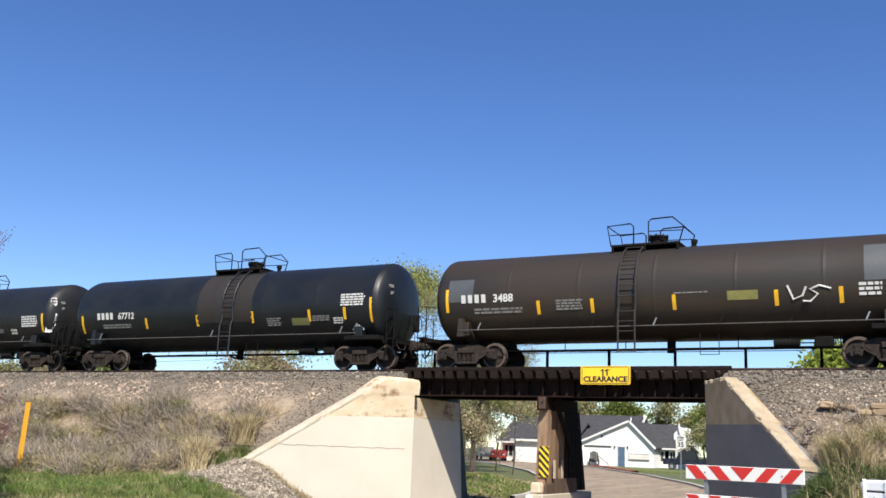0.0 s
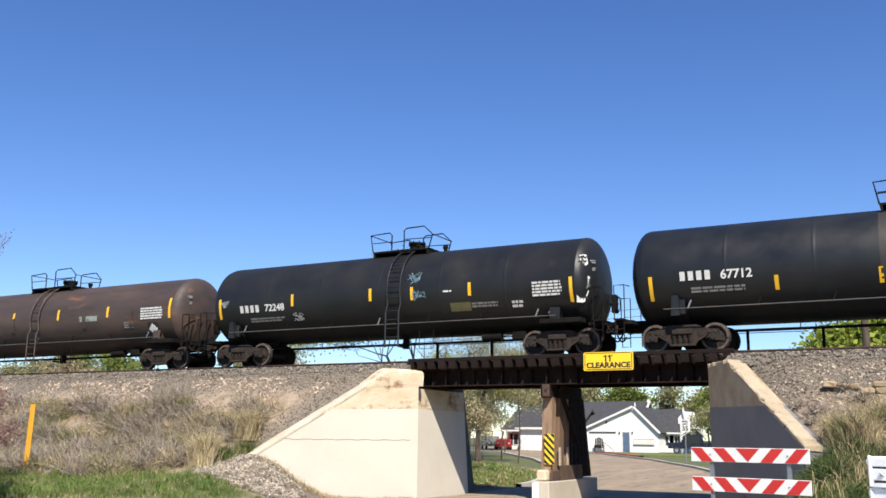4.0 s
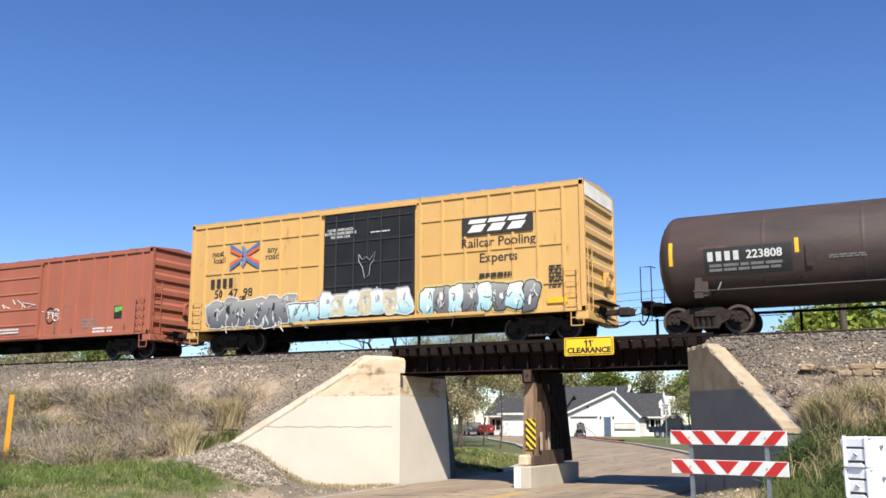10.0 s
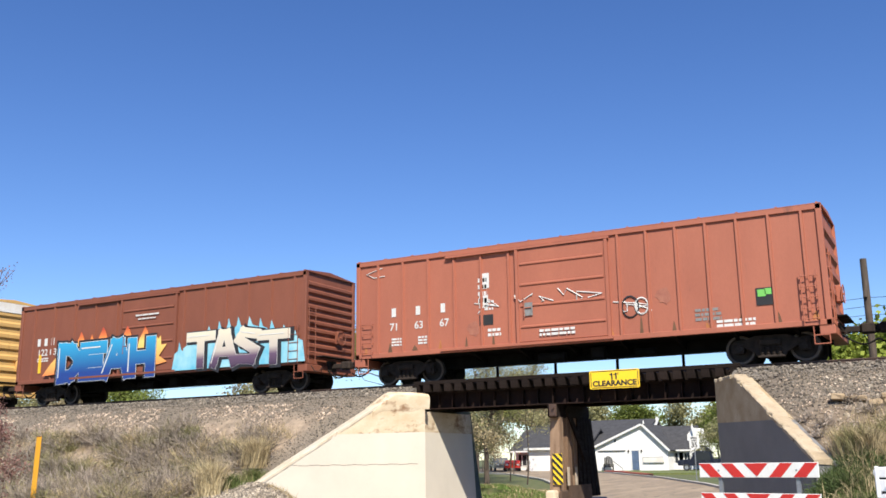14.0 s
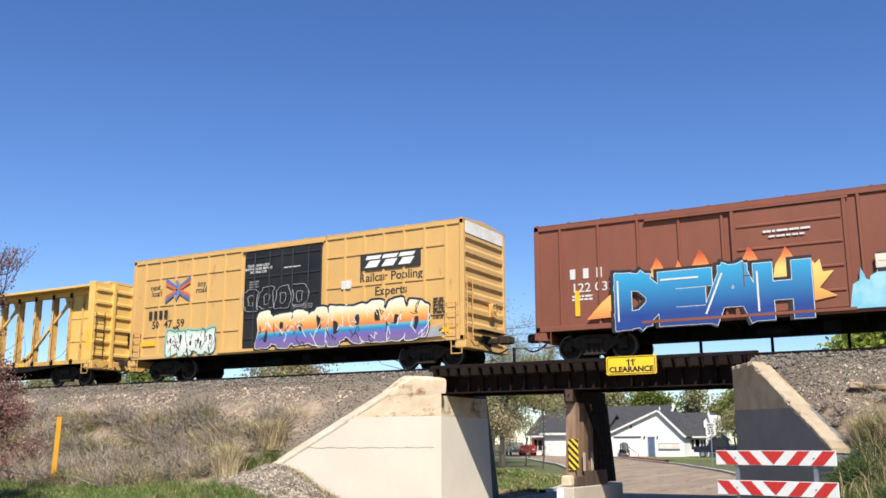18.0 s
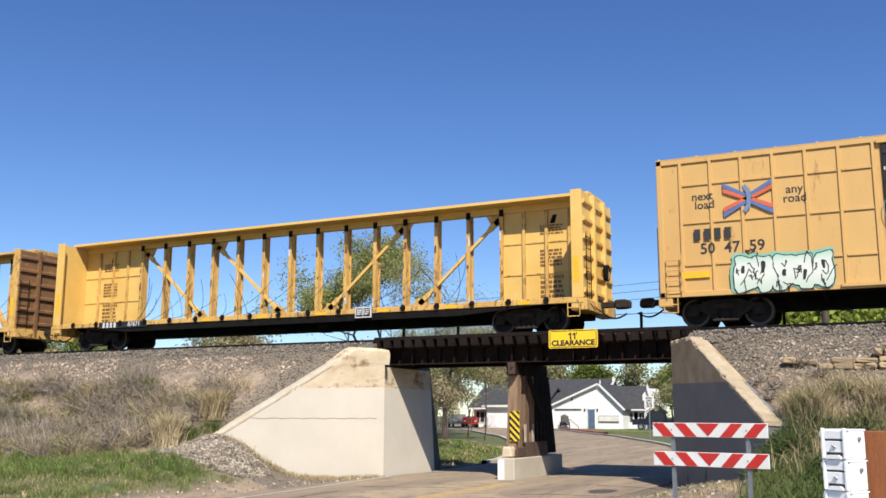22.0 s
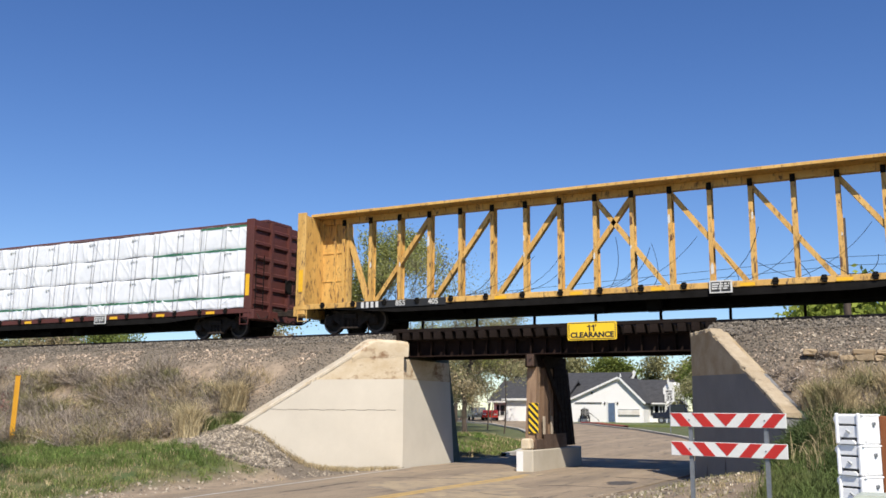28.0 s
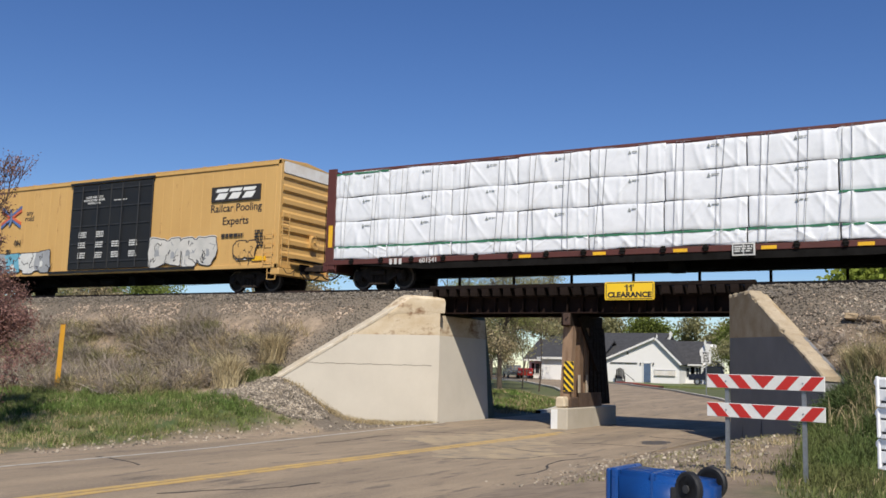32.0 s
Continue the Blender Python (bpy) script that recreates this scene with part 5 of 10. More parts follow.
def build_tank_cars():
    # the brownish-black car at the head
    car, tk, h = tank_car(-15.45, 0.2, TANK_BROWN, "sooty brown-black tank car with pale grey patches and scrawled paint", 1.47, 2.36, -0.84, (-1.62, 0.55), 7.1, (-6.45, 6.35))
    grey = mat("grey_repaint_patch", (0.075, 0.082, 0.088), 0.5, scale=1.5, bump=0.05)
    tk.patch("repaint_patch", -7.0, -6.08, 2.15, 2.9, grey)
    tk.patch("repaint_patch", 5.75, 7.0, 2.3, 3.35, grey)
    tk.mark(4, 0.27, -6.5, 2.24, STENCIL)
    tk.text("3488", 0.36, -5.36, 2.22, STENCIL)
    tk.bars("small_print", -5.1, 1.82, 1.9, 0.22, 2, DIM_STENCIL, 3)
    for x, a, b in ((-7.04, 1.82, 2.58), (-3.78, 1.68, 2.1), (-1.99, 1.68, 2.1), (0.55, 1.68, 2.12), (3.45, 1.7, 2.14), (5.15, 1.72, 2.16)):
        tk.patch("reflector", x - 0.055, x + 0.055, a, b, REFLECT)
    tk.bars("data_panel", -2.7, 1.93, 0.95, 0.36, 4, DIM_STENCIL, 5)
    tk.patch("stencil_panel", 2.1, 2.95, 1.9, 2.16, mat("faded_yellow_panel", (0.22, 0.21, 0.06), 0.6, scale=4))
    tk.bars("data_panel", 5.9, 2.05, 0.6, 0.4, 3, STENCIL, 6)
    tk.bars("data_panel", 1.1, 2.15, 1.1, 0.06, 1, DIM_STENCIL, 8)
    for pts in ([(-0.5, 0.25), (-0.35, -0.15), (-0.1, -0.05), (0.0, 0.2)], [(0.35, 0.22), (0.1, 0.12), (0.3, -0.02), (0.1, -0.22), (-0.1, -0.2)], [(0.35, 0.22), (0.65, 0.12)]):
        part("scrawl", Geo().path([(a, 0, b) for a, b in pts], 0.03, 5), P_WHITE, car, "", tk.on(4.25, 2.0, 0.005))

    # black car with a brown-stained waist
    car, tk, h = tank_car(-32.75, -16.6, TANK_BLACK, "black tank car with a brown-stained band at the middle", 1.54, 2.36, 0.68, (-0.9, 1.4), 7.1, (-6.45, 6.42))
    tk.patch("stained_band", -0.95, 1.75, 1.75, 3.688, BAND_BROWN, 0.004, "brown stained band")
    tk.mark(4, 0.27, -6.35, 2.16, STENCIL, 1)
    tk.text("67712", 0.36, -5.18, 2.13, STENCIL)
    tk.bars("small_print", -5.2, 1.73, 1.7, 0.2, 2, DIM_STENCIL, 13)
    for x, a, b in ((-7.24, 1.5, 2.2), (-3.64, 1.62, 2.02), (-0.95, 1.64, 2.06), (1.77, 1.7, 2.12), (4.38, 1.68, 2.1), (5.92, 1.72, 2.14), (7.03, 1.6, 2.45)):
        tk.patch("reflector", x - 0.055, x + 0.055, a, b, REFLECT)
    tk.bars("data_panel", 6.3, 2.38, 1.05, 0.45, 5, STENCIL, 14)
    tk.bars("data_panel", 2.77, 1.7, 0.65, 0.34, 4, DIM_STENCIL, 15)
    tk.patch("stencil_panel", 3.58, 4.35, 1.57, 1.82, mat("olive_panel", (0.17, 0.17, 0.06), 0.6, scale=4))
    tk.bars("data_panel", 5.64, 1.68, 0.45, 0.26, 3, STENCIL, 16)
    tk.bars("data_panel", 4.9, 1.78, 0.8, 0.22, 3, DIM_STENCIL, 17)
    diamond(car, 0, 0, 0, 0.26, tk.on(6.4, 1.40, 0.06))

    # black car with white spray paint
    car, tk, h = tank_car(-49.4, -33.3, TANK_SOOT, "black tank car with white spray paint at one end", 1.52, 2.37, 0.5, (-0.95, 1.35), 7.05, (-6.68, 6.28))
    tk.mark(4, 0.27, -6.33, 2.07, STENCIL, 2)
    tk.text("72248", 0.36, -5.17, 2.06, STENCIL)
    tk.bars("small_print", -5.1, 1.64, 1.6, 0.2, 2, DIM_STENCIL, 23)
    for x, a, b in ((-7.32, 1.75, 2.5), (-3.9, 2.07, 2.5), (-0.52, 2.06, 2.5), (1.16, 2.0, 2.44), (3.36, 2.02, 2.46), (6.9, 1.63, 2.4)):
        tk.patch("reflector", x - 0.055, x + 0.055, a, b, REFLECT)
    tk.bars("data_panel", 6.1, 2.07, 1.0, 0.5, 5, STENCIL, 24)
    tk.bars("data_panel", 2.55, 2.2, 0.35, 0.09, 1, STENCIL, 25)
    tk.bars("data_panel", 5.05, 1.65, 0.4, 0.28, 2, STENCIL, 26)
    tk.patch("stencil_panel", 2.6, 3.35, 1.55, 1.82, mat("olive_panel", (0.13, 0.12, 0.05), 0.6, scale=4))
    tk.bars("data_panel", 3.9, 1.7, 1.0, 0.2, 2, DIM_STENCIL, 27)
    diamond(car, 0, 0, 0, 0.2, tk.on(6.2, 1.38, 0.06))
    rnd = random.Random(6)
    for ox, oz, k in ((1.25, 2.75, 0.8), (1.45, 2.15, 0.7), (-h + 0.98, 2.3, 0.5), (-3.7, 1.68, 0.6)):
        for _ in range(4):
            x, z, pts = ox + rnd.uniform(-0.4, 0.4), 0.0, []
            for i in range(6):
                pts.append((rnd.uniform(-0.4, 0.4) * k, 0, rnd.uniform(-0.28, 0.28) * k))
            part("scrawl", Geo().path(pts, 0.012, 5), P_DUSTY if ox > 0 else P_GREY, car, "", tk.on(ox, oz, 0.0))
    # stacked white outlines near the end
    for i, (w, hh, z) in enumerate(((0.42, 0.36, 3.02), (0.5, 0.34, 2.7), (0.56, 0.42, 2.32), (0.5, 0.5, 1.92))):
        sd = 300 + i
        blob = part("spray_paint", Geo().prism(bubble(0, 0, w * 0.72, hh * 0.95, sd), "y", -0.012, 0.02), P_WHITE, car, "white spray-painted letter", tk.head(7.06 + 0.03 * (-1) ** i, z - 0.08, 42, 0.68))
        rr = random.Random(sd)
        for _ in range(4):
            pts = [(rr.uniform(-0.4, 0.4) * w, rr.uniform(-0.4, 0.4) * hh) for _ in range(4)]
            part("spray_line", stroke_geo([pts], 0.03, -0.02, -0.013), P_BLACK, blob)

    # rust-brown car
    car, tk, h = tank_car(-67.5, -50.6, TANK_RUST, "rust-brown tank car with a black number panel", 1.46, 2.26, -0.06, (-1.52, 1.12), 7.85, (-7.0, 6.95))
    tk.patch("number_panel", -6.89, -4.46, 1.66, 2.44, BLACK, 0.004, "black number panel")
    tk.mark(4, 0.27, -6.78, 2.19, STENCIL, 3)
    tk.text("223808", 0.33, -5.7, 2.18, STENCIL)
    tk.bars("small_print", -5.65, 1.84, 2.2, 0.26, 2, DIM_STENCIL, 33)
    for x, a, b in ((-7.85, 2.0, 2.7), (-4.32, 2.14, 2.56), (-1.59, 2.17, 2.6), (1.28, 2.16, 2.6), (4.25, 2.14, 2.58), (7.7, 1.95, 2.75)):
        tk.patch("reflector", x - 0.055, x + 0.055, a, b, REFLECT)
    tk.patch("stencil_panel", 2.6, 3.65, 2.02, 2.24, mat("faded_pale_panel", (0.26, 0.28, 0.26), 0.6, scale=4, third=(0.1, 0.08, 0.06), third_amount=0.4))
    tk.bars("data_panel", 6.75, 2.17, 1.2, 0.5, 5, STENCIL, 34)
    tk.bars("data_panel", 5.46, 1.76, 0.55, 0.3, 3, DIM_STENCIL, 35)
    tk.bars("data_panel", -3.0, 1.95, 1.0, 0.12, 2, DIM_STENCIL, 36)
    part("placard_holder", Geo().box(-0.26, 0.26, 0, 0.02, -0.36, 0.32, b=0.01), BLACK, car, "black placard holder", tk.on(6.8, 1.56, 0.03))
    diamond(car, 0, 0, 0, 0.24, tk.on(6.8, 1.58, 0.045))
    for x in (-4.0, -1.6, 2.9, 5.6):
        tk.patch("shell_pad", x - 0.1, x + 0.1, 1.75, 2.35, TANK_RUST, 0.04)


# strokes of block letters on a unit square, for the painted pieces on the box cars
STROKES = {
    "D": [[(0.15, 0), (0.15, 1), (0.6, 0.95), (0.9, 0.65), (0.9, 0.35), (0.6, 0.05), (0.15, 0)]],
    "E": [[(0.9, 1), (0.12, 1), (0.12, 0), (0.9, 0)], [(0.12, 0.5), (0.75, 0.5)]],
    "A": [[(0.05, 0), (0.4, 1), (0.62, 1), (0.95, 0)], [(0.25, 0.38), (0.78, 0.38)]],
    "H": [[(0.12, 0), (0.12, 1)], [(0.9, 0), (0.9, 1)], [(0.12, 0.5), (0.9, 0.5)]],
    "T": [[(0.0, 0.95), (1.0, 0.95)], [(0.5, 0.95), (0.5, 0)]],
    "S": [[(0.92, 0.9), (0.3, 1), (0.1, 0.75), (0.85, 0.35), (0.7, 0.04), (0.08, 0.08)]],
    "U": [[(0.1, 1), (0.12, 0.15), (0.5, 0), (0.88, 0.15), (0.9, 1)]],
    "X": [[(0.1, 0), (0.9, 1)], [(0.1, 1), (0.9, 0)]],
    "O": [[(0.5, 0), (0.12, 0.2), (0.1, 0.8), (0.5, 1), (0.9, 0.8), (0.88, 0.2), (0.5, 0)]],
}


def wild(seed):
    """A tangled shape of a few strokes."""
    rnd = random.Random(seed)
    out = []
    x = rnd.uniform(0.0, 0.25)
    out.append([(x, rnd.uniform(-0.05, 0.1)), (x + rnd.uniform(-0.1, 0.2), 0.5), (x + rnd.uniform(0, 0.3), rnd.uniform(0.85, 1.05))])
    x = rnd.uniform(0.6, 0.95)
    out.append([(x, rnd.uniform(-0.1, 0.15)), (x + rnd.uniform(-0.25, 0.1), rnd.uniform(0.35, 0.6)), (x + rnd.uniform(-0.2, 0.15), rnd.uniform(0.7, 1.0))])
    out.append([(rnd.uniform(0, 0.3), rnd.uniform(0.2, 0.9)), (rnd.uniform(0.4, 0.6), rnd.uniform(0.2, 0.8)), (rnd.uniform(0.7, 1.1), rnd.uniform(0.1, 0.9))])
    return out


def stroke_geo(lines, t, y0, y1):
    g = Geo()
    for ln in lines:
        for (ax, az), (bx, bz) in zip(ln, ln[1:]):
            d = Vector((bx - ax, bz - az))
            k = d.normalized() * t * 0.5
            n_ = Vector((-d.y, d.x)).normalized() * t * 0.5
            a, b = Vector((ax, az)) - k, Vector((bx, bz)) + k
            y1 -= 0.00006
            y0 -= 0.00006
            g.prism([tuple(a - n_), tuple(b - n_), tuple(b + n_), tuple(a + n_)], "y", y0, y1)
    return g


def painted_piece(car, letters, x, z, w, h, y, fills, edge, glow=None, thick=0.34, seed=1, lean=0.1, rim_k=1.3, glow_k=1.75, drop=(0, 0)):
    """A sprayed row of block shapes: a halo, an outline, a filling and a highlight, each a skin of its own."""
    rnd = random.Random(seed)
    n = len(letters)
    step = w / n
    t = thick * step * 0.9
    for i, ch in enumerate(letters):
        s = step * rnd.uniform(1.02, 1.18)
        hh = h * rnd.uniform(0.88, 1.12)
        dz = rnd.uniform(-0.04, 0.06) * h
        lines = [[(x + i * step + a * s * 0.86 + (b - 0.5) * lean * hh, z + dz + b * hh) for a, b in ln] for ln in (wild(seed * 31 + i) if ch == "*" else STROKES[ch])]
        up = -0.0011 * i
        if glow is not None:
            part("spray_shadow", stroke_geo([[(a + drop[0], b + drop[1]) for a, b in ln] for ln in lines], t * glow_k, y - 0.002 + up, y + 0.004), glow, car, "sprayed drop shadow")
        part("spray_rim", stroke_geo(lines, t * rim_k, y - 0.010 + up, y - 0.006 + up), edge, car, "sprayed outline")
        letter = part("spray_letter", stroke_geo(lines, t, y - 0.016 + up, y - 0.012 + up), fills[i % len(fills)], car, "sprayed block letter")
        ln = lines[0][:2]
        part("spray_highlight", stroke_geo([[(a - t * 0.3, b + 0.02) for a, b in ln]], t * 0.10, y - 0.026 + up, y - 0.022 + up), P_WHITE, letter)


def blend_paint(name, z0, z1, stops):
    """Spray paint that passes through several colours from foot to head."""
    m = fade(name, z0, z1, stops[0][1], stops[-1][1])
    r = [n for n in m.node_tree.nodes if n.type == "VALTORGB"][-1].color_ramp
    while len(r.elements) < len(stops):
        r.elements.new(0.5)
    for e, (p, c) in zip(r.elements, stops):
        e.position, e.color = p, (*c, 1)
    return m


def bubble(cx, cz, w, h, seed, grow=0.0, n=30):
    """A swollen letter's outline, square-shouldered with lobes."""
    rnd = random.Random(seed)
    ph = [rnd.uniform(0, 6.283) for _ in range(3)]
    lean = rnd.uniform(-0.1, 0.16)
    out = []
    for i in range(n):
        t = 6.28319 * i / n
        c, s_ = math.cos(t), math.sin(t)
        k = 1 + 0.14 * math.sin(3 * t + ph[0]) + 0.10 * math.sin(5 * t + ph[1]) + 0.05 * math.sin(9 * t + ph[2])
        px = math.copysign(abs(c) ** 0.6, c) * (w / 2 * k + grow)
        pz = math.copysign(abs(s_) ** 0.5, s_) * (h / 2 * (0.6 + 0.4 * k) + grow)
        out.append((cx + px + lean * pz, cz + pz))
    return out


def bubble_piece(car, n, x, z, w, h, y, fills, inner, line, halo, halo_w=0.13, seed=1, eyes=True, edge=0.035):
    """A sprayed row of swollen letters; each one has a shadow, a rim, a filling, a counter and a few lines."""
    rnd = random.Random(seed)
    step = w / n
    for i in range(n):
        cx, cz = x + (i + 0.5) * step, z + h / 2 + rnd.uniform(-0.02, 0.05) * h
        ww, hh = step * rnd.uniform(0.98, 1.2), h * rnd.uniform(0.86, 1.06)
        sd = seed * 50 + i
        lift = -0.0012 * i
        if halo is not None:
            hp = [(a, max(b, z - 0.02)) for a, b in bubble(cx - 0.03, cz + 0.02, ww, hh, sd, halo_w)]
            part("spray_shadow", Geo().prism(hp, "y", y - 0.002 + lift, y + 0.004), halo, car)
        part("spray_rim", Geo().prism(bubble(cx, cz, ww, hh, sd, edge), "y", y - 0.016 + lift, y - 0.012 + lift), line, car)
        letter = part("spray_letter", Geo().prism(bubble(cx, cz, ww, hh, sd), "y", y - 0.020 + lift, y - 0.016 + lift), fills[i % len(fills)], car, "swollen sprayed letter")
        if eyes:
            ez = cz + rnd.uniform(-0.25, 0.2) * hh
            part("spray_counter", Geo().prism(bubble(cx + rnd.uniform(-0.1, 0.1) * ww, ez, ww * rnd.uniform(0.14, 0.26), hh * rnd.uniform(0.2, 0.36), sd + 7, 0, 12), "y", y - 0.023 + lift, y - 0.020 + lift), inner, letter)
        for k in range(5):
            sx, sz = cx + rnd.uniform(-0.4, 0.3) * ww, cz + rnd.uniform(-0.4, 0.3) * hh
            pts = [(sx, sz)]
            for _ in range(4):
                pts.append((pts[-1][0] + rnd.uniform(-0.12, 0.2) * ww, pts[-1][1] + rnd.uniform(-0.2, 0.2) * hh))
            part("spray_line", stroke_geo([pts], 0.026, y - 0.025 + lift, y - 0.021 + lift), line if k < 3 else inner, letter)


def side_ladder(car, x, y, z0, z1, n, material, w=0.42):
    rungs("grab_ladder", car, x - w / 2, x + w / 2, y - 0.07, z0, z1, n, material, 0.013)


def box_body(car, h, top, bottom, half, material, post_xs, door, roof_mat, end_ribs=6, post_w=0.11, post_d=0.07):
    """Shell of a box car: sides with posts, corrugated ends, roof, sill."""
    inner = half - post_d
    g = Geo()
    g.box(-h + 0.06, h - 0.06, -inner, -inner + 0.05, bottom, top - 0.1)
    part("side_wall", g, material, car)
    g = Geo()
    g.box(-h + 0.06, h - 0.06, inner - 0.05, inner, bottom, top - 0.1)
    part("side_wall", g, material, car)
    for y in (-1, 1):
        g = Geo()
        g.box(-h, h, y * inner, y * half, top - 0.16, top, b=0.012)
        part("top_chord", g, material, car)
        g = Geo()
        g.box(-h, h, y * (inner - 0.02), y * half, bottom - 0.04, bottom + 0.12, b=0.012)
        part("side_sill", g, material, car)
        for x in (-h, h):
            g = Geo()
            s = 1 if x > 0 else -1
            g.box(x - s * 0.16, x, y * (inner - 0.1), y * half, bottom - 0.04, top, b=0.015)
            part("corner_post", g, material, car)
    post = Geo().prism([(-post_w / 2, 0.002), (-post_w * 0.32, -post_d), (post_w * 0.32, -post_d), (post_w / 2, 0.002)], "z", bottom + 0.1, top - 0.14).mesh("side_post", material)
    for x in post_xs:
        if door[0] - 0.05 < x < door[1] + 0.05:
            continue
        part("side_post", post, None, car, "", pose(x, -inner, 0))
    # roof with shallow pitch and seams
    g = Geo()
    g.prism([(-half, top), (half, top), (half, top + 0.02), (0, top + 0.14), (-half, top + 0.02)], "x", -h, h)
    part("roof", g, roof_mat, car)
    g = Geo()
    k = 14
    for i in range(k + 1):
        x = -h + 0.1 + (2 * h - 0.2) * i / k
        g.prism([(-half, top + 0.02), (0, top + 0.14), (half, top + 0.02), (half, top + 0.05), (0, top + 0.18), (-half, top + 0.05)], "x", x - 0.03, x + 0.03)
    part("roof_seams", g, roof_mat, car)
    # ends with horizontal corrugations
    for s in (-1, 1):
        g = Geo()
        g.box(s * (h - 0.14), s * (h - 0.08), -half + 0.08, half - 0.08, bottom, top)
        part("end_wall", g, material, car)
        for i in range(end_ribs):
            z = bottom + 0.22 + (top - bottom - 0.5) * (i + 0.5) / end_ribs
            hh = (top - bottom) / end_ribs * 0.30
            g = Geo()
            e = s * (h - 0.08)
            g.prism([(e, z - hh), (e + s * 0.075, z - hh * 0.45), (e + s * 0.075, z + hh * 0.45), (e, z + hh)][::s], "y", -half + 0.2, half - 0.2)
            part("end_rib", g, material, car)
        # floor end sill, ladders, brake step
        g = Geo()
        g.box(s * (h - 0.35), s * (h + 0.06), -half + 0.02, half - 0.02, bottom - 0.3, bottom - 0.04, b=0.02)
        part("end_sill", g, material, car)
        g = Geo()
        y = -half + 0.32
        for yy in (-half + 0.15, -half + 0.55):
            g.tube((s * (h + 0.05), yy, bottom), (s * (h + 0.05), yy, top - 1.3 if top < 4.5 else top - 2.0), 0.016, 6)
        for i in range(6):
            z = bottom + 0.15 + i * 0.36
            g.tube((s * (h + 0.05), -half + 0.15, z), (s * (h + 0.05), -half + 0.55, z), 0.013, 5)
            g.box(s * (h - 0.1), s * (h + 0.05), -half + 0.14, -half + 0.17, z - 0.015, z + 0.015)
        part("end_ladder", g, material, car)
    # hand brake on the leading end
    g = Geo()
    n = 14
    for i in range(n):
        a, b = 6.28319 * i / n, 6.28319 * (i + 1) / n
        g.tube((h + 0.16, 0.45 + 0.27 * math.cos(a), 2.0 + 0.27 * math.sin(a)), (h + 0.16, 0.45 + 0.27 * math.cos(b), 2.0 + 0.27 * math.sin(b)), 0.015, 5)
    g.box(h - 0.05, h + 0.12, 0.28, 0.62, 1.75, 2.25, b=0.03)
    g.tube((h - 0.05, 0.45, 2.0), (h + 0.18, 0.45, 2.0), 0.035, 8)
    part("hand_brake", g, material, car)
    g = Geo()
    g.box(h + 0.02, h + 0.32, -0.9, 0.9, 1.18, 1.22)
    part("brake_step", g, UNDER, car)
    # underframe
    g = Geo()
    g.box(-h + 0.2, h - 0.2, -0.2, 0.2, bottom - 0.42, bottom - 0.02, b=0.02)
    for i in range(9):
        x = -h + 1.0 + (2 * h - 2) * i / 8
        g.prism([(-half + 0.1, bottom - 0.02), (half - 0.1, bottom - 0.02), (0.25, bottom - 0.32), (-0.25, bottom - 0.32)], "x", x - 0.05, x + 0.05)
    part("centre_sill", g, UNDER, car)
    g = Geo()
    g.box(-h + 0.15, h - 0.15, -half + 0.09, half - 0.09, bottom - 0.035, bottom - 0.005)
    part("floor", g, UNDER, car)
    g = Geo()
    g.tube((-1.2, -0.75, bottom - 0.33), (-0.3, -0.75, bottom - 0.33), 0.16, 14)
    g.box(0.6, 1.05, -0.95, -0.6, bottom - 0.48, bottom - 0.1, b=0.04)
    g.tube((2.0, -0.7, bottom - 0.35), (2.6, -0.7, bottom - 0.35), 0.13, 12)
    g.tube((-h + 2, -0.6, bottom - 0.44), (h - 2, -0.6, bottom - 0.44), 0.02, 6)
    part("brake_gear", g, UNDER, car)
    for s in (-1, 1):
        truck(car, s * (h - 1.75))
        coupler(car, s * h, s, 1.0)
        g = Geo()
        for dx in (0.1, 0.5):
            g.tube((s * (h - dx), -half + 0.03, bottom), (s * (h - dx), -half + 0.03, 0.38), 0.016, 5)
        for z in (0.38, 0.62):
            g.tube((s * (h - 0.1), -half + 0.03, z), (s * (h - 0.5), -half + 0.03, z), 0.018, 5)
        part("stirrup_step", g, material, car)


def side_words(name, body, size, material, car, x, y, z, posts, bold, depth=0.05):
    """Lettering painted on a ribbed side: on the sheet, and again where it runs over a post."""
    wall = words(name, body, size, material, car, upright(x, y + depth - 0.003, z), bold=bold)
    xs = [v.co.x for v in wall.data.vertices]
    for p in posts:
        a, b = p - x - 0.052, p - x + 0.052
        if b < min(xs) or a > max(xs):
            continue
        bm = bmesh.new()
        bm.from_mesh(wall.data)
        for q, n_ in ((a, -1), (b, 1)):
            bmesh.ops.bisect_plane(bm, geom=bm.verts[:] + bm.edges[:] + bm.faces[:], plane_co=(q, 0, 0), plane_no=(n_, 0, 0), clear_outer=True)
        if bm.faces:
            me = bpy.data.meshes.new(name)
            bm.to_mesh(me)
            me.materials.append(material)
            part(name, me, None, car, "", upright(x, y - 0.003, z))
        bm.free()


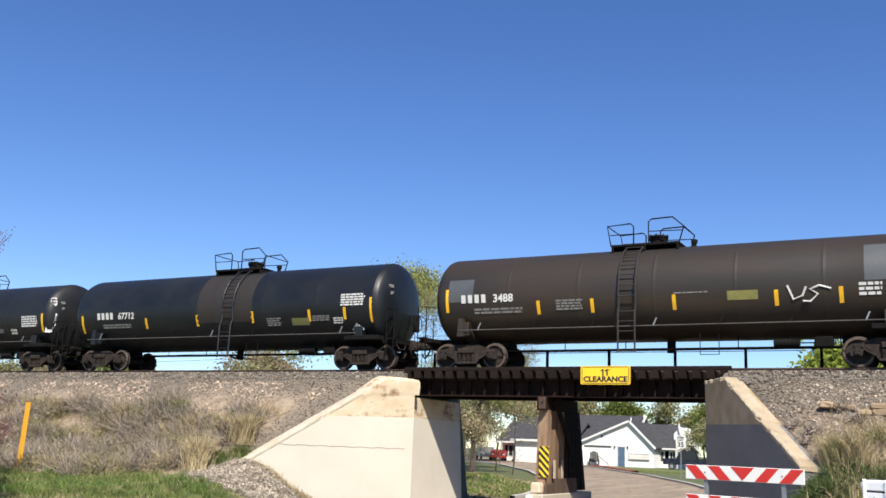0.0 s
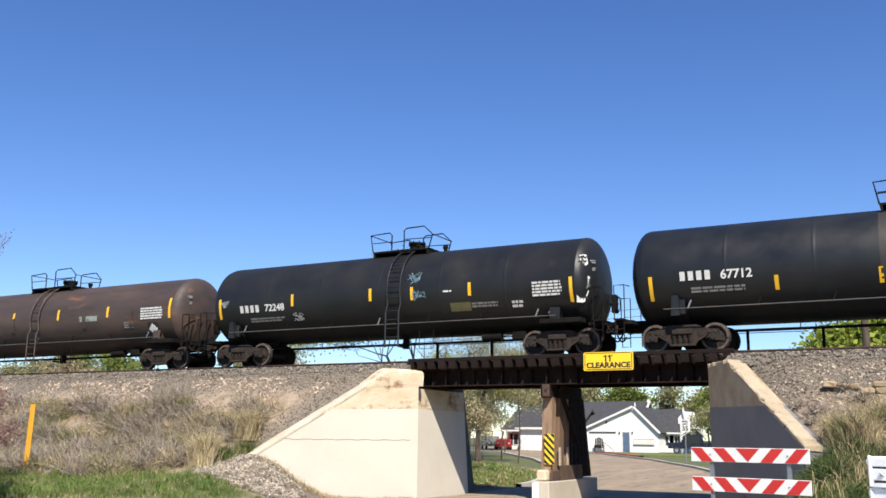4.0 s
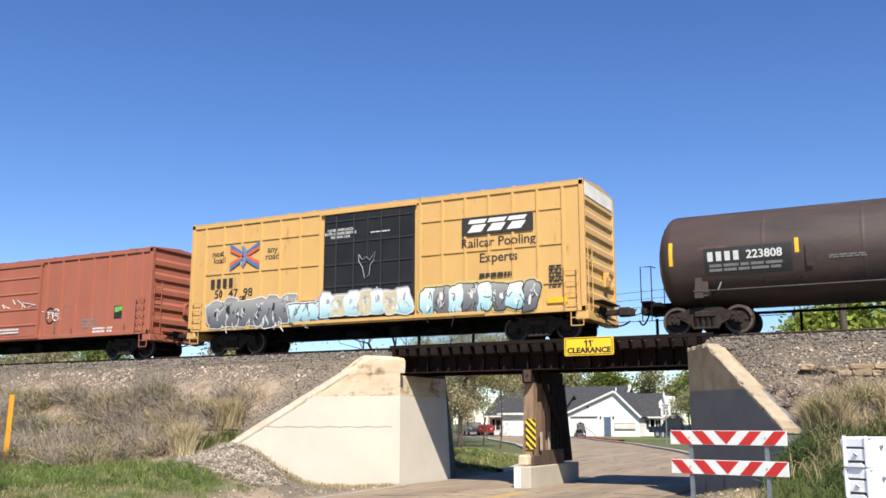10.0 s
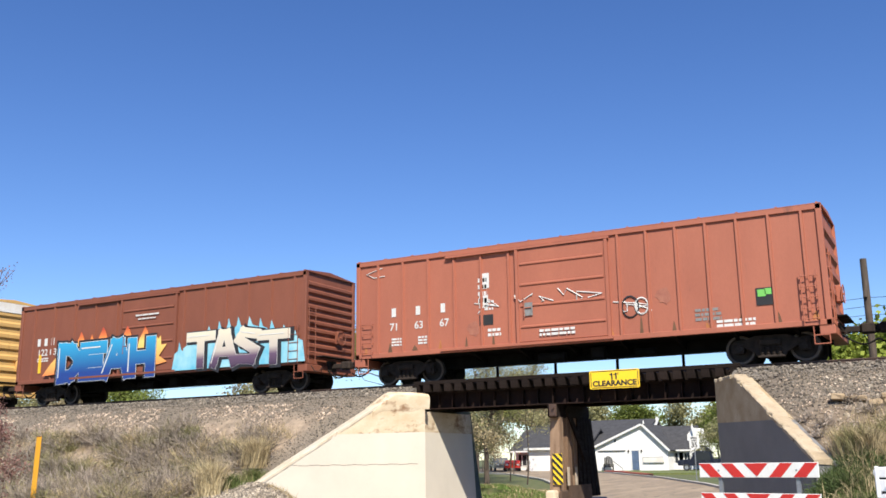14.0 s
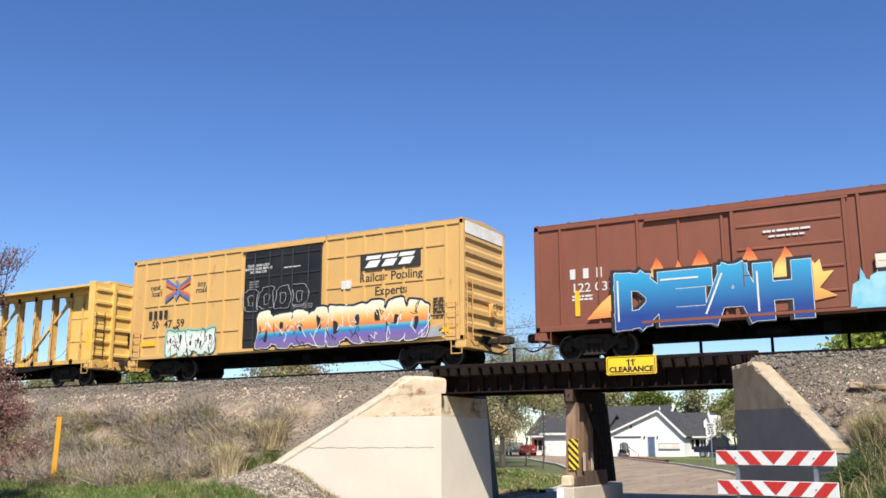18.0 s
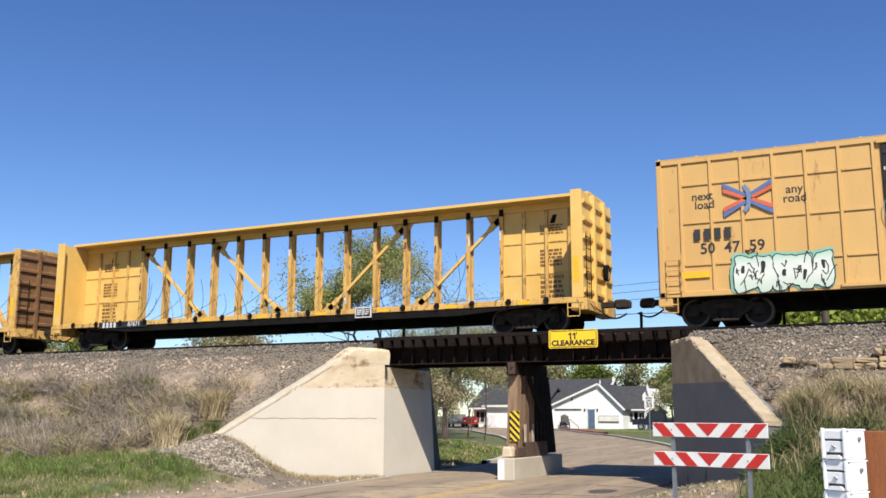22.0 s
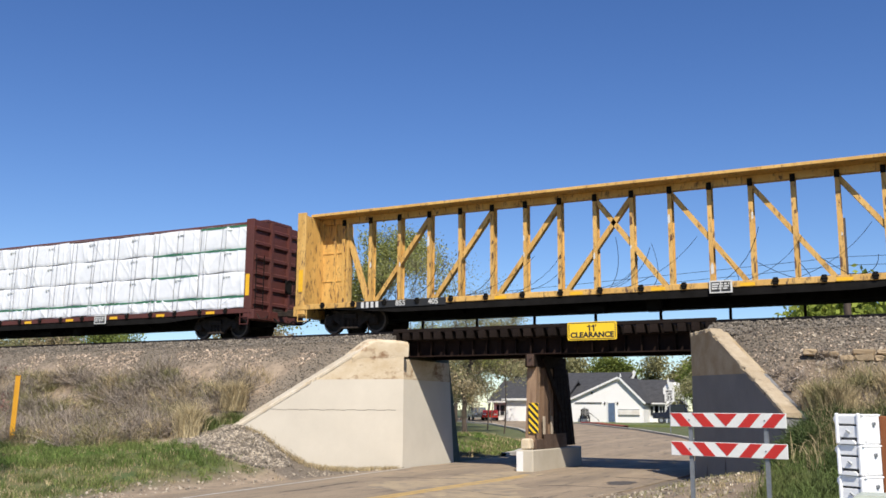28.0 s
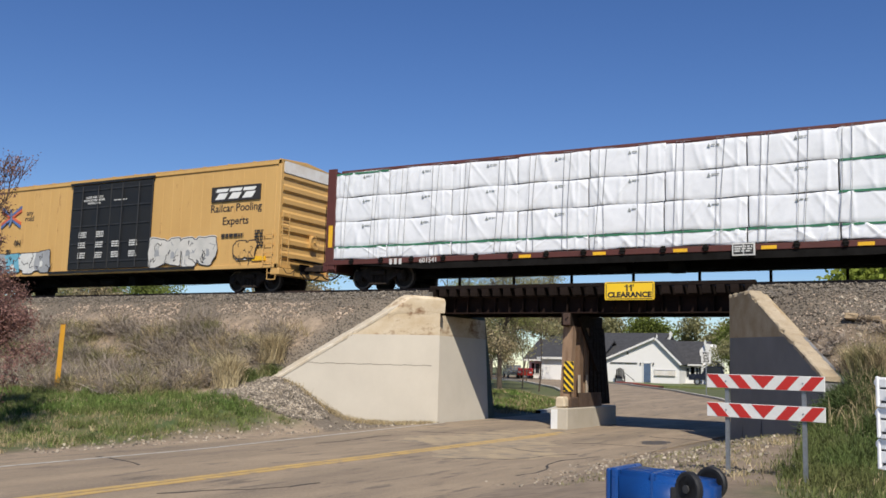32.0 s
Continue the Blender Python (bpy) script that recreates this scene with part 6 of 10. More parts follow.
def pool_box_car(x0, x1, label, smoothside=False):
    """High yellow box car with a double black plug door."""
    car, h = car_root("box_car", x0, x1, label, "box car")
    top, bottom, half = 4.95, 0.86, 1.60
    door = (-3.95, 3.95) if smoothside else (-1.75, 1.93)
    if smoothside:
        door = (-2.5, 2.46)
    n = 7
    left = [-h + 0.7 + (door[0] + h - 0.9) * i / (n - 1) for i in range(n)]
    right = [door[1] + 0.2 + (h - door[1] - 0.9) * i / (n - 1) for i in range(n)]
    posts = [] if smoothside else left + right
    box_body(car, h, top, bottom, half, BOX_YELLOW, posts, door, BOX_YELLOW, 7, post_d=0.05)
    y = -half
    if smoothside:
        g = Geo()
        for k in range(34):
            x = -h + 0.3 + (2 * h - 0.6) * k / 33
            if not door[0] < x < door[1]:
                part("side_corrugation", Geo().prism([(x - 0.07, y + 0.072), (x - 0.035, y + 0.045), (x + 0.035, y + 0.045), (x + 0.07, y + 0.072)], "z", bottom + 0.1, top - 0.15), BOX_YELLOW, car)
    else:
        for za in (top - 0.82, top - 1.96, top - 3.2):
            for a, b in ((-h + 0.7, door[0] - 0.2), (door[1] + 0.2, h - 0.7)):
                k = len(left) - 1
                for i in range(k):
                    p0 = a + (b - a) * i / k
                    p1 = a + (b - a) * (i + 1) / k
                    g = Geo()
                    g.box(p0 + 0.06, p1 - 0.06, y + 0.012, y + 0.075, za - 0.028, za + 0.028)
                    part("side_stiffener", g, BOX_YELLOW, car)
    # plug doors with rails, hinges and lock bars
    for a, b in ((door[0], (door[0] + door[1]) / 2 - 0.003), ((door[0] + door[1]) / 2 + 0.003, door[1])):
        g = Geo()
        g.box(a, b, y - 0.02, y + 0.06, bottom + 0.16, top - 0.22, b=0.02)
        d = part("plug_door", g, DOOR_BLACK, car, "black plug door")
        g = Geo()
        for k in range(5):
            z = bottom + 0.5 + k * 0.78
            g.box(a + 0.06, b - 0.06, y - 0.05, y - 0.02, z - 0.03, z + 0.03)
        for k in range(2):
            x = a + (b - a) * (0.3 + 0.4 * k)
            g.tube((x, y - 0.07, bottom + 0.2), (x, y - 0.07, top - 0.3), 0.022, 6)
        part("lock_bar", g, DOOR_RAIL, d, "worn door bars")
    rail_paint = BOX_YELLOW if not smoothside else DOOR_BLACK
    part("door_rail", Geo().box(door[0] - 1.2, door[1] + 2.6, y - 0.07, y - 0.01, bottom + 0.02, bottom + 0.12), rail_paint, car)
    part("door_rail", Geo().box(door[0] - 0.1, door[1] + 0.1, y - 0.06, y - 0.01, top - 0.2, top - 0.1), rail_paint, car)
    # lettering
    xm = h - 2.95 if not smoothside else h - 2.25
    g = Geo()
    g.box(xm - 1.25, xm + 1.25, y - 0.012, y + 0.07, top - 1.45, top - 0.85)
    panel = part("logo_panel", g, INK, car, "black owner's panel")
    g = Geo()
    for k in range(3):
        x = xm - 1.05 + k * 0.7
        g.prism([(x, top - 1.36), (x + 0.5, top - 1.36), (x + 0.68, top - 1.12), (x + 0.2, top - 1.12)], "y", y - 0.018, y - 0.012)
        g.prism([(x + 0.02, top - 1.07), (x + 0.62, top - 1.07), (x + 0.72, top - 0.94), (x + 0.1, top - 0.94)], "y", y - 0.0185, y - 0.012)
    part("logo_shape", g, WHITE, car, "white owner's mark shapes")
    side_words("lettering", "Railcar Pooling", 0.44, INK, car, xm, y, top - 1.72, posts, 0.006)
    side_words("lettering", "Experts", 0.44, INK, car, xm + 0.02, y, top - 2.24, posts, 0.006)
    bars("lettering", car, xm, y - 0.004, top - 2.85, 1.25, 0.22, 1, INK, seed=3)
    xl = -h + 2.6
    side_words("lettering", "next", 0.34, INK, car, xl - 1.28, y, top - 1.20, posts, 0.004)
    side_words("lettering", "load", 0.34, INK, car, xl - 1.22, y, top - 1.46, posts, 0.004)
    side_words("lettering", "any", 0.34, INK, car, xl + 1.26, y, top - 1.23, posts, 0.004)
    side_words("lettering", "road", 0.34, INK, car, xl + 1.26, y, top - 1.49, posts, 0.004)
    ez = top - 1.38
    for k, (m, o_) in enumerate(((paint("emblem_orange", 0.60, 0.13, 0.06), -1), (paint("emblem_blue", 0.09, 0.16, 0.36), 1))):
        for e in (-1, 1):
            for f_ in (-1, 1):
                x0, x1 = xl + e * 0.68, xl + e * 0.06
                z0, z1 = ez + f_ * (0.365 + 0.075 * o_), ez + f_ * (0.055 + 0.05 * o_)
                quad = [(x0, z0 - 0.068), (x0, z0 + 0.068), (x1, z1 + 0.05), (x1, z1 - 0.05)]
                part("emblem", Geo().prism(quad, "y", y - 0.006 - k * 0.003, y + 0.055), m, car, "emblem of crossing coloured bands")
    arc = [(xl - 0.09 + 0.13 * math.cos(t), ez + 0.34 * math.sin(t)) for t in (-1.4, -0.7, 0, 0.7, 1.4)]
    g = stroke_geo([arc], 0.12, y - 0.02, y - 0.013)
    part("emblem", g, paint("emblem_slate", 0.16, 0.22, 0.36), car)
    words("door_notice", "CLOSE AND LOCK\nBOTH DOORS BEFORE\nMOVING CAR", 0.13, STENCIL, car, upright(-1.05, y - 0.024, top - 0.92), bold=0.002)
    bars("small_print", car, 0.6, y - 0.024, top - 1.0, 0.8, 0.06, 1, STENCIL, seed=5)
    for x, z, w, hh, r, m in ((h - 0.95, top - 3.0, 0.45, 0.7, 6, INK), (-h + 2.6, top - 3.0, 0.3, 0.25, 2, INK)):
        bars("data_panel", car, x, y - 0.004, z, w, hh, r, m, seed=int(x * 10) % 17)
    g = Geo().box(h - 2.05, h - 1.55, y - 0.01, y + 0.07, bottom + 0.3, bottom + 0.68)
    part("data_plate", g, STENCIL, car)
    bars("data_panel", car, h - 1.8, y - 0.012, bottom + 0.5, 0.42, 0.3, 3, INK, seed=9)
    g = Geo().box(h - 1.25, h - 0.6, y - 0.008, y + 0.07, bottom + 0.25, bottom + 0.42)
    part("reflector", g, REFLECT, car)
    side_ladder(car, h - 0.45, y, bottom, bottom + 1.4, 4, BOX_YELLOW)
    side_ladder(car, -h + 0.45, y, bottom, bottom + 1.2, 4, BOX_YELLOW)
    # white-painted head of the leading end
    g = Geo().box(h - 0.08, h - 0.005, -half + 0.2, half - 0.2, top - 0.5, top + 0.02)
    part("end_panel", g, END_WHITE, car, "dirty white end panel")
    return car, h, xl, xm, top, bottom, y, posts


def build_box_cars():
    car, h, xl, xm, top, bot, y, posts = pool_box_car(-85.35, -69.5, "yellow box car, black plug doors, grey and pale-blue spray paint")
    glyph_blocks("owner_mark", car, 4, 0.32, INK, pose(-h + 1.05, y - 0.004, top - 2.49))
    side_words("car_number", "50  47  98", 0.44, INK, car, -h + 2.1, y, top - 2.76, posts, 0.008)
    grey = blend_paint("grey_faded_spray", bot, bot + 1.2, [(0.0, (0.07, 0.075, 0.085)), (0.45, (0.16, 0.165, 0.175)), (0.8, (0.30, 0.30, 0.29)), (1.0, (0.20, 0.19, 0.17))])
    icy = blend_paint("icy_blue_spray", bot, bot + 1.0, [(0.0, (0.10, 0.25, 0.32)), (0.4, (0.36, 0.56, 0.60)), (0.8, (0.60, 0.68, 0.68)), (1.0, (0.66, 0.66, 0.62))])
    bubble_piece(car, 6, -h + 1.0, bot + 0.02, 4.0, 1.1, y - 0.012, (grey,), P_BLACK, P_WHITE, None, seed=3)
    bubble_piece(car, 3, -h + 4.75, bot + 0.05, 1.7, 0.75, y - 0.04, (icy,), P_GREY, P_BLACK, P_WHITE, 0.06, 4)
    bubble_piece(car, 7, -1.75, bot + 0.2, 3.6, 0.8, y - 0.085, (icy, paint("cream_spray_paint", 0.55, 0.48, 0.32)), P_GREY, P_WHITE, P_GREY, 0.07, 5)
    bubble_piece(car, 8, 2.2, bot + 0.06, 4.2, 0.95, y - 0.012, (icy, grey), P_WHITE, P_BLACK, paint("yellowish_spray", 0.60, 0.47, 0.17), 0.09, 7)

    horns = [(-0.25, 0, bot + 2.35), (-0.1, 0, bot + 2.15), (0.05, 0, bot + 2.25), (0.2, 0, bot + 2.12), (0.42, 0, bot + 2.38), (0.36, 0, bot + 2.1), (0.22, 0, bot + 1.95), (0.18, 0, bot + 1.6), (0.0, 0, bot + 1.5), (-0.1, 0, bot + 1.9), (-0.25, 0, bot + 2.1), (-0.25, 0, bot + 2.35)]
    part("chalk_outline", Geo().path(horns, 0.014, 4), P_GREY, car, "", pose(0, y - 0.062, 0))

    # red-oxide box car
    car, h = car_root("box_car", -102.9, -87.35, "faded red-oxide box car with a sliding door", "box car")
    top, bot, half = 4.30, 0.92, 1.60
    door = (-1.55, 1.5)
    posts = [-h + 0.9 + (door[0] + h - 1.2) * i / 5 for i in range(6)] + [door[1] + 0.35 + (h - door[1] - 0.9) * i / 6 for i in range(7)]
    box_body(car, h, top, bot, half, OXIDE_RED, posts, door, OXIDE_RED, 5, 0.10, 0.06)
    y = -half
    sliding_door(car, door, y, top, bot, OXIDE_RED)
    glyph_blocks("owner_mark", car, 3, 0.30, STENCIL, pose(-h + 1.45, y + 0.05, bot + 1.34), gap=2.6)
    for k, body in enumerate(("71", "63", "67")):
        words("car_number", body, 0.36, STENCIL, car, upright(-h + 1.55 + 0.98 * k, y + 0.05, bot + 0.98), bold=0.004)
    for k, (x, z, w, hh, r, m) in enumerate(((-h + 1.7, bot + 0.45, 0.5, 0.3, 3, STENCIL), (-h + 2.7, bot + 0.45, 0.4, 0.3, 3, STENCIL), (-h + 5.2, bot + 1.4, 0.35, 0.35, 3, STENCIL), (h - 3.3, bot + 0.5, 0.8, 0.4, 3, DIM_STENCIL), (h - 2.5, bot + 0.2, 1.2, 0.25, 2, STENCIL), (-2.8, bot + 1.9, 0.35, 0.9, 4, STENCIL), (-0.2, bot + 0.35, 1.2, 0.25, 2, STENCIL), (-2.4, bot + 0.5, 0.5, 0.3, 2, STENCIL))):
        bars("data_panel", car, x, y + (0.05 if x < door[0] or x > door[1] else -0.05), z, w, hh, r, m, seed=40 + k)
    g = Geo().box(h - 1.95, h - 1.45, y + 0.04, y + 0.065, bot + 0.65, bot + 1.15)
    part("data_plate", g, BLACK, car)
    g = Geo().box(h - 1.9, h - 1.68, y + 0.03, y + 0.066, bot + 0.9, bot + 1.1).box(h - 1.7, h - 1.52, y + 0.03, y + 0.066, bot + 0.95, bot + 1.12)
    part("inspection_sticker", g, P_GREEN, car, "green inspection sticker")
    for k in range(9):
        rr = random.Random(60 + k)
        pts = [(rr.uniform(-0.5, 0.5), 0, rr.uniform(-0.25, 0.25)) for _ in range(5)]
        x, z = [(-1.4, 1.5), (-0.6, 1.45), (0.2, 1.5), (0.9, 1.45), (2.1, 0.9), (2.4, 1.0), (2.3, 0.85), (-2.7, 1.4), (-h + 0.8, 2.9)][k]
        part("chalk_scrawl", Geo().path(pts, 0.018, 4), STENCIL, car, "", pose(x, y - 0.03 if door[0] < x < door[1] else y + 0.045, bot + z))
    # a chalked ring, pale overspray, white stickers and rust runs along the sill
    for cx, cz, rr_ in ((2.15, 0.95, 0.26), (2.5, 0.95, 0.2)):
        ring = [(cx + rr_ * math.cos(a * 0.4488), 0, cz + rr_ * 1.25 * math.sin(a * 0.4488)) for a in range(15)]
        part("chalk_scrawl", Geo().path(ring, 0.028, 4), P_BLACK if cx < 2.3 else STENCIL, car, "", pose(0, y + 0.045, bot))
    for x, z, w, hh in ((-2.72, 2.0, 0.3, 0.5), (-2.78, 1.35, 0.32, 0.42), (-1.15, 0.95, 0.28, 0.42)):
        part("sticker", Geo().box(x - w / 2, x + w / 2, -0.004, 0.004, z, z + hh), DIM_STENCIL if z < 1.2 else STENCIL, car, "", pose(0, y + 0.05 if x < -1.5 else y - 0.048, bot))
    part("sticker", Geo().box(-2.95, -2.45, -0.004, 0.004, 0.78, 1.12), BLACK, car, "", pose(0, y + 0.05, bot))
    for k in range(16):
        rr = random.Random(400 + k)
        x = -h + 0.4 + k * (2 * h - 0.8) / 15
        w, t = rr.uniform(0.04, 0.14), rr.uniform(0.15, 0.6)
        run = [(x - w, 0.13), (x + w, 0.13), (x + w * 0.5, 0.13 + t * 0.6), (x, 0.13 + t), (x - w * 0.6, 0.13 + t * 0.5)]
        part("rust_run", Geo().prism(run, "y", -0.003, 0.003), RUST_PATCH if k % 3 else SCUFF_ORANGE, car, "", pose(0, y + 0.054, bot))
    for a, b in ((h - 3.3, 0.5), (h - 4.6, 1.2), (-h + 4.6, 0.7), (-h + 7.0, 1.6)):
        rust_streak(car, a, y + 0.053, bot + b, 0.5, OXIDE_RED)
    side_ladder(car, h - 0.5, y, bot, bot + 1.5, 5, OXIDE_RED)
    side_ladder(car, -h + 0.5, y, bot, bot + 1.3, 4, OXIDE_RED)

    # brown box car with two large painted pieces
    car, h = car_root("box_car", -120.8, -105.1, "dark red-brown box car with blue and white painted pieces", "box car")
    box_body(car, h, top, bot, half, BOX_BROWN, [-h + 0.9 + (door[0] + h - 1.2) * i / 4 for i in range(5)] + [door[1] + 0.35 + (h - door[1] - 0.9) * i / 5 for i in range(6)], door, BOX_BROWN, 10, 0.10, 0.06)
    sliding_door(car, door, y, top, bot, BOX_BROWN)
    glyph_blocks("owner_mark", car, 3, 0.32, STENCIL, pose(-h + 1.2, y + 0.045, bot + 1.57), gap=0.75)
    words("car_number", "122 033", 0.40, STENCIL, car, upright(-h + 1.95, y + 0.045, bot + 1.27), bold=0.003, squeeze=1.1)
    for k, (x, z, w, hh, r) in enumerate(((-h + 1.6, bot + 0.95, 0.7, 0.2, 2), (0.0, bot + 2.4, 1.4, 0.1, 1), (0.0, bot + 2.25, 1.1, 0.08, 1))):
        bars("data_panel", car, x, y - 0.05 if door[0] < x < door[1] else y + 0.05, z, w, hh, r, STENCIL, seed=70 + k)
    part("reflector", Geo().box(-h + 1.35, -h + 1.5, y + 0.03, y + 0.065, bot + 0.4, bot + 1.2), REFLECT, car)
    fire = blend_paint("flame_spray", bot, bot + 2.0, [(0.0, (0.70, 0.10, 0.04)), (0.35, (0.78, 0.40, 0.10)), (0.68, (0.80, 0.55, 0.16)), (0.85, (0.72, 0.20, 0.05)), (1.0, (0.45, 0.06, 0.03))])
    for x, w, t in ((-h + 4.0, 0.8, 2.0), (-h + 5.3, 0.95, 2.1), (-h + 6.7, 0.9, 2.05), (-h + 7.7, 0.8, 1.95), (-h + 4.65, 0.6, 1.85), (-h + 8.35, 0.7, 1.55)):
        tongue = [(x - w / 2, bot + 0.9), (x + w / 2, bot + 0.9), (x + w * 0.36, bot + 1.5), (x + w * 0.18, bot + t - 0.18), (x + 0.02, bot + t), (x - w * 0.12, bot + t - 0.25), (x - w * 0.34, bot + 1.45)]
        part("spray_flame", Geo().prism(tongue, "y", y - 0.055, y - 0.05), fire, car, "sprayed flame")
    tongue = [(-h + 1.75, bot + 0.25), (-h + 2.9, bot + 0.3), (-h + 2.9, bot + 0.95), (-h + 2.6, bot + 1.02), (-h + 2.25, bot + 0.75)]
    part("spray_flame", Geo().prism(tongue, "y", y - 0.055, y - 0.05), fire, car, "sprayed flame")
    tongue = [(-h + 8.1, bot + 0.3), (-h + 9.0, bot + 0.45), (-h + 8.55, bot + 0.7), (-h + 8.95, bot + 1.15), (-h + 8.1, bot + 1.1)]
    part("spray_flame", Geo().prism(tongue, "y", y - 0.0545, y - 0.05), fire, car, "sprayed flame")
    painted_piece(car, "DEAH", -h + 2.75, bot + 0.16, 5.55, 1.24, y - 0.057, (fade("blue_faded_spray", 1.2, 2.5, (0.012, 0.045, 0.22), (0.03, 0.32, 0.55)),), P_WHITE, P_BLACK, 0.42, 9, 0.0, 1.07, 1.3, (-0.05, 0.03))
    sky_spray = paint("sky_blue_spray", 0.10, 0.40, 0.55, (0.30, 0.55, 0.62))
    rc = random.Random(31)
    x = h - 6.3
    while x < h - 0.6:
        w = rc.uniform(0.55, 0.8)
        k = math.sin(math.pi * (x - h + 6.5) / 6.2)
        t = 0.85 + 0.85 * k
        spike = [(x - 0.12, bot + 0.05), (x + w + 0.12, bot + 0.05), (x + w, bot + t - 0.2), (x + w * 0.62, bot + t - 0.1), (x + w * 0.4, bot + t + 0.22), (x + w * 0.3, bot + t - 0.12), (x, bot + t - 0.22)]
        part("spray_halo", Geo().prism(spike, "y", y - 0.0555 - 0.0006 * ((x * 10) % 3), y - 0.05), sky_spray, car, "sky-blue sprayed spikes")
        x += w * 0.8
    painted_piece(car, "TAST", h - 5.5, bot + 0.2, 4.7, 1.08, y - 0.062, (blend_paint("cream_over_plum_spray", bot, bot + 1.4, [(0.0, (0.05, 0.03, 0.06)), (0.3, (0.12, 0.07, 0.12)), (0.5, (0.50, 0.44, 0.38)), (1.0, (0.66, 0.60, 0.46))]),), P_WHITE, P_BLACK, 0.34, 11, 0.0, 1.06, 1.45, (0.1, -0.03))
    side_ladder(car, h - 0.5, y, bot, bot + 1.5, 5, BOX_BROWN)

    car, h, xl, xm, top, bot, y, posts = pool_box_car(-139.15, -123.4, "yellow box car, black plug doors, orange and purple spray letters")
    glyph_blocks("owner_mark", car, 4, 0.32, INK, pose(-h + 1.05, y - 0.004, top - 2.49))
    side_words("car_number", "50  47  59", 0.44, INK, car, -h + 2.1, y, top - 2.76, posts, 0.008)
    sunset = blend_paint("sunset_spray", bot, bot + 1.4, [(0.0, (0.16, 0.14, 0.22)), (0.25, (0.17, 0.10, 0.33)), (0.38, (0.03, 0.17, 0.40)), (0.45, (0.05, 0.36, 0.46)), (0.52, (0.62, 0.18, 0.04)), (0.72, (0.76, 0.40, 0.12)), (0.95, (0.78, 0.70, 0.50))])
    bubble_piece(car, 9, -1.0, bot + 0.02, 7.5, 1.36, y - 0.085, (sunset,), P_BLACK, P_WHITE, P_BLACK, 0.09, 15, edge=0.028)
    pale = blend_paint("pale_green_spray", bot, bot + 1.0, [(0.0, (0.45, 0.56, 0.46)), (0.5, (0.66, 0.68, 0.62)), (0.8, (0.62, 0.66, 0.60)), (1.0, (0.40, 0.58, 0.46))])
    bubble_piece(car, 5, -h + 2.15, bot + 0.02, 2.6, 1.0, y - 0.012, (pale,), P_BLACK, P_BLACK, P_TEAL_PALE, 0.08, 13, edge=0.03)
    tail = [(6.45, bot + 0.1), (7.2, bot + 0.12), (6.95, bot + 0.3), (7.15, bot + 0.5), (6.6, bot + 0.42), (6.4, bot + 0.6)]
    part("spray_tail", Geo().prism(tail, "y", y - 0.095, y - 0.08), P_GREY, car)
    for k in range(4):
        ring = bubble(-1.35 + 0.78 * k, bot + 1.95 + 0.05 * (k % 2), 0.72, 0.85, 500 + k)
        part("chalk_outline", Geo().path([(p, 0, q) for p, q in ring + ring[:1]], 0.013, 4), P_GREY, car, "", pose(0, y - 0.062, 0))
        ring = bubble(-1.35 + 0.78 * k, bot + 1.95, 0.26, 0.4, 520 + k)
        part("chalk_outline", Geo().path([(p, 0, q) for p, q in ring + ring[:1]], 0.011, 4), P_GREY, car, "", pose(0, y - 0.062, 0))
    bars("small_print", car, 1.2, y - 0.056, bot + 1.55, 1.0, 0.2, 3, DIM_STENCIL, seed=8)
    bars("small_print", car, -1.2, y - 0.056, bot + 2.55, 0.5, 0.3, 3, DIM_STENCIL, seed=9)
    part("sticker", Geo().box(2.85, 3.25, y - 0.01, y + 0.06, bot + 2.05, bot + 2.35), STENCIL, car)
    part("hazard_mark", Geo().box(-h + 0.65, -h + 1.45, y - 0.008, y + 0.06, bot + 0.5, bot + 0.68), REFLECT, car)

    car, h, xl, xm, top, bot, y, posts = pool_box_car(-234.35, -215.85, "yellow corrugated box car, black plug doors, silver spray paint", smoothside=True)
    words("car_number", "0N", 0.36, INK, car, upright(-h + 3.2, y - 0.004, bot + 1.5), bold=0.003)
    silver = paint("silver_spray", 0.47, 0.46, 0.43, (0.60, 0.58, 0.54))
    bubble_piece(car, 4, 2.5, bot + 0.1, 3.6, 1.2, y - 0.012, (silver,), P_GREY, P_BLACK, P_WHITE, 0.05, 19)
    bubble_piece(car, 2, h - 2.1, bot + 0.35, 1.0, 0.65, y - 0.012, (BOX_YELLOW,), BOX_YELLOW, P_BLACK, None, 0.05, 20, False, 0.05)
    bubble_piece(car, 4, -h + 1.6, bot + 0.1, 4.0, 0.95, y - 0.012, (P_GREY, P_CYAN, P_WHITE), P_WHITE, P_BLACK, None, 0.05, 21)
    for k in range(10):
        bars("small_print", car, -1.6 + (k % 4) * 1.05, y - 0.056, bot + 0.75 + (k // 4) * 0.45, 0.5, 0.28, 3, STENCIL, seed=110 + k)


def rust_streak(car, x, y, z, w, base):
    g = Geo()
    rnd = random.Random(int(x * 100))
    ring = [(w * 0.5 * math.cos(a * 0.5236) * rnd.uniform(0.6, 1.1), w * 0.6 * math.sin(a * 0.5236) * rnd.uniform(0.6, 1.1)) for a in range(12)]
    g.prism(ring, "y", -0.002, 0.004)
    part("paint_scuff", g, SCUFF, car, "", pose(x, y, z))


SCUFF_ORANGE = mat("orange_rust_run", (0.42, 0.17, 0.05), 0.8, second=(0.30, 0.11, 0.04), scale=6, grain=0.15, bump=0.1)
SCUFF = mat("scuffed_red_paint", (0.24, 0.075, 0.05), 0.75, second=(0.34, 0.14, 0.09), scale=5, grain=0.2, bump=0.2)


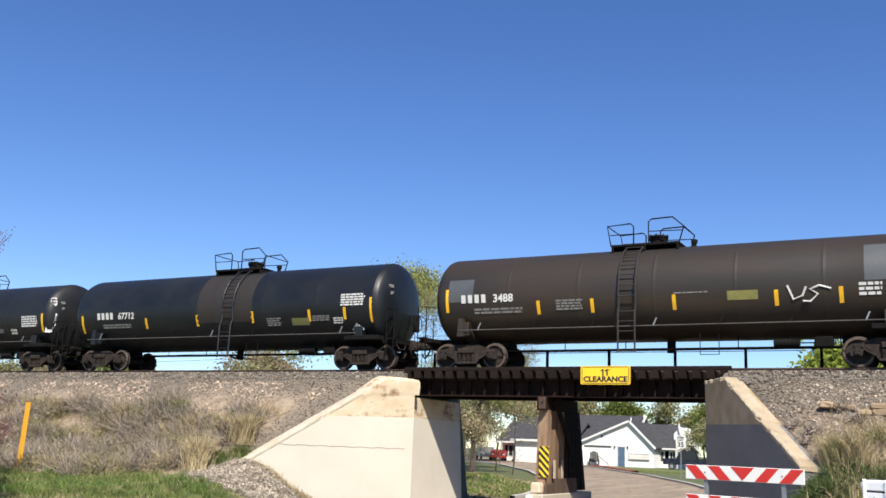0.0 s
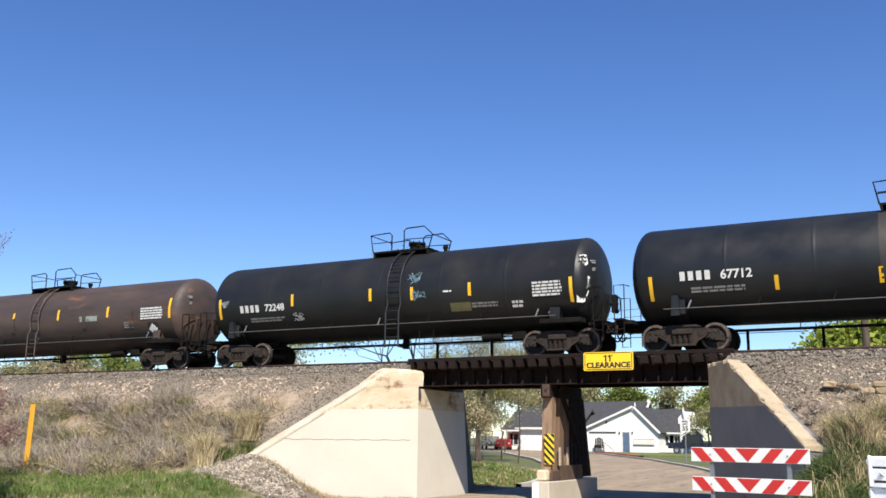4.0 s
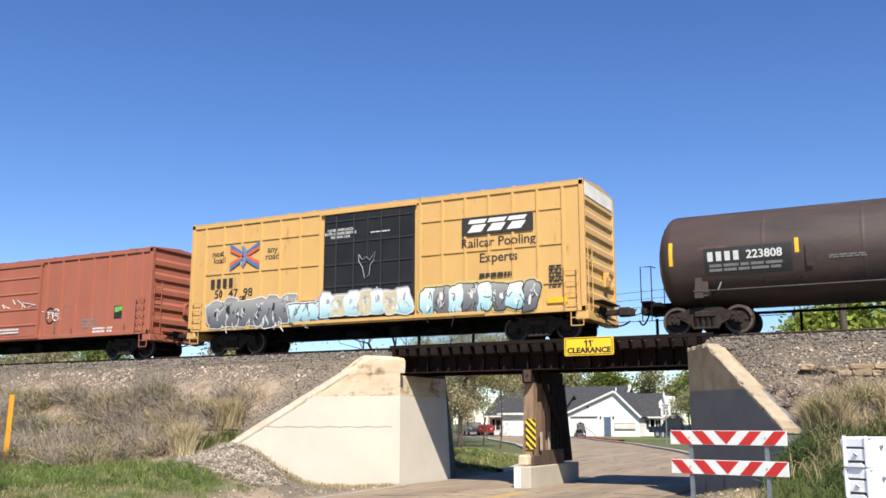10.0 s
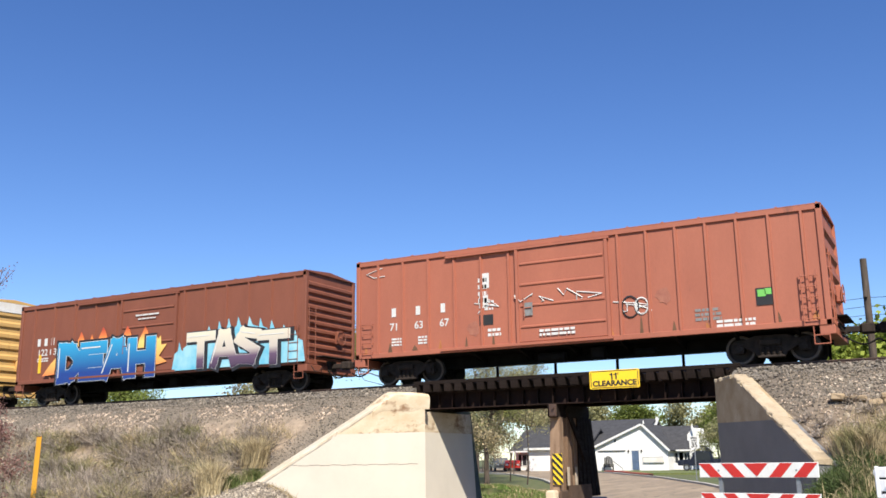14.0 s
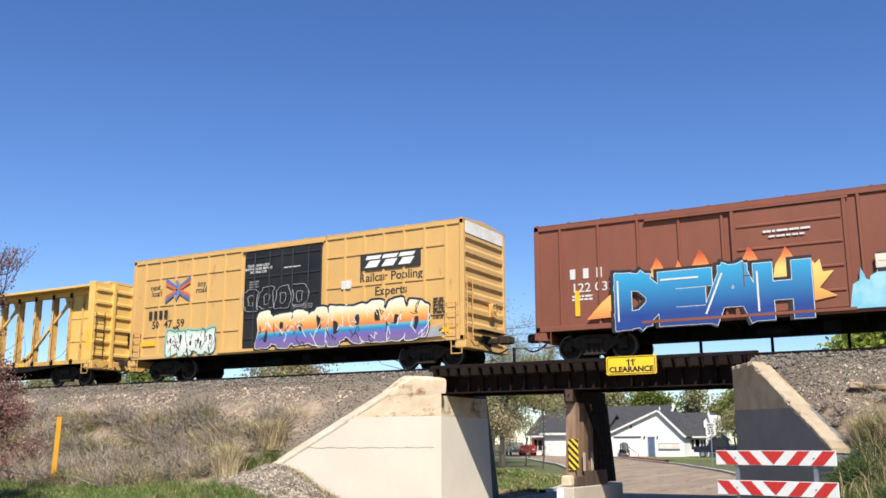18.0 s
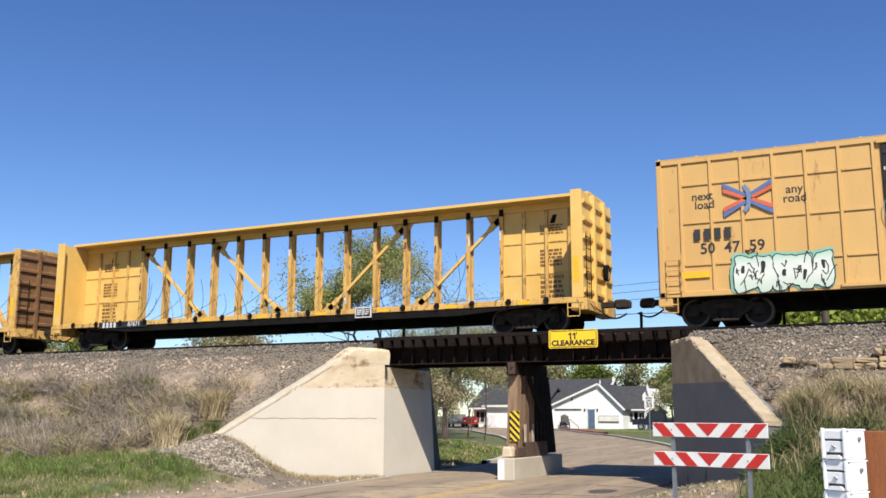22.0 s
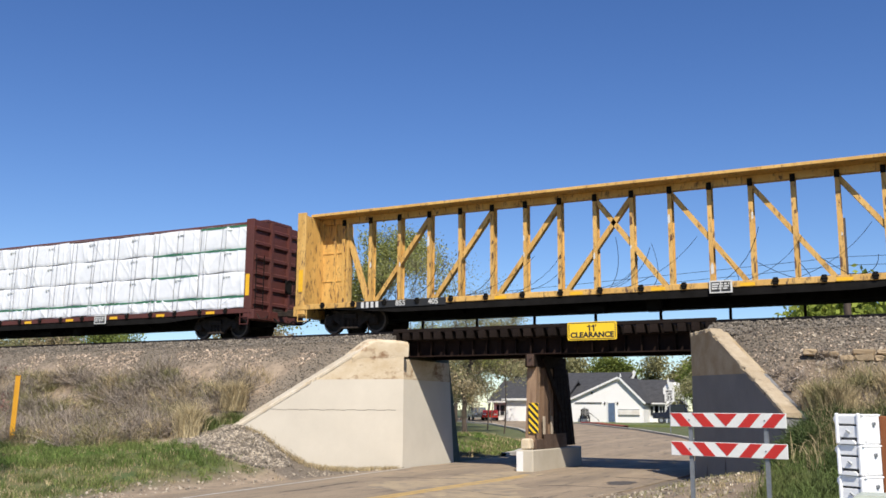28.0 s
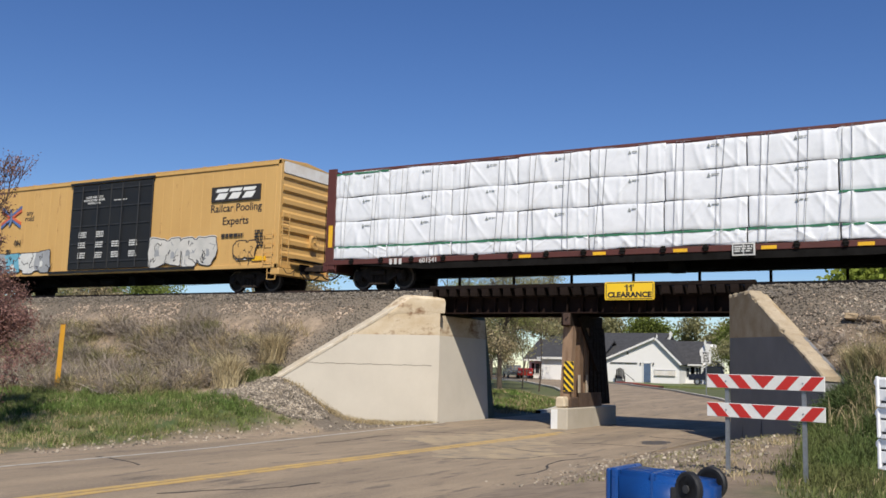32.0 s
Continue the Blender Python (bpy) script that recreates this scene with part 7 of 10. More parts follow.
def sliding_door(car, door, y, top, bot, material):
    g = Geo().box(door[0], door[1], y - 0.01, y + 0.04, bot + 0.12, top - 0.25, b=0.015)
    d = part("sliding_door", g, material, car, "sliding steel door")
    for k in range(4):
        z = bot + 0.6 + k * 0.68
        g = Geo().prism([(y - 0.008, z - 0.05), (y - 0.045, z - 0.02), (y - 0.045, z + 0.02), (y - 0.008, z + 0.05)], "x", door[0] + 0.12, door[1] - 0.12)
        part("door_rib", g, material, d)
    for a, b in ((door[0] - 0.04, door[0] + 0.06), (door[1] - 0.06, door[1] + 0.04)):
        part("door_post", Geo().box(a, b, y - 0.05, y + 0.05, bot + 0.05, top - 0.2), material, car)
    part("door_track", Geo().box(door[0] - 2.6, door[1] + 0.1, y - 0.06, y + 0.02, top - 0.24, top - 0.17), material, car)
    part("door_track", Geo().box(door[0] - 2.8, door[1] + 0.1, y - 0.08, y + 0.02, bot + 0.02, bot + 0.1), material, car)
    g = Geo().tube((door[0] + 0.25, y - 0.07, bot + 0.9), (door[0] + 0.25, y - 0.07, bot + 1.6), 0.018, 6).tube((door[0] + 0.25, y - 0.07, bot + 1.2), (door[0] + 0.5, y - 0.07, bot + 1.2), 0.018, 6)
    part("door_handle", g, material, d)


def beam_car(x0, x1, label, paint_, truss, panel, load=False, worn=None, end_paint=None):
    """Flat car with a spine truss down its middle and bulkheads at both ends."""
    car, h = car_root("centerbeam_flat_car", x0, x1, label, "flat car")
    worn = worn or paint_
    end_paint = end_paint or paint_
    top, deck, half = 4.36, 0.98, 1.58
    g = Geo()
    g.box(-h, h, -half + 0.06, half - 0.06, deck - 0.08, deck)
    part("deck", g, UNDER, car)
    for s in (-1, 1):
        g = Geo()
        g.box(-h, h, s * (half - 0.06), s * half, deck - 0.15, deck + 0.03, b=0.012)
        sill = part("side_sill", g, worn, car)
        g = Geo()
        g.prism([(-h + 1.2, deck - 0.15), (h - 1.2, deck - 0.15), (h - 4.2, deck - 0.38), (-h + 4.2, deck - 0.38)], "y", s * (half - 0.05), s * (half - 0.03))
        part("fish_belly_sill", g, UNDER, car)
        n = 17
        if s < 0:
            for i in range(n):
                x = -h + 1.19 + (2 * h - 2.38) * i / (n - 1)
                g = Geo()
                g.box(x - 0.07, x + 0.07, -half - 0.05, -half + 0.02, deck - 0.14, deck + 0.07, b=0.02)
                g.tube((x - 0.09, -half - 0.03, deck - 0.03), (x + 0.09, -half - 0.03, deck - 0.03), 0.036, 8)
                part("strap_winch", g, UNDER, sill, "black strap winch")
                if i % 2 and 4 < i < n - 1:
                    part("reflector", Geo().box(x + 0.3, x + 0.72, -half - 0.006, -half + 0.01, deck - 0.13, deck - 0.03), REFLECT, car)
    g = Geo()
    g.box(-h + 0.2, h - 0.2, -0.3, 0.3, deck - 0.55, deck - 0.08, b=0.02)
    for i in range(13):
        x = -h + 1 + (2 * h - 2) * i / 12
        g.prism([(-half + 0.1, deck - 0.08), (half - 0.1, deck - 0.08), (0.3, deck - 0.42), (-0.3, deck - 0.42)], "x", x - 0.04, x + 0.04)
    part("centre_sill", g, UNDER, car)
    g = Geo()
    g.tube((-1.0, -0.75, deck - 0.5), (-0.1, -0.75, deck - 0.5), 0.16, 14)
    g.box(1.2, 1.7, -0.9, -0.55, deck - 0.66, deck - 0.25, b=0.04)
    g.tube((-h + 3, -0.65, deck - 0.55), (h - 3, -0.65, deck - 0.55), 0.02, 6)
    part("brake_gear", g, UNDER, car)
    # bulkheads
    for s in (-1, 1):
        e = s * h
        g = Geo()
        g.box(e - s * 0.10, e - s * 0.02, -half + 0.04, half - 0.04, deck, top)
        b = part("bulkhead", g, paint_, car)
        for y in (-1, 1):
            g = Geo()
            g.box(e - s * 0.36, e + s * 0.0, y * (half - 0.09), y * half, deck, top + 0.02, b=0.01)
            part("bulkhead_edge", g, paint_, b)
        for k in range(6):
            z = deck + 0.25 + k * 0.56
            g = Geo()
            g.prism([(e - s * 0.02, z - 0.1), (e + s * 0.07, z - 0.05), (e + s * 0.07, z + 0.05), (e - s * 0.02, z + 0.1)][::s], "y", -half + 0.1, half - 0.1)
            part("bulkhead_rib", g, end_paint, b)
        for yy in (-0.55, 0.55):
            part("bulkhead_post", Geo().box(e - s * 0.02, e + s * 0.12, yy - 0.07, yy + 0.07, deck - 0.3, top), end_paint, b)
        part("bulkhead_skin", Geo().box(e - s * 0.018, e - s * 0.012, -half + 0.1, half - 0.1, deck + 0.05, top - 0.05), end_paint, b)
        g = Geo()
        for i in range(6):
            z = deck + 0.1 + i * 0.36
            g.tube((e + s * 0.1, -half + 0.1, z), (e + s * 0.1, -half + 0.55, z), 0.014, 5)
        for yy in (-half + 0.1, -half + 0.55):
            g.tube((e + s * 0.1, yy, deck), (e + s * 0.1, yy, deck + 2.05), 0.016, 5)
        part("end_ladder", g, UNDER, b)
        g = Geo()
        g.box(e - s * 0.4, e + s * 0.1, -half + 0.02, half - 0.02, deck - 0.38, deck - 0.02, b=0.02)
        part("end_sill", g, worn, car)
        truck(car, e - s * 2.05)
        coupler(car, e, s, 1.0)
        g = Geo()
        for dx in (0.12, 0.5):
            g.tube((e - s * dx, -half, deck - 0.1), (e - s * dx, -half, 0.42), 0.016, 5)
        for z in (0.42, 0.68):
            g.tube((e - s * 0.12, -half, z), (e - s * 0.5, -half, z), 0.018, 5)
        part("stirrup_step", g, worn, car)
        part("reflector", Geo().box(e - s * 0.30, e - s * 0.12, -half - 0.006, -half + 0.01, deck + 0.5, deck + 1.3), REFLECT, car)
    n = 14
    g = Geo()
    for i in range(n):
        a, c = 6.28319 * i / n, 6.28319 * (i + 1) / n
        g.tube((h + 0.18, 0.5 + 0.27 * math.cos(a), 2.0 + 0.27 * math.sin(a)), (h + 0.18, 0.5 + 0.27 * math.cos(c), 2.0 + 0.27 * math.sin(c)), 0.016, 5)
    g.box(h + 0.06, h + 0.16, 0.33, 0.67, 1.75, 2.25, b=0.02)
    part("hand_brake", g, UNDER, car)
    # the top chord: a wide plate with lips over the posts
    g = Geo()
    g.prism([(-0.78, top + 0.02), (0.78, top + 0.02), (0.78, top + 0.10), (0.74, top + 0.12), (-0.74, top + 0.12), (-0.78, top + 0.10)], "x", -h + 0.02, h - 0.02)
    g.box(-h + 0.1, h - 0.1, -0.12, 0.12, top - 0.2, top + 0.02)
    part("top_chord", g, paint_, car)
    # end panels of the spine
    for s in (-1, 1):
        a, b = s * (h - 0.1), s * (h - panel)
        g = Geo()
        g.box(a, b, -0.05, 0.05, deck, top - 0.2)
        p = part("spine_panel", g, paint_, car)
        k = max(2, int(panel / 0.75))
        for i in range(1, k + 1):
            x = a + (b - a) * i / k
            part("panel_post", Geo().box(x - 0.05, x + 0.05, -0.13, 0.13, deck, top - 0.2), worn, p)
        for z in (deck + 1.05, deck + 2.1):
            part("panel_rib", Geo().box(a, b, -0.075, 0.075, z - 0.02, z + 0.02), worn, p)
        if panel > 2:
            xm = a + (b - a) * 0.45
            for z, hh, r in ((deck + 0.5, 0.62, 4), (deck + 1.55, 0.6, 5), (deck + 2.5, 0.35, 4)):
                bars("notice", car, xm, -0.058, z, 0.8, hh, r, mat("brown_notice", (0.22, 0.10, 0.03), 0.6, scale=4), seed=int(abs(xm) * 7 + z * 3))
            words("notice", "WARNING", 0.17, mat("brown_lettering", (0.16, 0.07, 0.03), 0.6, scale=4), car, upright(xm, -0.058, deck + 0.92), bold=0.003)
            g = Geo().prism([(xm - 0.05, deck + 2.72), (xm + 0.12, deck + 2.72), (xm + 0.2, deck + 3.0), (xm + 0.05, deck + 3.0)], "y", -0.062, -0.05)
            part("notice_mark", g, UNDER, car)
    # posts
    xs = truss["posts"](h, panel)
    for x in xs:
        g = Geo()
        # one rolled section: two flanges and a web
        w, e_, t = 0.066, 0.16, 0.012
        ring = [(-w, -e_), (w, -e_), (w, -e_ + 0.025), (t, -e_ + 0.025), (t, e_ - 0.025), (w, e_ - 0.025), (w, e_), (-w, e_), (-w, e_ - 0.025), (-t, e_ - 0.025), (-t, -e_ + 0.025), (-w, -e_ + 0.025)]
        g.prism([(x + p, q) for p, q in ring], "z", deck, top - 0.06)
        post = part("spine_post", g, worn, car)
        hx = random.Random(int(x * 97 + x0 * 13))
        for z in (deck + hx.uniform(0.1, 0.5), deck + hx.uniform(1.0, 1.6), deck + hx.uniform(1.9, 2.5)):
            if hx.random() < 0.7:
                ww, hh = hx.uniform(0.02, 0.05), hx.uniform(0.12, 0.4)
                o_ = hx.choice((-1, 1)) * (w - ww)
                part("bare_patch", Geo().prism([(x + o_ - ww, z), (x + o_ + ww, z + 0.04), (x + o_ + ww * 0.8, z + hh * 0.8), (x + o_, z + hh), (x + o_ - ww, z + hh * 0.7)], "y", -0.163, -0.158), hx.choice((RUST_PATCH, RUST_PATCH, STENCIL)), post)
        # dark plate over the top of the post's near flange
        g = Geo().box(x - 0.075, x + 0.075, -0.164, -0.129, top - 0.3, top - 0.06)
        part("scorched_head", g, UNDER, post)
    # diagonals
    for xa, za, xb, zb, kind in truss["diagonals"](h, panel, xs, deck, top):
        a, b = Vector((xa, 0, za)), Vector((xb, 0, zb))
        d = b - a
        m = Matrix.Translation(a) @ d.to_track_quat("X", "Z").to_matrix().to_4x4()
        g = Geo()
        if kind == "rod":
            g.box(0.45, d.length - 0.45, -0.045, 0.045, -0.05, 0.05, m=m)
            for q, s in ((0.45, 1), (d.length - 0.45, -1)):
                g.box(q - s * 0.42, q + s * 0.05, -0.03, 0.03, -0.10, 0.10, m=m)
                g.box(q - s * 0.2, q + s * 0.12, -0.05, 0.05, -0.075, 0.075, m=m)
        else:
            g.box(0.05, d.length - 0.05, -0.10, 0.10, -0.075, 0.075, m=m)
        dg = part("diagonal", g, paint_, car)
        if kind == "rod":
            for x, z, s in ((xa, za, 1), (xb, zb, -1)):
                up = 1 if z > (deck + top) / 2 else -1
                dx = 1 if (xb - xa) * s > 0 else -1
                g = Geo().prism([(x - dx * 0.35, z + up * 0.12), (x + dx * 0.5, z + up * 0.12), (x + dx * 0.32, z - up * 0.22), (x - dx * 0.05, z - up * 0.25)], "y", -0.03, 0.03)
                part("gusset", g, worn, dg)
    # load straps hanging loose from the winches
    if not load:
        rnd = random.Random(int(abs(x0)))
        for i in range(26):
            x = rnd.uniform(-h + 3, h - 3)
            x2 = x + rnd.uniform(-2.0, 2.0)
            z1 = rnd.uniform(1.6, 3.0)
            mid = ((x + x2) / 2 + 0.3, -0.8, (deck + z1) / 2 - 0.25)
            pts = []
            for k in range(7):
                t = k / 6
                pts.append(tuple((1 - t) ** 2 * p + 2 * t * (1 - t) * q + t * t * r_ for p, q, r_ in zip((x, -half + 0.03, deck + 0.02), mid, (x2, -0.2, z1))))
            part("loose_cable", Geo().path(pts, 0.009, 4), UNDER, car, "loose tie-down cable")
    return car, h, deck, top, half


def posts_truss(h, panel):
    return [-10.3] + [-9.14 + 1.221 * i for i in range(16)] + [10.2]


def posts_even(n):
    return lambda h, panel: [-(h - panel) + 2 * (h - panel) * i / (n - 1) for i in range(n)]


def diag_open(h, panel, xs, deck, top):
    """Four long rods, two at each end."""
    out = []
    hi, lo = top - 0.35, deck + 0.25
    for s in (-1, 1):
        q = sorted(xs, key=lambda v: -v * s)
        out.append((q[0] - s * 0.1, hi, q[2] * 0.42 + q[3] * 0.58, lo, "rod"))
        out.append((q[3] - s * 0.1, hi, q[5] * 0.38 + q[6] * 0.62, lo, "rod"))
    return out


def diag_truss(h, panel, xs, deck, top):
    """A diagonal over every pair of bays, falling towards the ends from the middle."""
    out = []
    hi, lo = top - 0.24, deck + 0.08
    q = sorted(xs)
    out.append((q[0], hi, q[1] - 0.1, lo, "bar"))
    out.append((q[17], hi, q[16] + 0.1, lo, "bar"))
    for i in (1, 3, 5, 7):
        out.append((q[i + 2], hi, q[i] + 0.12, lo, "bar"))
        out.append((q[15 - i], hi, q[17 - i] - 0.12, lo, "bar"))
    return out


WRAP = mat("white_lumber_wrap", (0.78, 0.795, 0.82), 0.38, second=(0.70, 0.72, 0.75), scale=1.4, grain=0.04, bump=0.15, bump_scale=9)
WRAP_PRINT = mat("green_wrap_stripe", (0.04, 0.20, 0.10), 0.5, scale=4, bump=0.1)
TIE_CABLE = mat("grey_steel_cable", (0.24, 0.24, 0.245), 0.6, scale=6, bump=0)
WRAP_GREY = mat("grey_wrap_print", (0.28, 0.31, 0.30), 0.5, scale=4, bump=0)


def lumber_pack(x0, x1, z0, z1, y0, y1, seed):
    """A wrapped pack of boards: bulging film with folds and tucked ends."""
    rnd = random.Random(seed)
    nx, nz = max(4, int((x1 - x0) / 0.04)), 18
    g, vs = Geo(), []
    wide = x1 - x0
    # soft folds: (place, slant, depth, width in metres, where along the height it fades)
    fold = [(rnd.uniform(0.0, wide), rnd.uniform(-0.9, 0.9), rnd.uniform(0.008, 0.024), rnd.uniform(0.05, 0.11), rnd.uniform(-0.2, 1.2)) for _ in range(7)]
    # tight pleats where the sheet is folded over near both ends
    for c in (rnd.uniform(0.22, 0.42), wide - rnd.uniform(0.22, 0.42)):
        fold.append((c, rnd.uniform(-0.08, 0.08), 0.022, 0.035, 0.5))
    # sagging drapes that run down from the upper corners
    for c, k in ((0.05, 1.6), (wide - 0.05, -1.6), (wide * rnd.uniform(0.3, 0.7), rnd.choice((-1.2, 1.2)))):
        fold.append((c, k, rnd.uniform(0.012, 0.026), rnd.uniform(0.035, 0.06), rnd.uniform(0.6, 1.0)))
    for j in range(nz + 1):
        for i in range(nx + 1):
            u, w = i / nx, j / nz
            px = u * wide
            bulge = 0.014 * math.sin(math.pi * w) * (0.7 + 0.3 * math.sin(u * 5 + seed))
            crease = 0.0
            for c, k, a, sh, mid in fold:
                d = (px - c - k * (w - mid) * 0.6) / sh
                crease += a * math.exp(-d * d) * math.exp(-((w - mid) * 1.1) ** 2)
            edge = 0.02 * (max(0, 1 - w * 12) + max(0, (w - 0.92) * 12)) + 0.012 * (max(0, 1 - px / 0.05) + max(0, 1 - (wide - px) / 0.05))
            jit = 0.010 * noise.noise((px * 2.5, w * 2.2, seed * 3.1)) + 0.004 * noise.noise((px * 7, w * 6, seed * 1.7))
            vs.append((x0 + px, y0 - bulge - crease + edge + jit, z0 + (z1 - z0) * w + 0.016 * math.sin(u * 7 + seed) * (w > 0.95 or w < 0.05)))
    k = nx + 1
    fs = [(j * k + i, j * k + i + 1, (j + 1) * k + i + 1, (j + 1) * k + i) for j in range(nz) for i in range(nx)]
    g.add(vs, fs, True)
    g.box(x0 + 0.01, x1 - 0.01, y0 + 0.035, y1, z0 + 0.01, z1 - 0.01)
    return g


def build_beam_cars():
    car, h, deck, top, half = beam_car(-164.1, -141.5, "yellow centerbeam flat car, empty, with loose tie-down cables", BEAM_YELLOW, {"posts": posts_even(14), "diagonals": diag_open}, 3.28, worn=BEAM_WORN)
    glyph_blocks("owner_mark", car, 4, 0.2, STENCIL, pose(-h + 2.8, -half - 0.004, deck - 0.195), gap=0.35)
    words("car_number", "87671", 0.26, STENCIL, car, upright(-h + 4.44, -half - 0.004, deck - 0.095), bold=0.003)
    part("number_plate", Geo().box(-h + 2.6, -h + 5.1, -half - 0.002, -half + 0.01, deck - 0.215, deck + 0.025), BLACK, car)
    data_box(car, 3.55, -half, deck)
    car, h, deck, top, half = beam_car(-189.14, -166.4, "yellow centerbeam flat car with a trussed spine, empty", BEAM_WORN, {"posts": posts_truss, "diagonals": diag_truss}, 1.22, worn=BEAM_WORN, end_paint=END_RUST)
    glyph_blocks("owner_mark", car, 4, 0.2, STENCIL, pose(-h + 2.8, -half - 0.004, deck - 0.195), gap=0.35)
    words("car_number", "855", 0.26, STENCIL, car, upright(-h + 4.37, -half - 0.004, deck - 0.095), bold=0.003)
    words("car_number", "405", 0.26, STENCIL, car, upright(-h + 5.62, -half - 0.004, deck - 0.095), bold=0.003)
    part("number_plate", Geo().box(-h + 2.6, -h + 6.1, -half - 0.002, -half + 0.01, deck - 0.215, deck + 0.025), BLACK, car)
    data_box(car, 3.6, -half, deck)
    car, h, deck, top, half = beam_car(-213.65, -191.15, "dark red centerbeam flat car loaded with white-wrapped lumber", FLAT_RED, {"posts": posts_truss, "diagonals": diag_truss}, 1.22, load=True)
    glyph_blocks("owner_mark", car, 3, 0.2, STENCIL, pose(-h + 2.8, -half - 0.004, deck - 0.195), gap=0.35)
    words("car_number", "601541", 0.24, STENCIL, car, upright(-h + 4.37, -half - 0.004, deck - 0.095), bold=0.003)
    data_box(car, 3.6, -half, deck)
    # the load, four packs high on both sides of the spine
    cuts = [-h + 0.3, -8.6, -6.05, -3.58, -1.12, 1.28, 3.7, 6.15, 8.58, h - 0.3]
    zmax = top - 0.17
    lv = [deck + 0.05, 1.50, 2.41, 3.30, zmax]
    for side in (-1, 1):
        for r in range(4):
            za, zb = lv[r] + 0.012, lv[r + 1] - 0.014
            for i, (a, b) in enumerate(zip(cuts, cuts[1:])):
                sh = ((r * 37 + i * 17) % 5 - 2) * 0.018
                seed = r * 20 + i
                green = (i == 7 and r in (1, 2)) or (i == 8 and r in (2, 3)) or (i == 0 and r == 3)
                ya, yb = -half + 0.06 + 0.01 * ((seed * 7) % 3), -0.2
                sag = 0.02 * math.sin(seed * 1.9)
                g = lumber_pack(a + sh + 0.004, b + sh - 0.004, za, zb + sag * (r == 3), ya, yb, seed)
                if side > 0:
                    g = Geo().box(a, b, 0.2, half - 0.06, za, zb, b=0.03)
                p = part("lumber_pack", g, WRAP, car, "white film-wrapped pack of lumber")
                if side < 0:
                    if r == 0 or green:
                        part("wrap_stripe", Geo().box(a + sh + 0.02, b + sh - 0.02, ya - 0.022, ya + 0.02, zb - 0.055, zb + 0.006), WRAP_PRINT, p)
                    x = a + (b - a) * 0.55
                    z = za + (zb - za) * 0.8
                    if r:
                        part("wrap_print", Geo().prism([(x - 0.05, z - 0.05), (x + 0.05, z - 0.05), (x, z + 0.06)], "y", ya - 0.04, ya - 0.026), WRAP_GREY, p)
                        bars("wrap_print", p, x + 0.2, ya - 0.036, z, 0.25, 0.05, 1, WRAP_GREY, seed=seed)
    # steel tie-down cables from the top chord to the winches
    rnd = random.Random(55)
    x = -h + 0.75
    while x < h - 0.6:
        for dx in (0.0, rnd.uniform(0.16, 0.3)):
            pts = [(x + dx, -0.76, top + 0.03), (x + dx + 0.02, -half + 0.03, zmax + 0.03), (x + dx - rnd.uniform(-0.02, 0.1), -half + 0.0, (zmax + deck) / 2), (x + dx - rnd.uniform(0.0, 0.14), -half - 0.01, deck + 0.02)]
            part("tie_down_cable", Geo().path(pts, 0.008, 5), TIE_CABLE, car)
        part("cable_hook", Geo().box(x - 0.03, x + 0.03, -0.80, -0.74, top - 0.06, top + 0.05), FLAT_RED, car)
        x += rnd.uniform(1.0, 1.35)


def data_box(car, x, y, deck):
    part("data_plate", Geo().box(x - 0.32, x + 0.32, y - 0.07, y - 0.04, deck - 0.30, deck + 0.06), STENCIL, car)
    g = Geo()
    for i in range(2):
        g.box(x - 0.28 + i * 0.29, x - 0.02 + i * 0.29, y - 0.076, y - 0.069, deck - 0.26, deck + 0.02)
    part("data_plate_panel", g, BLACK, car)
    bars("data_panel", car, x, y - 0.08, deck - 0.12, 0.5, 0.2, 3, STENCIL, seed=2)


build_tank_cars()
build_box_cars()
build_beam_cars()

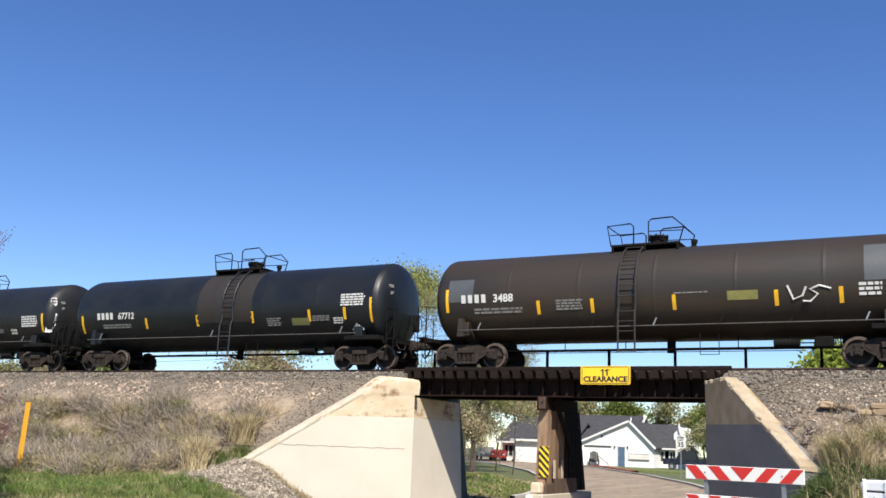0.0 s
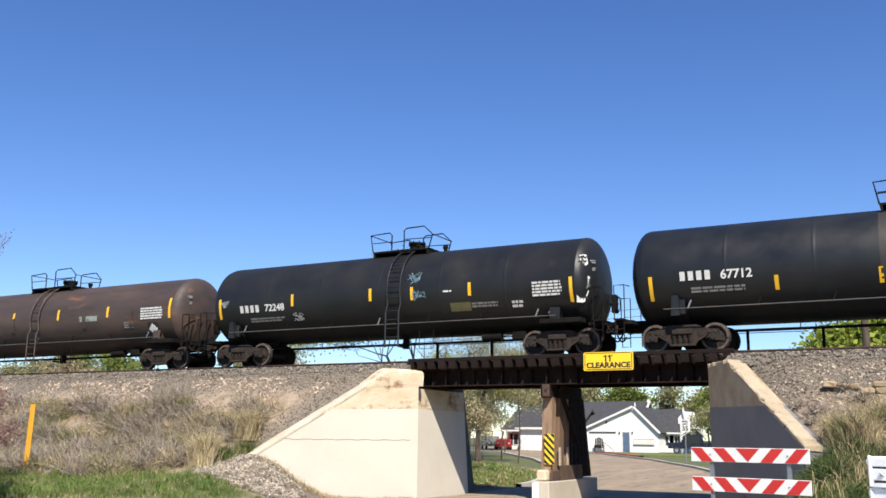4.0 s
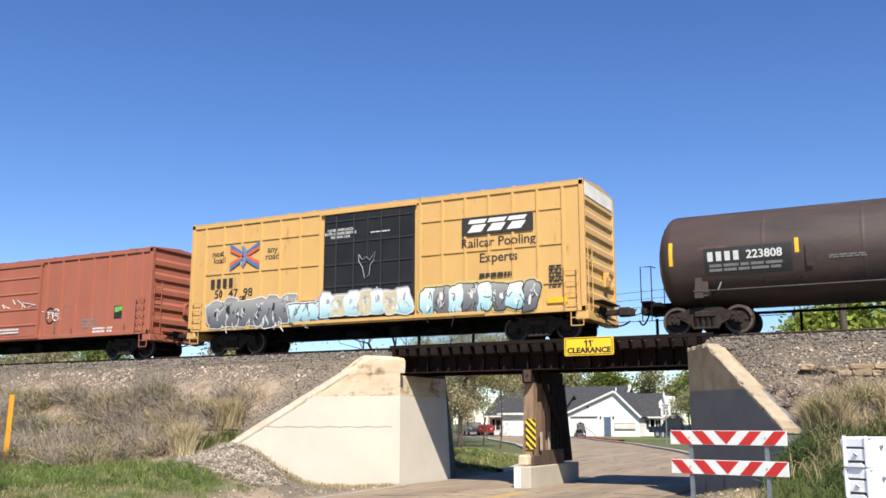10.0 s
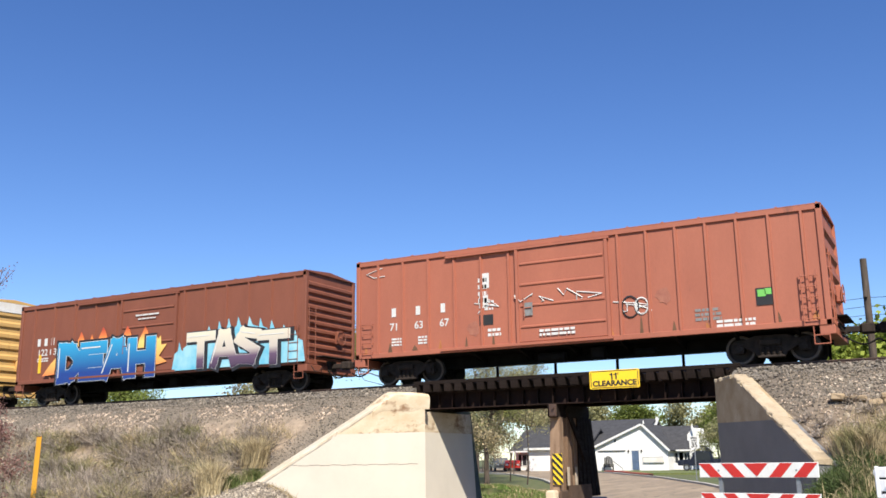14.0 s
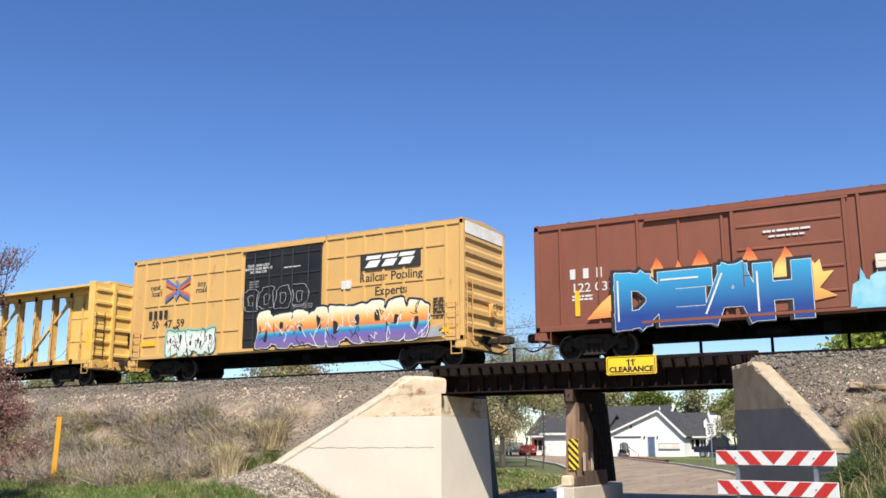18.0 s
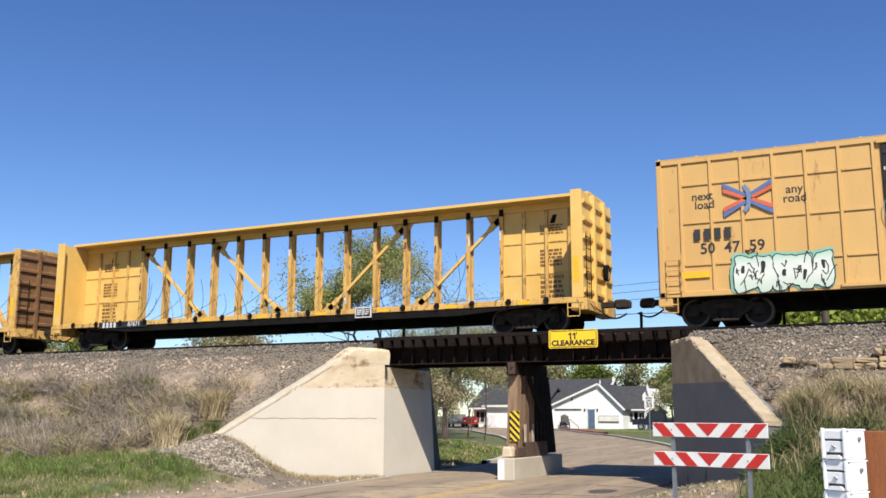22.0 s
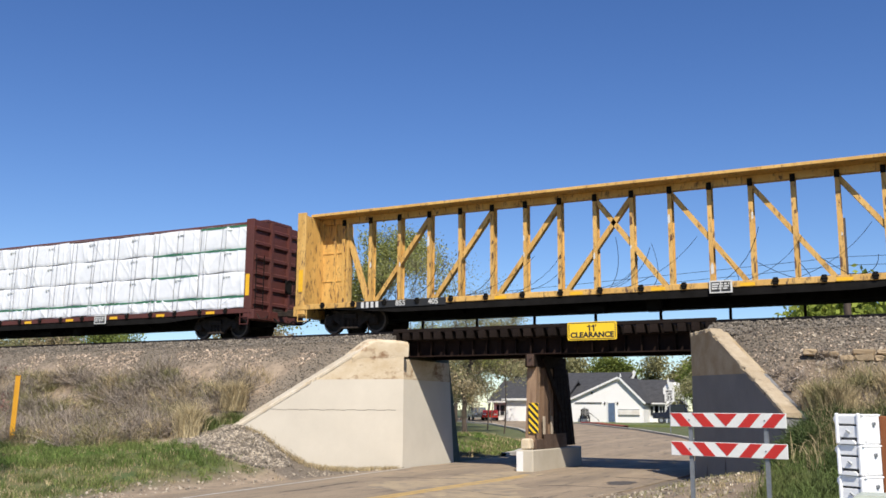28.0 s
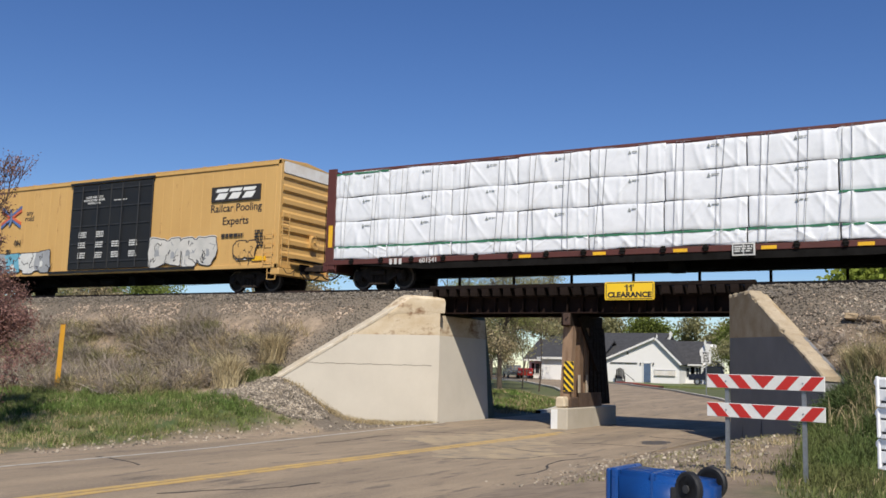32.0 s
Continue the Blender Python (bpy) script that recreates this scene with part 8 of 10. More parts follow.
# ---- beside the road ----
def barricade():
    a, b = Vector((-3.47, 14.0, 0)), Vector((-1.80, 13.6, 0))
    L = (b - a).length
    rz = math.degrees(math.atan2(b.y - a.y, b.x - a.x))
    root = thing("road_barricade", pose(a.x, a.y, 0.36, 0, 0, rz), "red and white striped barricade boards on two steel posts", "barricade")
    c, w, hgt = L / 2, 0.172, 0.2
    for z in (1.285, 0.875):
        g = Geo().box(0, L, -0.012, 0.012, z, z + hgt, b=0.004)
        board = part("board", g, WHITE, root, "white reflective board with red stripes")

        def clipped(poly):
            for lim, sgn in ((0.006, 1), (L - 0.006, -1)):
                out = []
                for p, q in zip(poly, poly[1:] + poly[:1]):
                    u, v = (p[0] - lim) * sgn, (q[0] - lim) * sgn
                    if u >= 0:
                        out.append(p)
                    if (u >= 0) != (v >= 0):
                        t = u / (u - v)
                        out.append((p[0] + (q[0] - p[0]) * t, p[1] + (q[1] - p[1]) * t))
                poly = out
                if len(poly) < 3:
                    return []
            return poly

        shapes = [[(c - w, z + hgt - 0.006), (c, z + 0.012), (c + w, z + hgt - 0.006)]]
        for k in range(1, 4):
            t0 = c - w - 2 * k * w
            shapes.append([(t0, z + hgt - 0.006), (t0 + w, z + 0.006), (t0 + 2 * w, z + 0.006), (t0 + w, z + hgt - 0.006)])
            t1 = c + w + 2 * k * w
            shapes.append([(t1, z + hgt - 0.006), (t1 - w, z + hgt - 0.006), (t1 - 2 * w, z + 0.006), (t1 - w, z + 0.006)])
        for poly in shapes:
            poly = clipped(poly)
            if poly:
                part("red_stripe", Geo().prism(poly, "y", -0.016, -0.011), SIGN_RED, board)
        for x in (0.30, 1.42):
            part("bolt", Geo().tube((x, -0.02, z + 0.1), (x, 0.04, z + 0.1), 0.012, 6), GALV, board)
    for x in (0.30, 1.42):
        g = Geo()
        g.box(x - 0.028, x + 0.028, 0.014, 0.02, -0.35, 1.47)
        g.box(x - 0.028, x - 0.02, 0.02, 0.05, -0.35, 1.47)
        g.box(x + 0.02, x + 0.028, 0.02, 0.05, -0.35, 1.47)
        part("post", g, GALV, root)


barricade()

PLASTIC_WHITE = mat("white_moulded_plastic", (0.88, 0.88, 0.88), 0.4, second=(0.84, 0.84, 0.84), scale=4, grain=0.03, bump=0.05)
SLOT = mat("dark_slot", (0.02, 0.02, 0.022), 0.7, scale=3)


def letter_boxes():
    root = thing("brown_board_post", pose(-0.228, 6.75, 0.2), "rust-brown wooden board post standing in the grass", "post")
    part("board", Geo().box(-0.07, 0.07, -0.03, 0.03, -0.1, 1.645, b=0.006), BROWN_POST, root)
    stack = thing("letter_box_stack", pose(-0.408, 6.6, 1.285, 0, 0, -31), "three white plastic letter boxes stacked on a post", "letter box")
    for k in range(3):
        z = k * 0.191
        body = part("box", Geo().box(-0.088, 0.098, -0.098, 0.075, z + 0.0005, z + 0.1905, b=0.010), PLASTIC_WHITE, stack, "white moulded box")
        # raised frame round a recessed front, with a lid line and a pull at the foot
        part("front_stile", Geo().box(0.060, 0.084, -0.116, -0.096, z + 0.004, z + 0.196 if k == 2 else z + 0.187, b=0.006), PLASTIC_WHITE, body)
        part("front_stile", Geo().box(-0.092, -0.070, -0.116, -0.096, z + 0.004, z + 0.196 if k == 2 else z + 0.187, b=0.006), PLASTIC_WHITE, body)
        part("front_lid", Geo().box(-0.070, 0.060, -0.108, -0.096, z + 0.128, z + 0.182, b=0.005), PLASTIC_WHITE, body)
        part("front_panel", Geo().box(-0.070, 0.060, -0.106, -0.096, z + 0.046, z + 0.116, b=0.005), PLASTIC_WHITE, body)
        part("slot", Geo().box(-0.066, 0.056, -0.104, -0.0975, z + 0.116, z + 0.127), SLOT, body)
        part("drawer_gap", Geo().box(-0.060, 0.050, -0.104, -0.0975, z + 0.020, z + 0.044), SLOT, body)
        lip = [(-0.062, z + 0.006), (0.052, z + 0.006), (0.052, z + 0.018), (0.030, z + 0.030), (-0.040, z + 0.030), (-0.062, z + 0.018)]
        part("pull_lip", Geo().prism(lip, "y", -0.124, -0.100), PLASTIC_WHITE, body)
        part("latch", Geo().tube((-0.008, -0.120, z + 0.092), (0.010, -0.108, z + 0.074), 0.008, 8), GALV, body)
        # scalloped flange on the open side
        fl = [(-0.088, z + 0.012), (-0.100, z + 0.020), (-0.112, z + 0.075), (-0.110, z + 0.130), (-0.122, z + 0.150), (-0.118, z + 0.172), (-0.088, z + 0.186)]
        part("side_flange", Geo().prism(fl, "y", -0.085, -0.055), PLASTIC_WHITE, body)
        part("side_flange", Geo().prism([(a_ * 0.96, b_) for a_, b_ in fl], "y", 0.02, 0.05), PLASTIC_WHITE, body)
        part("lid_lip", Geo().box(-0.093, 0.102, -0.104, 0.078, z + 0.178, z + 0.190, b=0.004), PLASTIC_WHITE, body)
        part("side_rib", Geo().box(0.097, 0.104, -0.09, -0.07, z + 0.02, z + 0.17, b=0.002), PLASTIC_WHITE, body)
        part("side_bolt", Geo().tube((0.095, 0.0, z + 0.13), (0.112, 0.0, z + 0.13), 0.012, 10), GALV, body)
    part("bracket", Geo().box(0.02, 0.16, 0.02, 0.10, -0.02, 0.004), GALV, stack)


letter_boxes()


def pedestal():
    root = thing("utility_pedestal", pose(-0.26, 5.5, 0.365), "pale green plastic utility pedestal with a rounded cap", "utility box")
    m = mat("pale_green_plastic", (0.52, 0.56, 0.47), 0.5, second=(0.46, 0.50, 0.42), scale=3, grain=0.04, bump=0.05)
    g = Geo()
    w0, w1 = 0.122, 0.108
    g.add([(-w0, -w0, 0), (w0, -w0, 0), (w0, w0, 0), (-w0, w0, 0), (-w1, -w1, 1.03), (w1, -w1, 1.03), (w1, w1, 1.03), (-w1, w1, 1.03)],
          [(3, 2, 1, 0), (4, 5, 6, 7), (0, 1, 5, 4), (1, 2, 6, 5), (2, 3, 7, 6), (3, 0, 4, 7)])
    part("housing", g, m, root)
    arch = [(-0.116, 1.0)] + [(0.116 * math.copysign(abs(math.cos(t)) ** 0.35, -math.cos(t)), 1.045 + 0.04 * math.sin(t) ** 0.6) for t in (math.pi * k / 12 for k in range(13))] + [(0.116, 1.0)]
    part("cap", Geo().prism(arch[::-1], "y", -0.116, 0.116), m, root)


pedestal()


def wheelie_bin():
    blue = mat("blue_bin_plastic", (0.008, 0.055, 0.22), 0.34, second=(0.006, 0.04, 0.165), scale=2.5, grain=0.05, bump=0.06)
    black = mat("black_tyre_plastic", (0.014, 0.014, 0.015), 0.6, scale=4)
    root = thing("wheelie_bin", pose(-2.36, 8.55, 0.39, 0, 0, -4), "blue plastic wheelie bin lying toppled on the driveway", "bin")
    g = Geo()
    # tapered body lying with its mouth to the left
    a = [(-0.50, -0.29, 0.0), (-0.50, 0.29, 0.0), (-0.50, 0.29, 0.58), (-0.50, -0.29, 0.58)]
    b = [(0.33, -0.23, 0.04), (0.33, 0.23, 0.04), (0.33, 0.23, 0.52), (0.33, -0.23, 0.52)]
    g.add(a + b, [(0, 1, 2, 3)[::-1], (4, 5, 6, 7), (0, 4, 7, 3)[::-1], (1, 2, 6, 5)[::-1], (2, 3, 7, 6)[::-1], (0, 1, 5, 4)[::-1]])
    me = g.mesh("body", blue)
    bm = bmesh.new()
    bm.from_mesh(me)
    bmesh.ops.recalc_face_normals(bm, faces=bm.faces)
    bmesh.ops.bevel(bm, geom=bm.edges[:], offset=0.05, segments=3, affect="EDGES")
    for f in bm.faces:
        f.smooth = True
    bm.to_mesh(me)
    bm.free()
    part("body", me, None, root)
    part("rim", Geo().box(-0.53, -0.46, -0.305, 0.305, 0.0, 0.595, b=0.02), blue, root)
    part("lid", Geo().box(-0.575, -0.535, -0.30, 0.30, 0.0, 0.585, b=0.025), blue, root)
    for y in (-0.16, 0.0, 0.16):
        part("rib", Geo().box(-0.40, 0.02, y - 0.018, y + 0.018, 0.53, 0.572, b=0.008), blue, root)
    part("cross_rib", Geo().box(-0.17, -0.13, -0.27, 0.27, 0.30, 0.575, b=0.01), blue, root)
    part("axle", Geo().tube((0.20, -0.33, 0.47), (0.20, 0.33, 0.47), 0.014, 8), GALV, root)
    grey = mat("dusty_black_plastic", (0.035, 0.035, 0.036), 0.7, scale=6)
    for y in (-0.30, 0.30):
        g = Geo()
        g.lathe([(-0.03, 0.112), (-0.034, 0.135), (-0.02, 0.15), (0.02, 0.15), (0.034, 0.135), (0.03, 0.112), (-0.03, 0.112)], 28)
        w = part("wheel", g, black, root, "black wheel with open spokes", pose(0.20, y, 0.47, 0, 0, 62 if y < 0 else 80))
        part("wheel_disc", Geo().tube((-0.008, 0, 0), (0.008, 0, 0), 0.114, 24), black, w)
        part("hub", Geo().tube((-0.045, 0, 0), (0.045, 0, 0), 0.036, 14), grey, w)
        for k in range(8):
            part("spoke", Geo().box(-0.026, 0.026, -0.008, 0.008, 0.03, 0.115, m=pose(0, 0, 0, k * 45, 0, 0)), grey, w)
    for y in (-0.255, 0.255):
        part("wheel_housing", Geo().box(0.02, 0.28, y - 0.015, y + 0.015, 0.28, 0.47, b=0.01), black, root)


wheelie_bin()

# pale concrete apron of the driveway
g = Geo()
g.prism([(-2.9, 12.9), (-2.6, 13.1), (-2.3, 12.9), (-1.9, 10.5), (-1.35, 7.0), (-0.9, 4.5), (1.5, -2), (4.5, -10), (-3.2, -10), (-3.4, 6)], "z", 0.1, 0.385)
tagged(part("driveway_slab", g, KERB), "pale concrete driveway slab", "driveway", kind="structure")


def marker_post():
    root = thing("marker_post", pose(-24.1, 19.0, 0.6, 0, 2.2, 0), "flat yellow marker post leaning in the grass", "marker post")
    g = Geo().box(-0.1, 0.1, -0.02, 0.02, -0.1, 2.2, b=0.012)
    part("post", g, SOFTWOOD, root)
    part("cap", Geo().box(-0.095, 0.095, -0.026, 0.026, 2.17, 2.205, b=0.01), BENT, root)


marker_post()


def speed_sign():
    root = thing("speed_limit_sign", pose(-16.35, 65.0, rise(65)), "white speed limit 35 sign on a thin steel post", "road sign")
    part("post", Geo().box(-0.03, 0.03, 0.0, 0.04, 0, 3.05), GALV, root)
    part("panel", Geo().box(-0.33, 0.33, -0.02, -0.002, 2.2, 3.02, b=0.008), WHITE, root)
    words("lettering", "SPEED\nLIMIT", 0.17, BLACK, root, upright(0, -0.022, 2.8), bold=0.006)
    words("lettering", "35", 0.46, BLACK, root, upright(0, -0.022, 2.42), bold=0.012)


speed_sign()

# ---- kerbs, lawns and the far side of the bridge ----
for name, o0, o1, y0, y1, m_ in (("kerb", 4.35, 4.6, 44, 110, KERB), ("kerb", -4.6, -4.35, 36, 110, KERB)):
    k = ribbon(name, ROAD_LINE, o0, o1, 0.14 if name == "kerb" else 0.06, m_, y0, y1, 2.0, 0.2)
    tagged(k, "pale concrete kerb along the road" if name == "kerb" else "pale concrete footpath", name, kind="structure")
LAWN = mat("mown_lawn", (0.10, 0.135, 0.035), 0.95, second=(0.15, 0.165, 0.055), scale=0.6, grain=0.3, grain_scale=6, bump=0.8, bump_scale=20, world_space=True)
g2 = Geo().prism([(-26, 82), (-20, 82), (-14, 96), (-36, 97)], "z", 0.4, 0.64)
tagged(part("lawn", g2, LAWN), "strip of mown green lawn before the house", "lawn", kind="structure")
red = thing("red_kerb", pose(0, 0, 0), "red-painted kerb by the house", "kerb", kind="structure")
ribbon("kerb_face", ROAD_LINE, 4.62, 5.0, 0.26, KERB_RED, 76, 88, 1.0, 0.3, parent=red)


def gable(points, y0, y1, g):
    g.prism(points, "y", y0, y1)


SIDING = mat("white_siding", (0.80, 0.79, 0.77), 0.6, second=(0.76, 0.75, 0.73), scale=1.5, stretch=(1, 1, 12), grain=0.04, bump=0.3, bump_scale=6)
SHINGLE = mat("dark_roof_shingle", (0.055, 0.055, 0.058), 0.9, second=(0.04, 0.04, 0.043), scale=2, grain=0.3, grain_scale=12, bump=0.5, bump_scale=14)
DOOR_BLUE = mat("slate_blue_door", (0.10, 0.15, 0.24), 0.5, scale=2)
GLASS = mat("window_glass", (0.03, 0.035, 0.04), 0.08, scale=1, bump=0)


def window(root, x, y, z, w, h):
    wn_ = part("window", Geo().box(x - w / 2 - 0.08, x + w / 2 + 0.08, y - 0.06, y + 0.02, z - 0.08, z + h + 0.08), WHITE, root)
    for k in range(2):
        a = x - w / 2 + k * w / 2
        part("pane", Geo().box(a + 0.03, a + w / 2 - 0.03, y - 0.07, y - 0.055, z, z + h), GLASS, wn_)
    for s in (-1, 1):
        part("shutter", Geo().box(x + s * (w / 2 + 0.3) - 0.16, x + s * (w / 2 + 0.3) + 0.16, y - 0.07, y, z - 0.05, z + h + 0.05), UNDER, wn_)


def houses():
    gz = 0.66
    root = thing("house", pose(0, 98, gz), "white single-storey house with dark shingle roofs", "house")
    # wing with its gable to the road
    a, p, b = (-35.5, 2.28), (-30.0, 4.62), (-27.45, 2.12)
    g = Geo()
    gable([(a[0], -0.1), (b[0], -0.1), b, p, a], 0, 8, g)
    part("wall", g, SIDING, root)
    for q, r_ in ((a, p), (p, b)):
        d = Vector((r_[0] - q[0], r_[1] - q[1])).normalized()
        n_ = Vector((-d.y, d.x))
        e0 = Vector(q) - d * (0.45 if q is a else 0)
        e1 = Vector(r_) + d * (0.35 if r_ is b else 0)
        g = Geo()
        gable([tuple(e0 + n_ * 0.02), tuple(e1 + n_ * 0.02), tuple(e1 + n_ * 0.17), tuple(e0 + n_ * 0.17)], -0.3, 8.2, g)
        part("roof", g, SHINGLE, root)
        g = Geo()
        gable([tuple(e0 - n_ * 0.03), tuple(e1 - n_ * 0.03), tuple(e1 + n_ * 0.172), tuple(e0 + n_ * 0.172)], -0.36, -0.302, g)
        part("fascia", g, WHITE, root)
    part("ridge_vent", Geo().tube((-30.0, 0.5, 4.7), (-30.0, 0.5, 5.12), 0.09, 8, 0.05), WHITE, root)
    dr = part("door", Geo().box(-31.25, -30.5, -0.06, 0.02, 0.05, 2.02), DOOR_BLUE, root, "slate blue door")
    part("door_knob", Geo().tube((-30.62, -0.11, 1.0), (-30.62, -0.05, 1.0), 0.05, 8), GALV, dr)
    part("door_frame", Geo().box(-31.34, -31.25, -0.08, 0.02, 0, 2.1).box(-30.5, -30.41, -0.08, 0.02, 0, 2.1).box(-31.34, -30.41, -0.08, 0.02, 2.02, 2.1), WHITE, root)
    for x in (-31.6, -30.2):
        part("wall_lamp", Geo().box(x - 0.06, x + 0.06, -0.14, 0.0, 1.85, 2.1, b=0.02), UNDER, root)
    part("shelf_rail", Geo().box(-34.95, -31.96, -0.12, 0.0, 2.0, 2.07), UNDER, root)
    part("sign_board", Geo().box(-30.1, -27.85, -0.12, -0.002, 0.78, 1.34, b=0.02), END_WHITE, root)
    part("sign_board_edge", Geo().box(-30.12, -27.83, -0.14, -0.12, 0.74, 0.80).box(-30.12, -27.83, -0.14, -0.12, 1.32, 1.37), GALV, root)
    part("wall_vent", Geo().box(-33.1, -32.95, -0.05, 0.0, 2.95, 3.2), UNDER, root)
    part("stair_rail", Geo().path([(-33.2, -0.6, 1.0), (-32.0, -1.0, 0.2), (-32.0, -1.0, 0.0)], 0.03, 6).path([(-33.2, -0.6, 1.0), (-33.2, -0.6, 0)], 0.03, 6), UNDER, root)
    # main block behind, ridge along the street
    g = Geo()
    g.prism([(7, 0), (17, 0), (17, 2.4), (12, 5.4), (7, 2.4)], "x", -46, -32.1)
    part("wall", g, SIDING, root)
    for s in (-1, 1):
        g = Geo()
        k = 5.5 if s > 0 else 8.8
        g.prism([(12, 5.52), (12 + s * k, 5.52 - 0.38 * k), (12 + s * k, 5.72 - 0.38 * k), (12, 5.74)], "x", -46.5, -31.9)
        part("roof", g, SHINGLE, root)
    # rake board of the rear gable, seen edge-on past the ridge
    g = Geo()
    gable([(-32.5, 4.1), (-32.15, 4.1), (-31.55, 5.62), (-31.75, 5.95), (-31.9, 5.85)], 11.7, 11.82, g)
    part("rake_board", g, WHITE, root)
    # lower block to the right
    g = Geo()
    g.prism([(2.5, -0.1), (11, -0.1), (11, 2.05), (6, 4.3), (2.5, 2.05)], "x", -30.5, -25.4)
    part("wall", g, SIDING, root)
    for s in (-1, 1):
        g = Geo()
        k = 5.3 if s > 0 else 4.0
        g.prism([(6, 4.42), (6 + s * k, 4.42 - 0.62 * k), (6 + s * k, 4.58 - 0.62 * k), (6, 4.62)], "x", -30.5, -25.6)
        part("roof", g, SHINGLE, root)
    part("fascia", Geo().box(-28.4, -25.6, 1.93, 2.0, 1.90, 2.06), WHITE, root)
    # cross gable and porch at the end of the lower block
    g = Geo()
    gable([(-26.2, -0.1), (-25.2, -0.1), (-25.2, 2.3), (-25.55, 4.3), (-26.2, 3.6)], 3.4, 8, g)
    part("wall", g, SIDING, root)
    g = Geo()
    gable([(-25.68, 4.35), (-25.12, 2.0), (-24.92, 2.0), (-25.55, 4.75)], 3.1, 3.2, g)
    part("rake_board", g, WHITE, root)
    g = Geo()
    gable([(-25.3, 1.5), (-24.3, 2.2), (-23.5, 1.5), (-23.5, 1.62), (-24.3, 2.36), (-25.3, 1.64)], 0.6, 0.7, g)
    part("porch_fascia", g, WHITE, root)
    g = Geo()
    gable([(-25.3, 1.6), (-24.3, 2.33), (-23.5, 1.6), (-23.5, 1.7), (-24.3, 2.45), (-25.3, 1.72)], 0.7, 3.2, g)
    part("porch_roof", g, SHINGLE, root)
    for x in (-25.2, -23.6):
        part("porch_post", Geo().box(x - 0.06, x + 0.06, 0.65, 0.77, -0.1, 1.55), WHITE, root)
    window(root, -27.4, 2.5, 0.7, 0.7, 1.0)
    window(root, -26.1, 2.5, 0.7, 0.6, 1.0)

    left = thing("house", pose(0, 101, gz + 0.05), "white house with a dark roof and shuttered windows", "house")
    g = Geo()
    g.prism([(0, -0.1), (8, -0.1), (8, 2.3), (4, 4.35), (0, 2.3)], "x", -46.0, -37.5)
    part("wall", g, SIDING, left)
    for s in (-1, 1):
        g = Geo()
        g.prism([(4, 4.42), (4 + s * 4.7, 2.05), (4 + s * 4.7, 2.22), (4, 4.64)], "x", -46.5, -37)
        part("roof", g, SHINGLE, left)
    part("fascia", Geo().box(-46.5, -37, -0.78, -0.7, 2.0, 2.17), WHITE, left)
    window(left, -44.6, 0.0, 0.55, 1.1, 1.15)
    part("wing_wall", Geo().box(-43.0, -37.2, -3.4, 0.0, -0.2, 2.3), SIDING, left)
    part("wing_roof", Geo().prism([(-3.8, 2.25), (0.5, 2.75), (0.5, 2.9), (-3.8, 2.42)], "x", -43.3, -37.0), SHINGLE, left)
    part("wing_fascia", Geo().box(-43.3, -37.0, -3.88, -3.8, 2.2, 2.44), WHITE, left)


houses()


def parked_car(name, x, y, rz, paint_, label, tall=1.42, length=4.4, pickup=False):
    root = thing(name, pose(x, y, rise(y) + 0.02, 0, 0, rz), label, "car")
    h = length / 2
    prof = [(-h, 0.35), (-h, 0.75), (-h + 0.5, 0.88), (-h + 1.2, 0.92), (-h + 1.75, tall), (h - 1.5, tall), (h - 0.7, 0.98), (h - 0.05, 0.9), (h, 0.4)]
    if pickup:
        prof = [(-h, 0.5), (-h, 1.05), (-h + 1.2, 1.1), (-h + 1.7, tall), (h - 2.3, tall), (h - 2.0, 1.12), (h, 1.1), (h, 0.5)]
    part("body", Geo().prism(prof, "y", -0.85, 0.85), paint_, root)
    part("side_window", Geo().prism([(-h + 1.45, 0.98), (-h + 1.88, tall - 0.08), (h - 1.6 if not pickup else h - 2.4, tall - 0.08), (h - 1.1 if not pickup else h - 2.3, 1.0)], "y", -0.86, 0.86), GLASS, root)
    for wx in (-h + 0.8, h - 0.8):
        for wy in (-0.78, 0.78):
            w = part("wheel", Geo().tube((wx, wy - 0.1, 0.33), (wx, wy + 0.1, 0.33), 0.33, 18), BLACK, root)
            part("hub", Geo().tube((wx, wy - 0.11, 0.33), (wx, wy + 0.11, 0.33), 0.18, 12), GALV, w)
    for wy in (-0.6, 0.6):
        part("headlight", Geo().box(-h - 0.02, -h + 0.05, wy - 0.15, wy + 0.15, 0.62, 0.76), STENCIL, root)


RED_CAR = mat("red_car_paint", (0.50, 0.035, 0.02), 0.25, second=(0.44, 0.03, 0.02), scale=2, bump=0)
DARK_CAR = mat("dark_blue_car_paint", (0.012, 0.015, 0.03), 0.25, second=(0.012, 0.014, 0.024), scale=2, bump=0)
GREY_CAR = mat("grey_car_paint", (0.12, 0.13, 0.14), 0.3, scale=2, bump=0)
parked_car("parked_car", -45.3, 98.6, 113.5, RED_CAR, "red car parked before the house", 1.15, 4.0)
parked_car("parked_car", -47.6, 100.0, 125, GREY_CAR, "grey car parked under the trees", 1.45, 4.5)
parked_car("pickup_truck", -22.6, 94.0, 15, DARK_CAR, "dark pickup truck parked by the lawn", 1.85, 5.4, True)


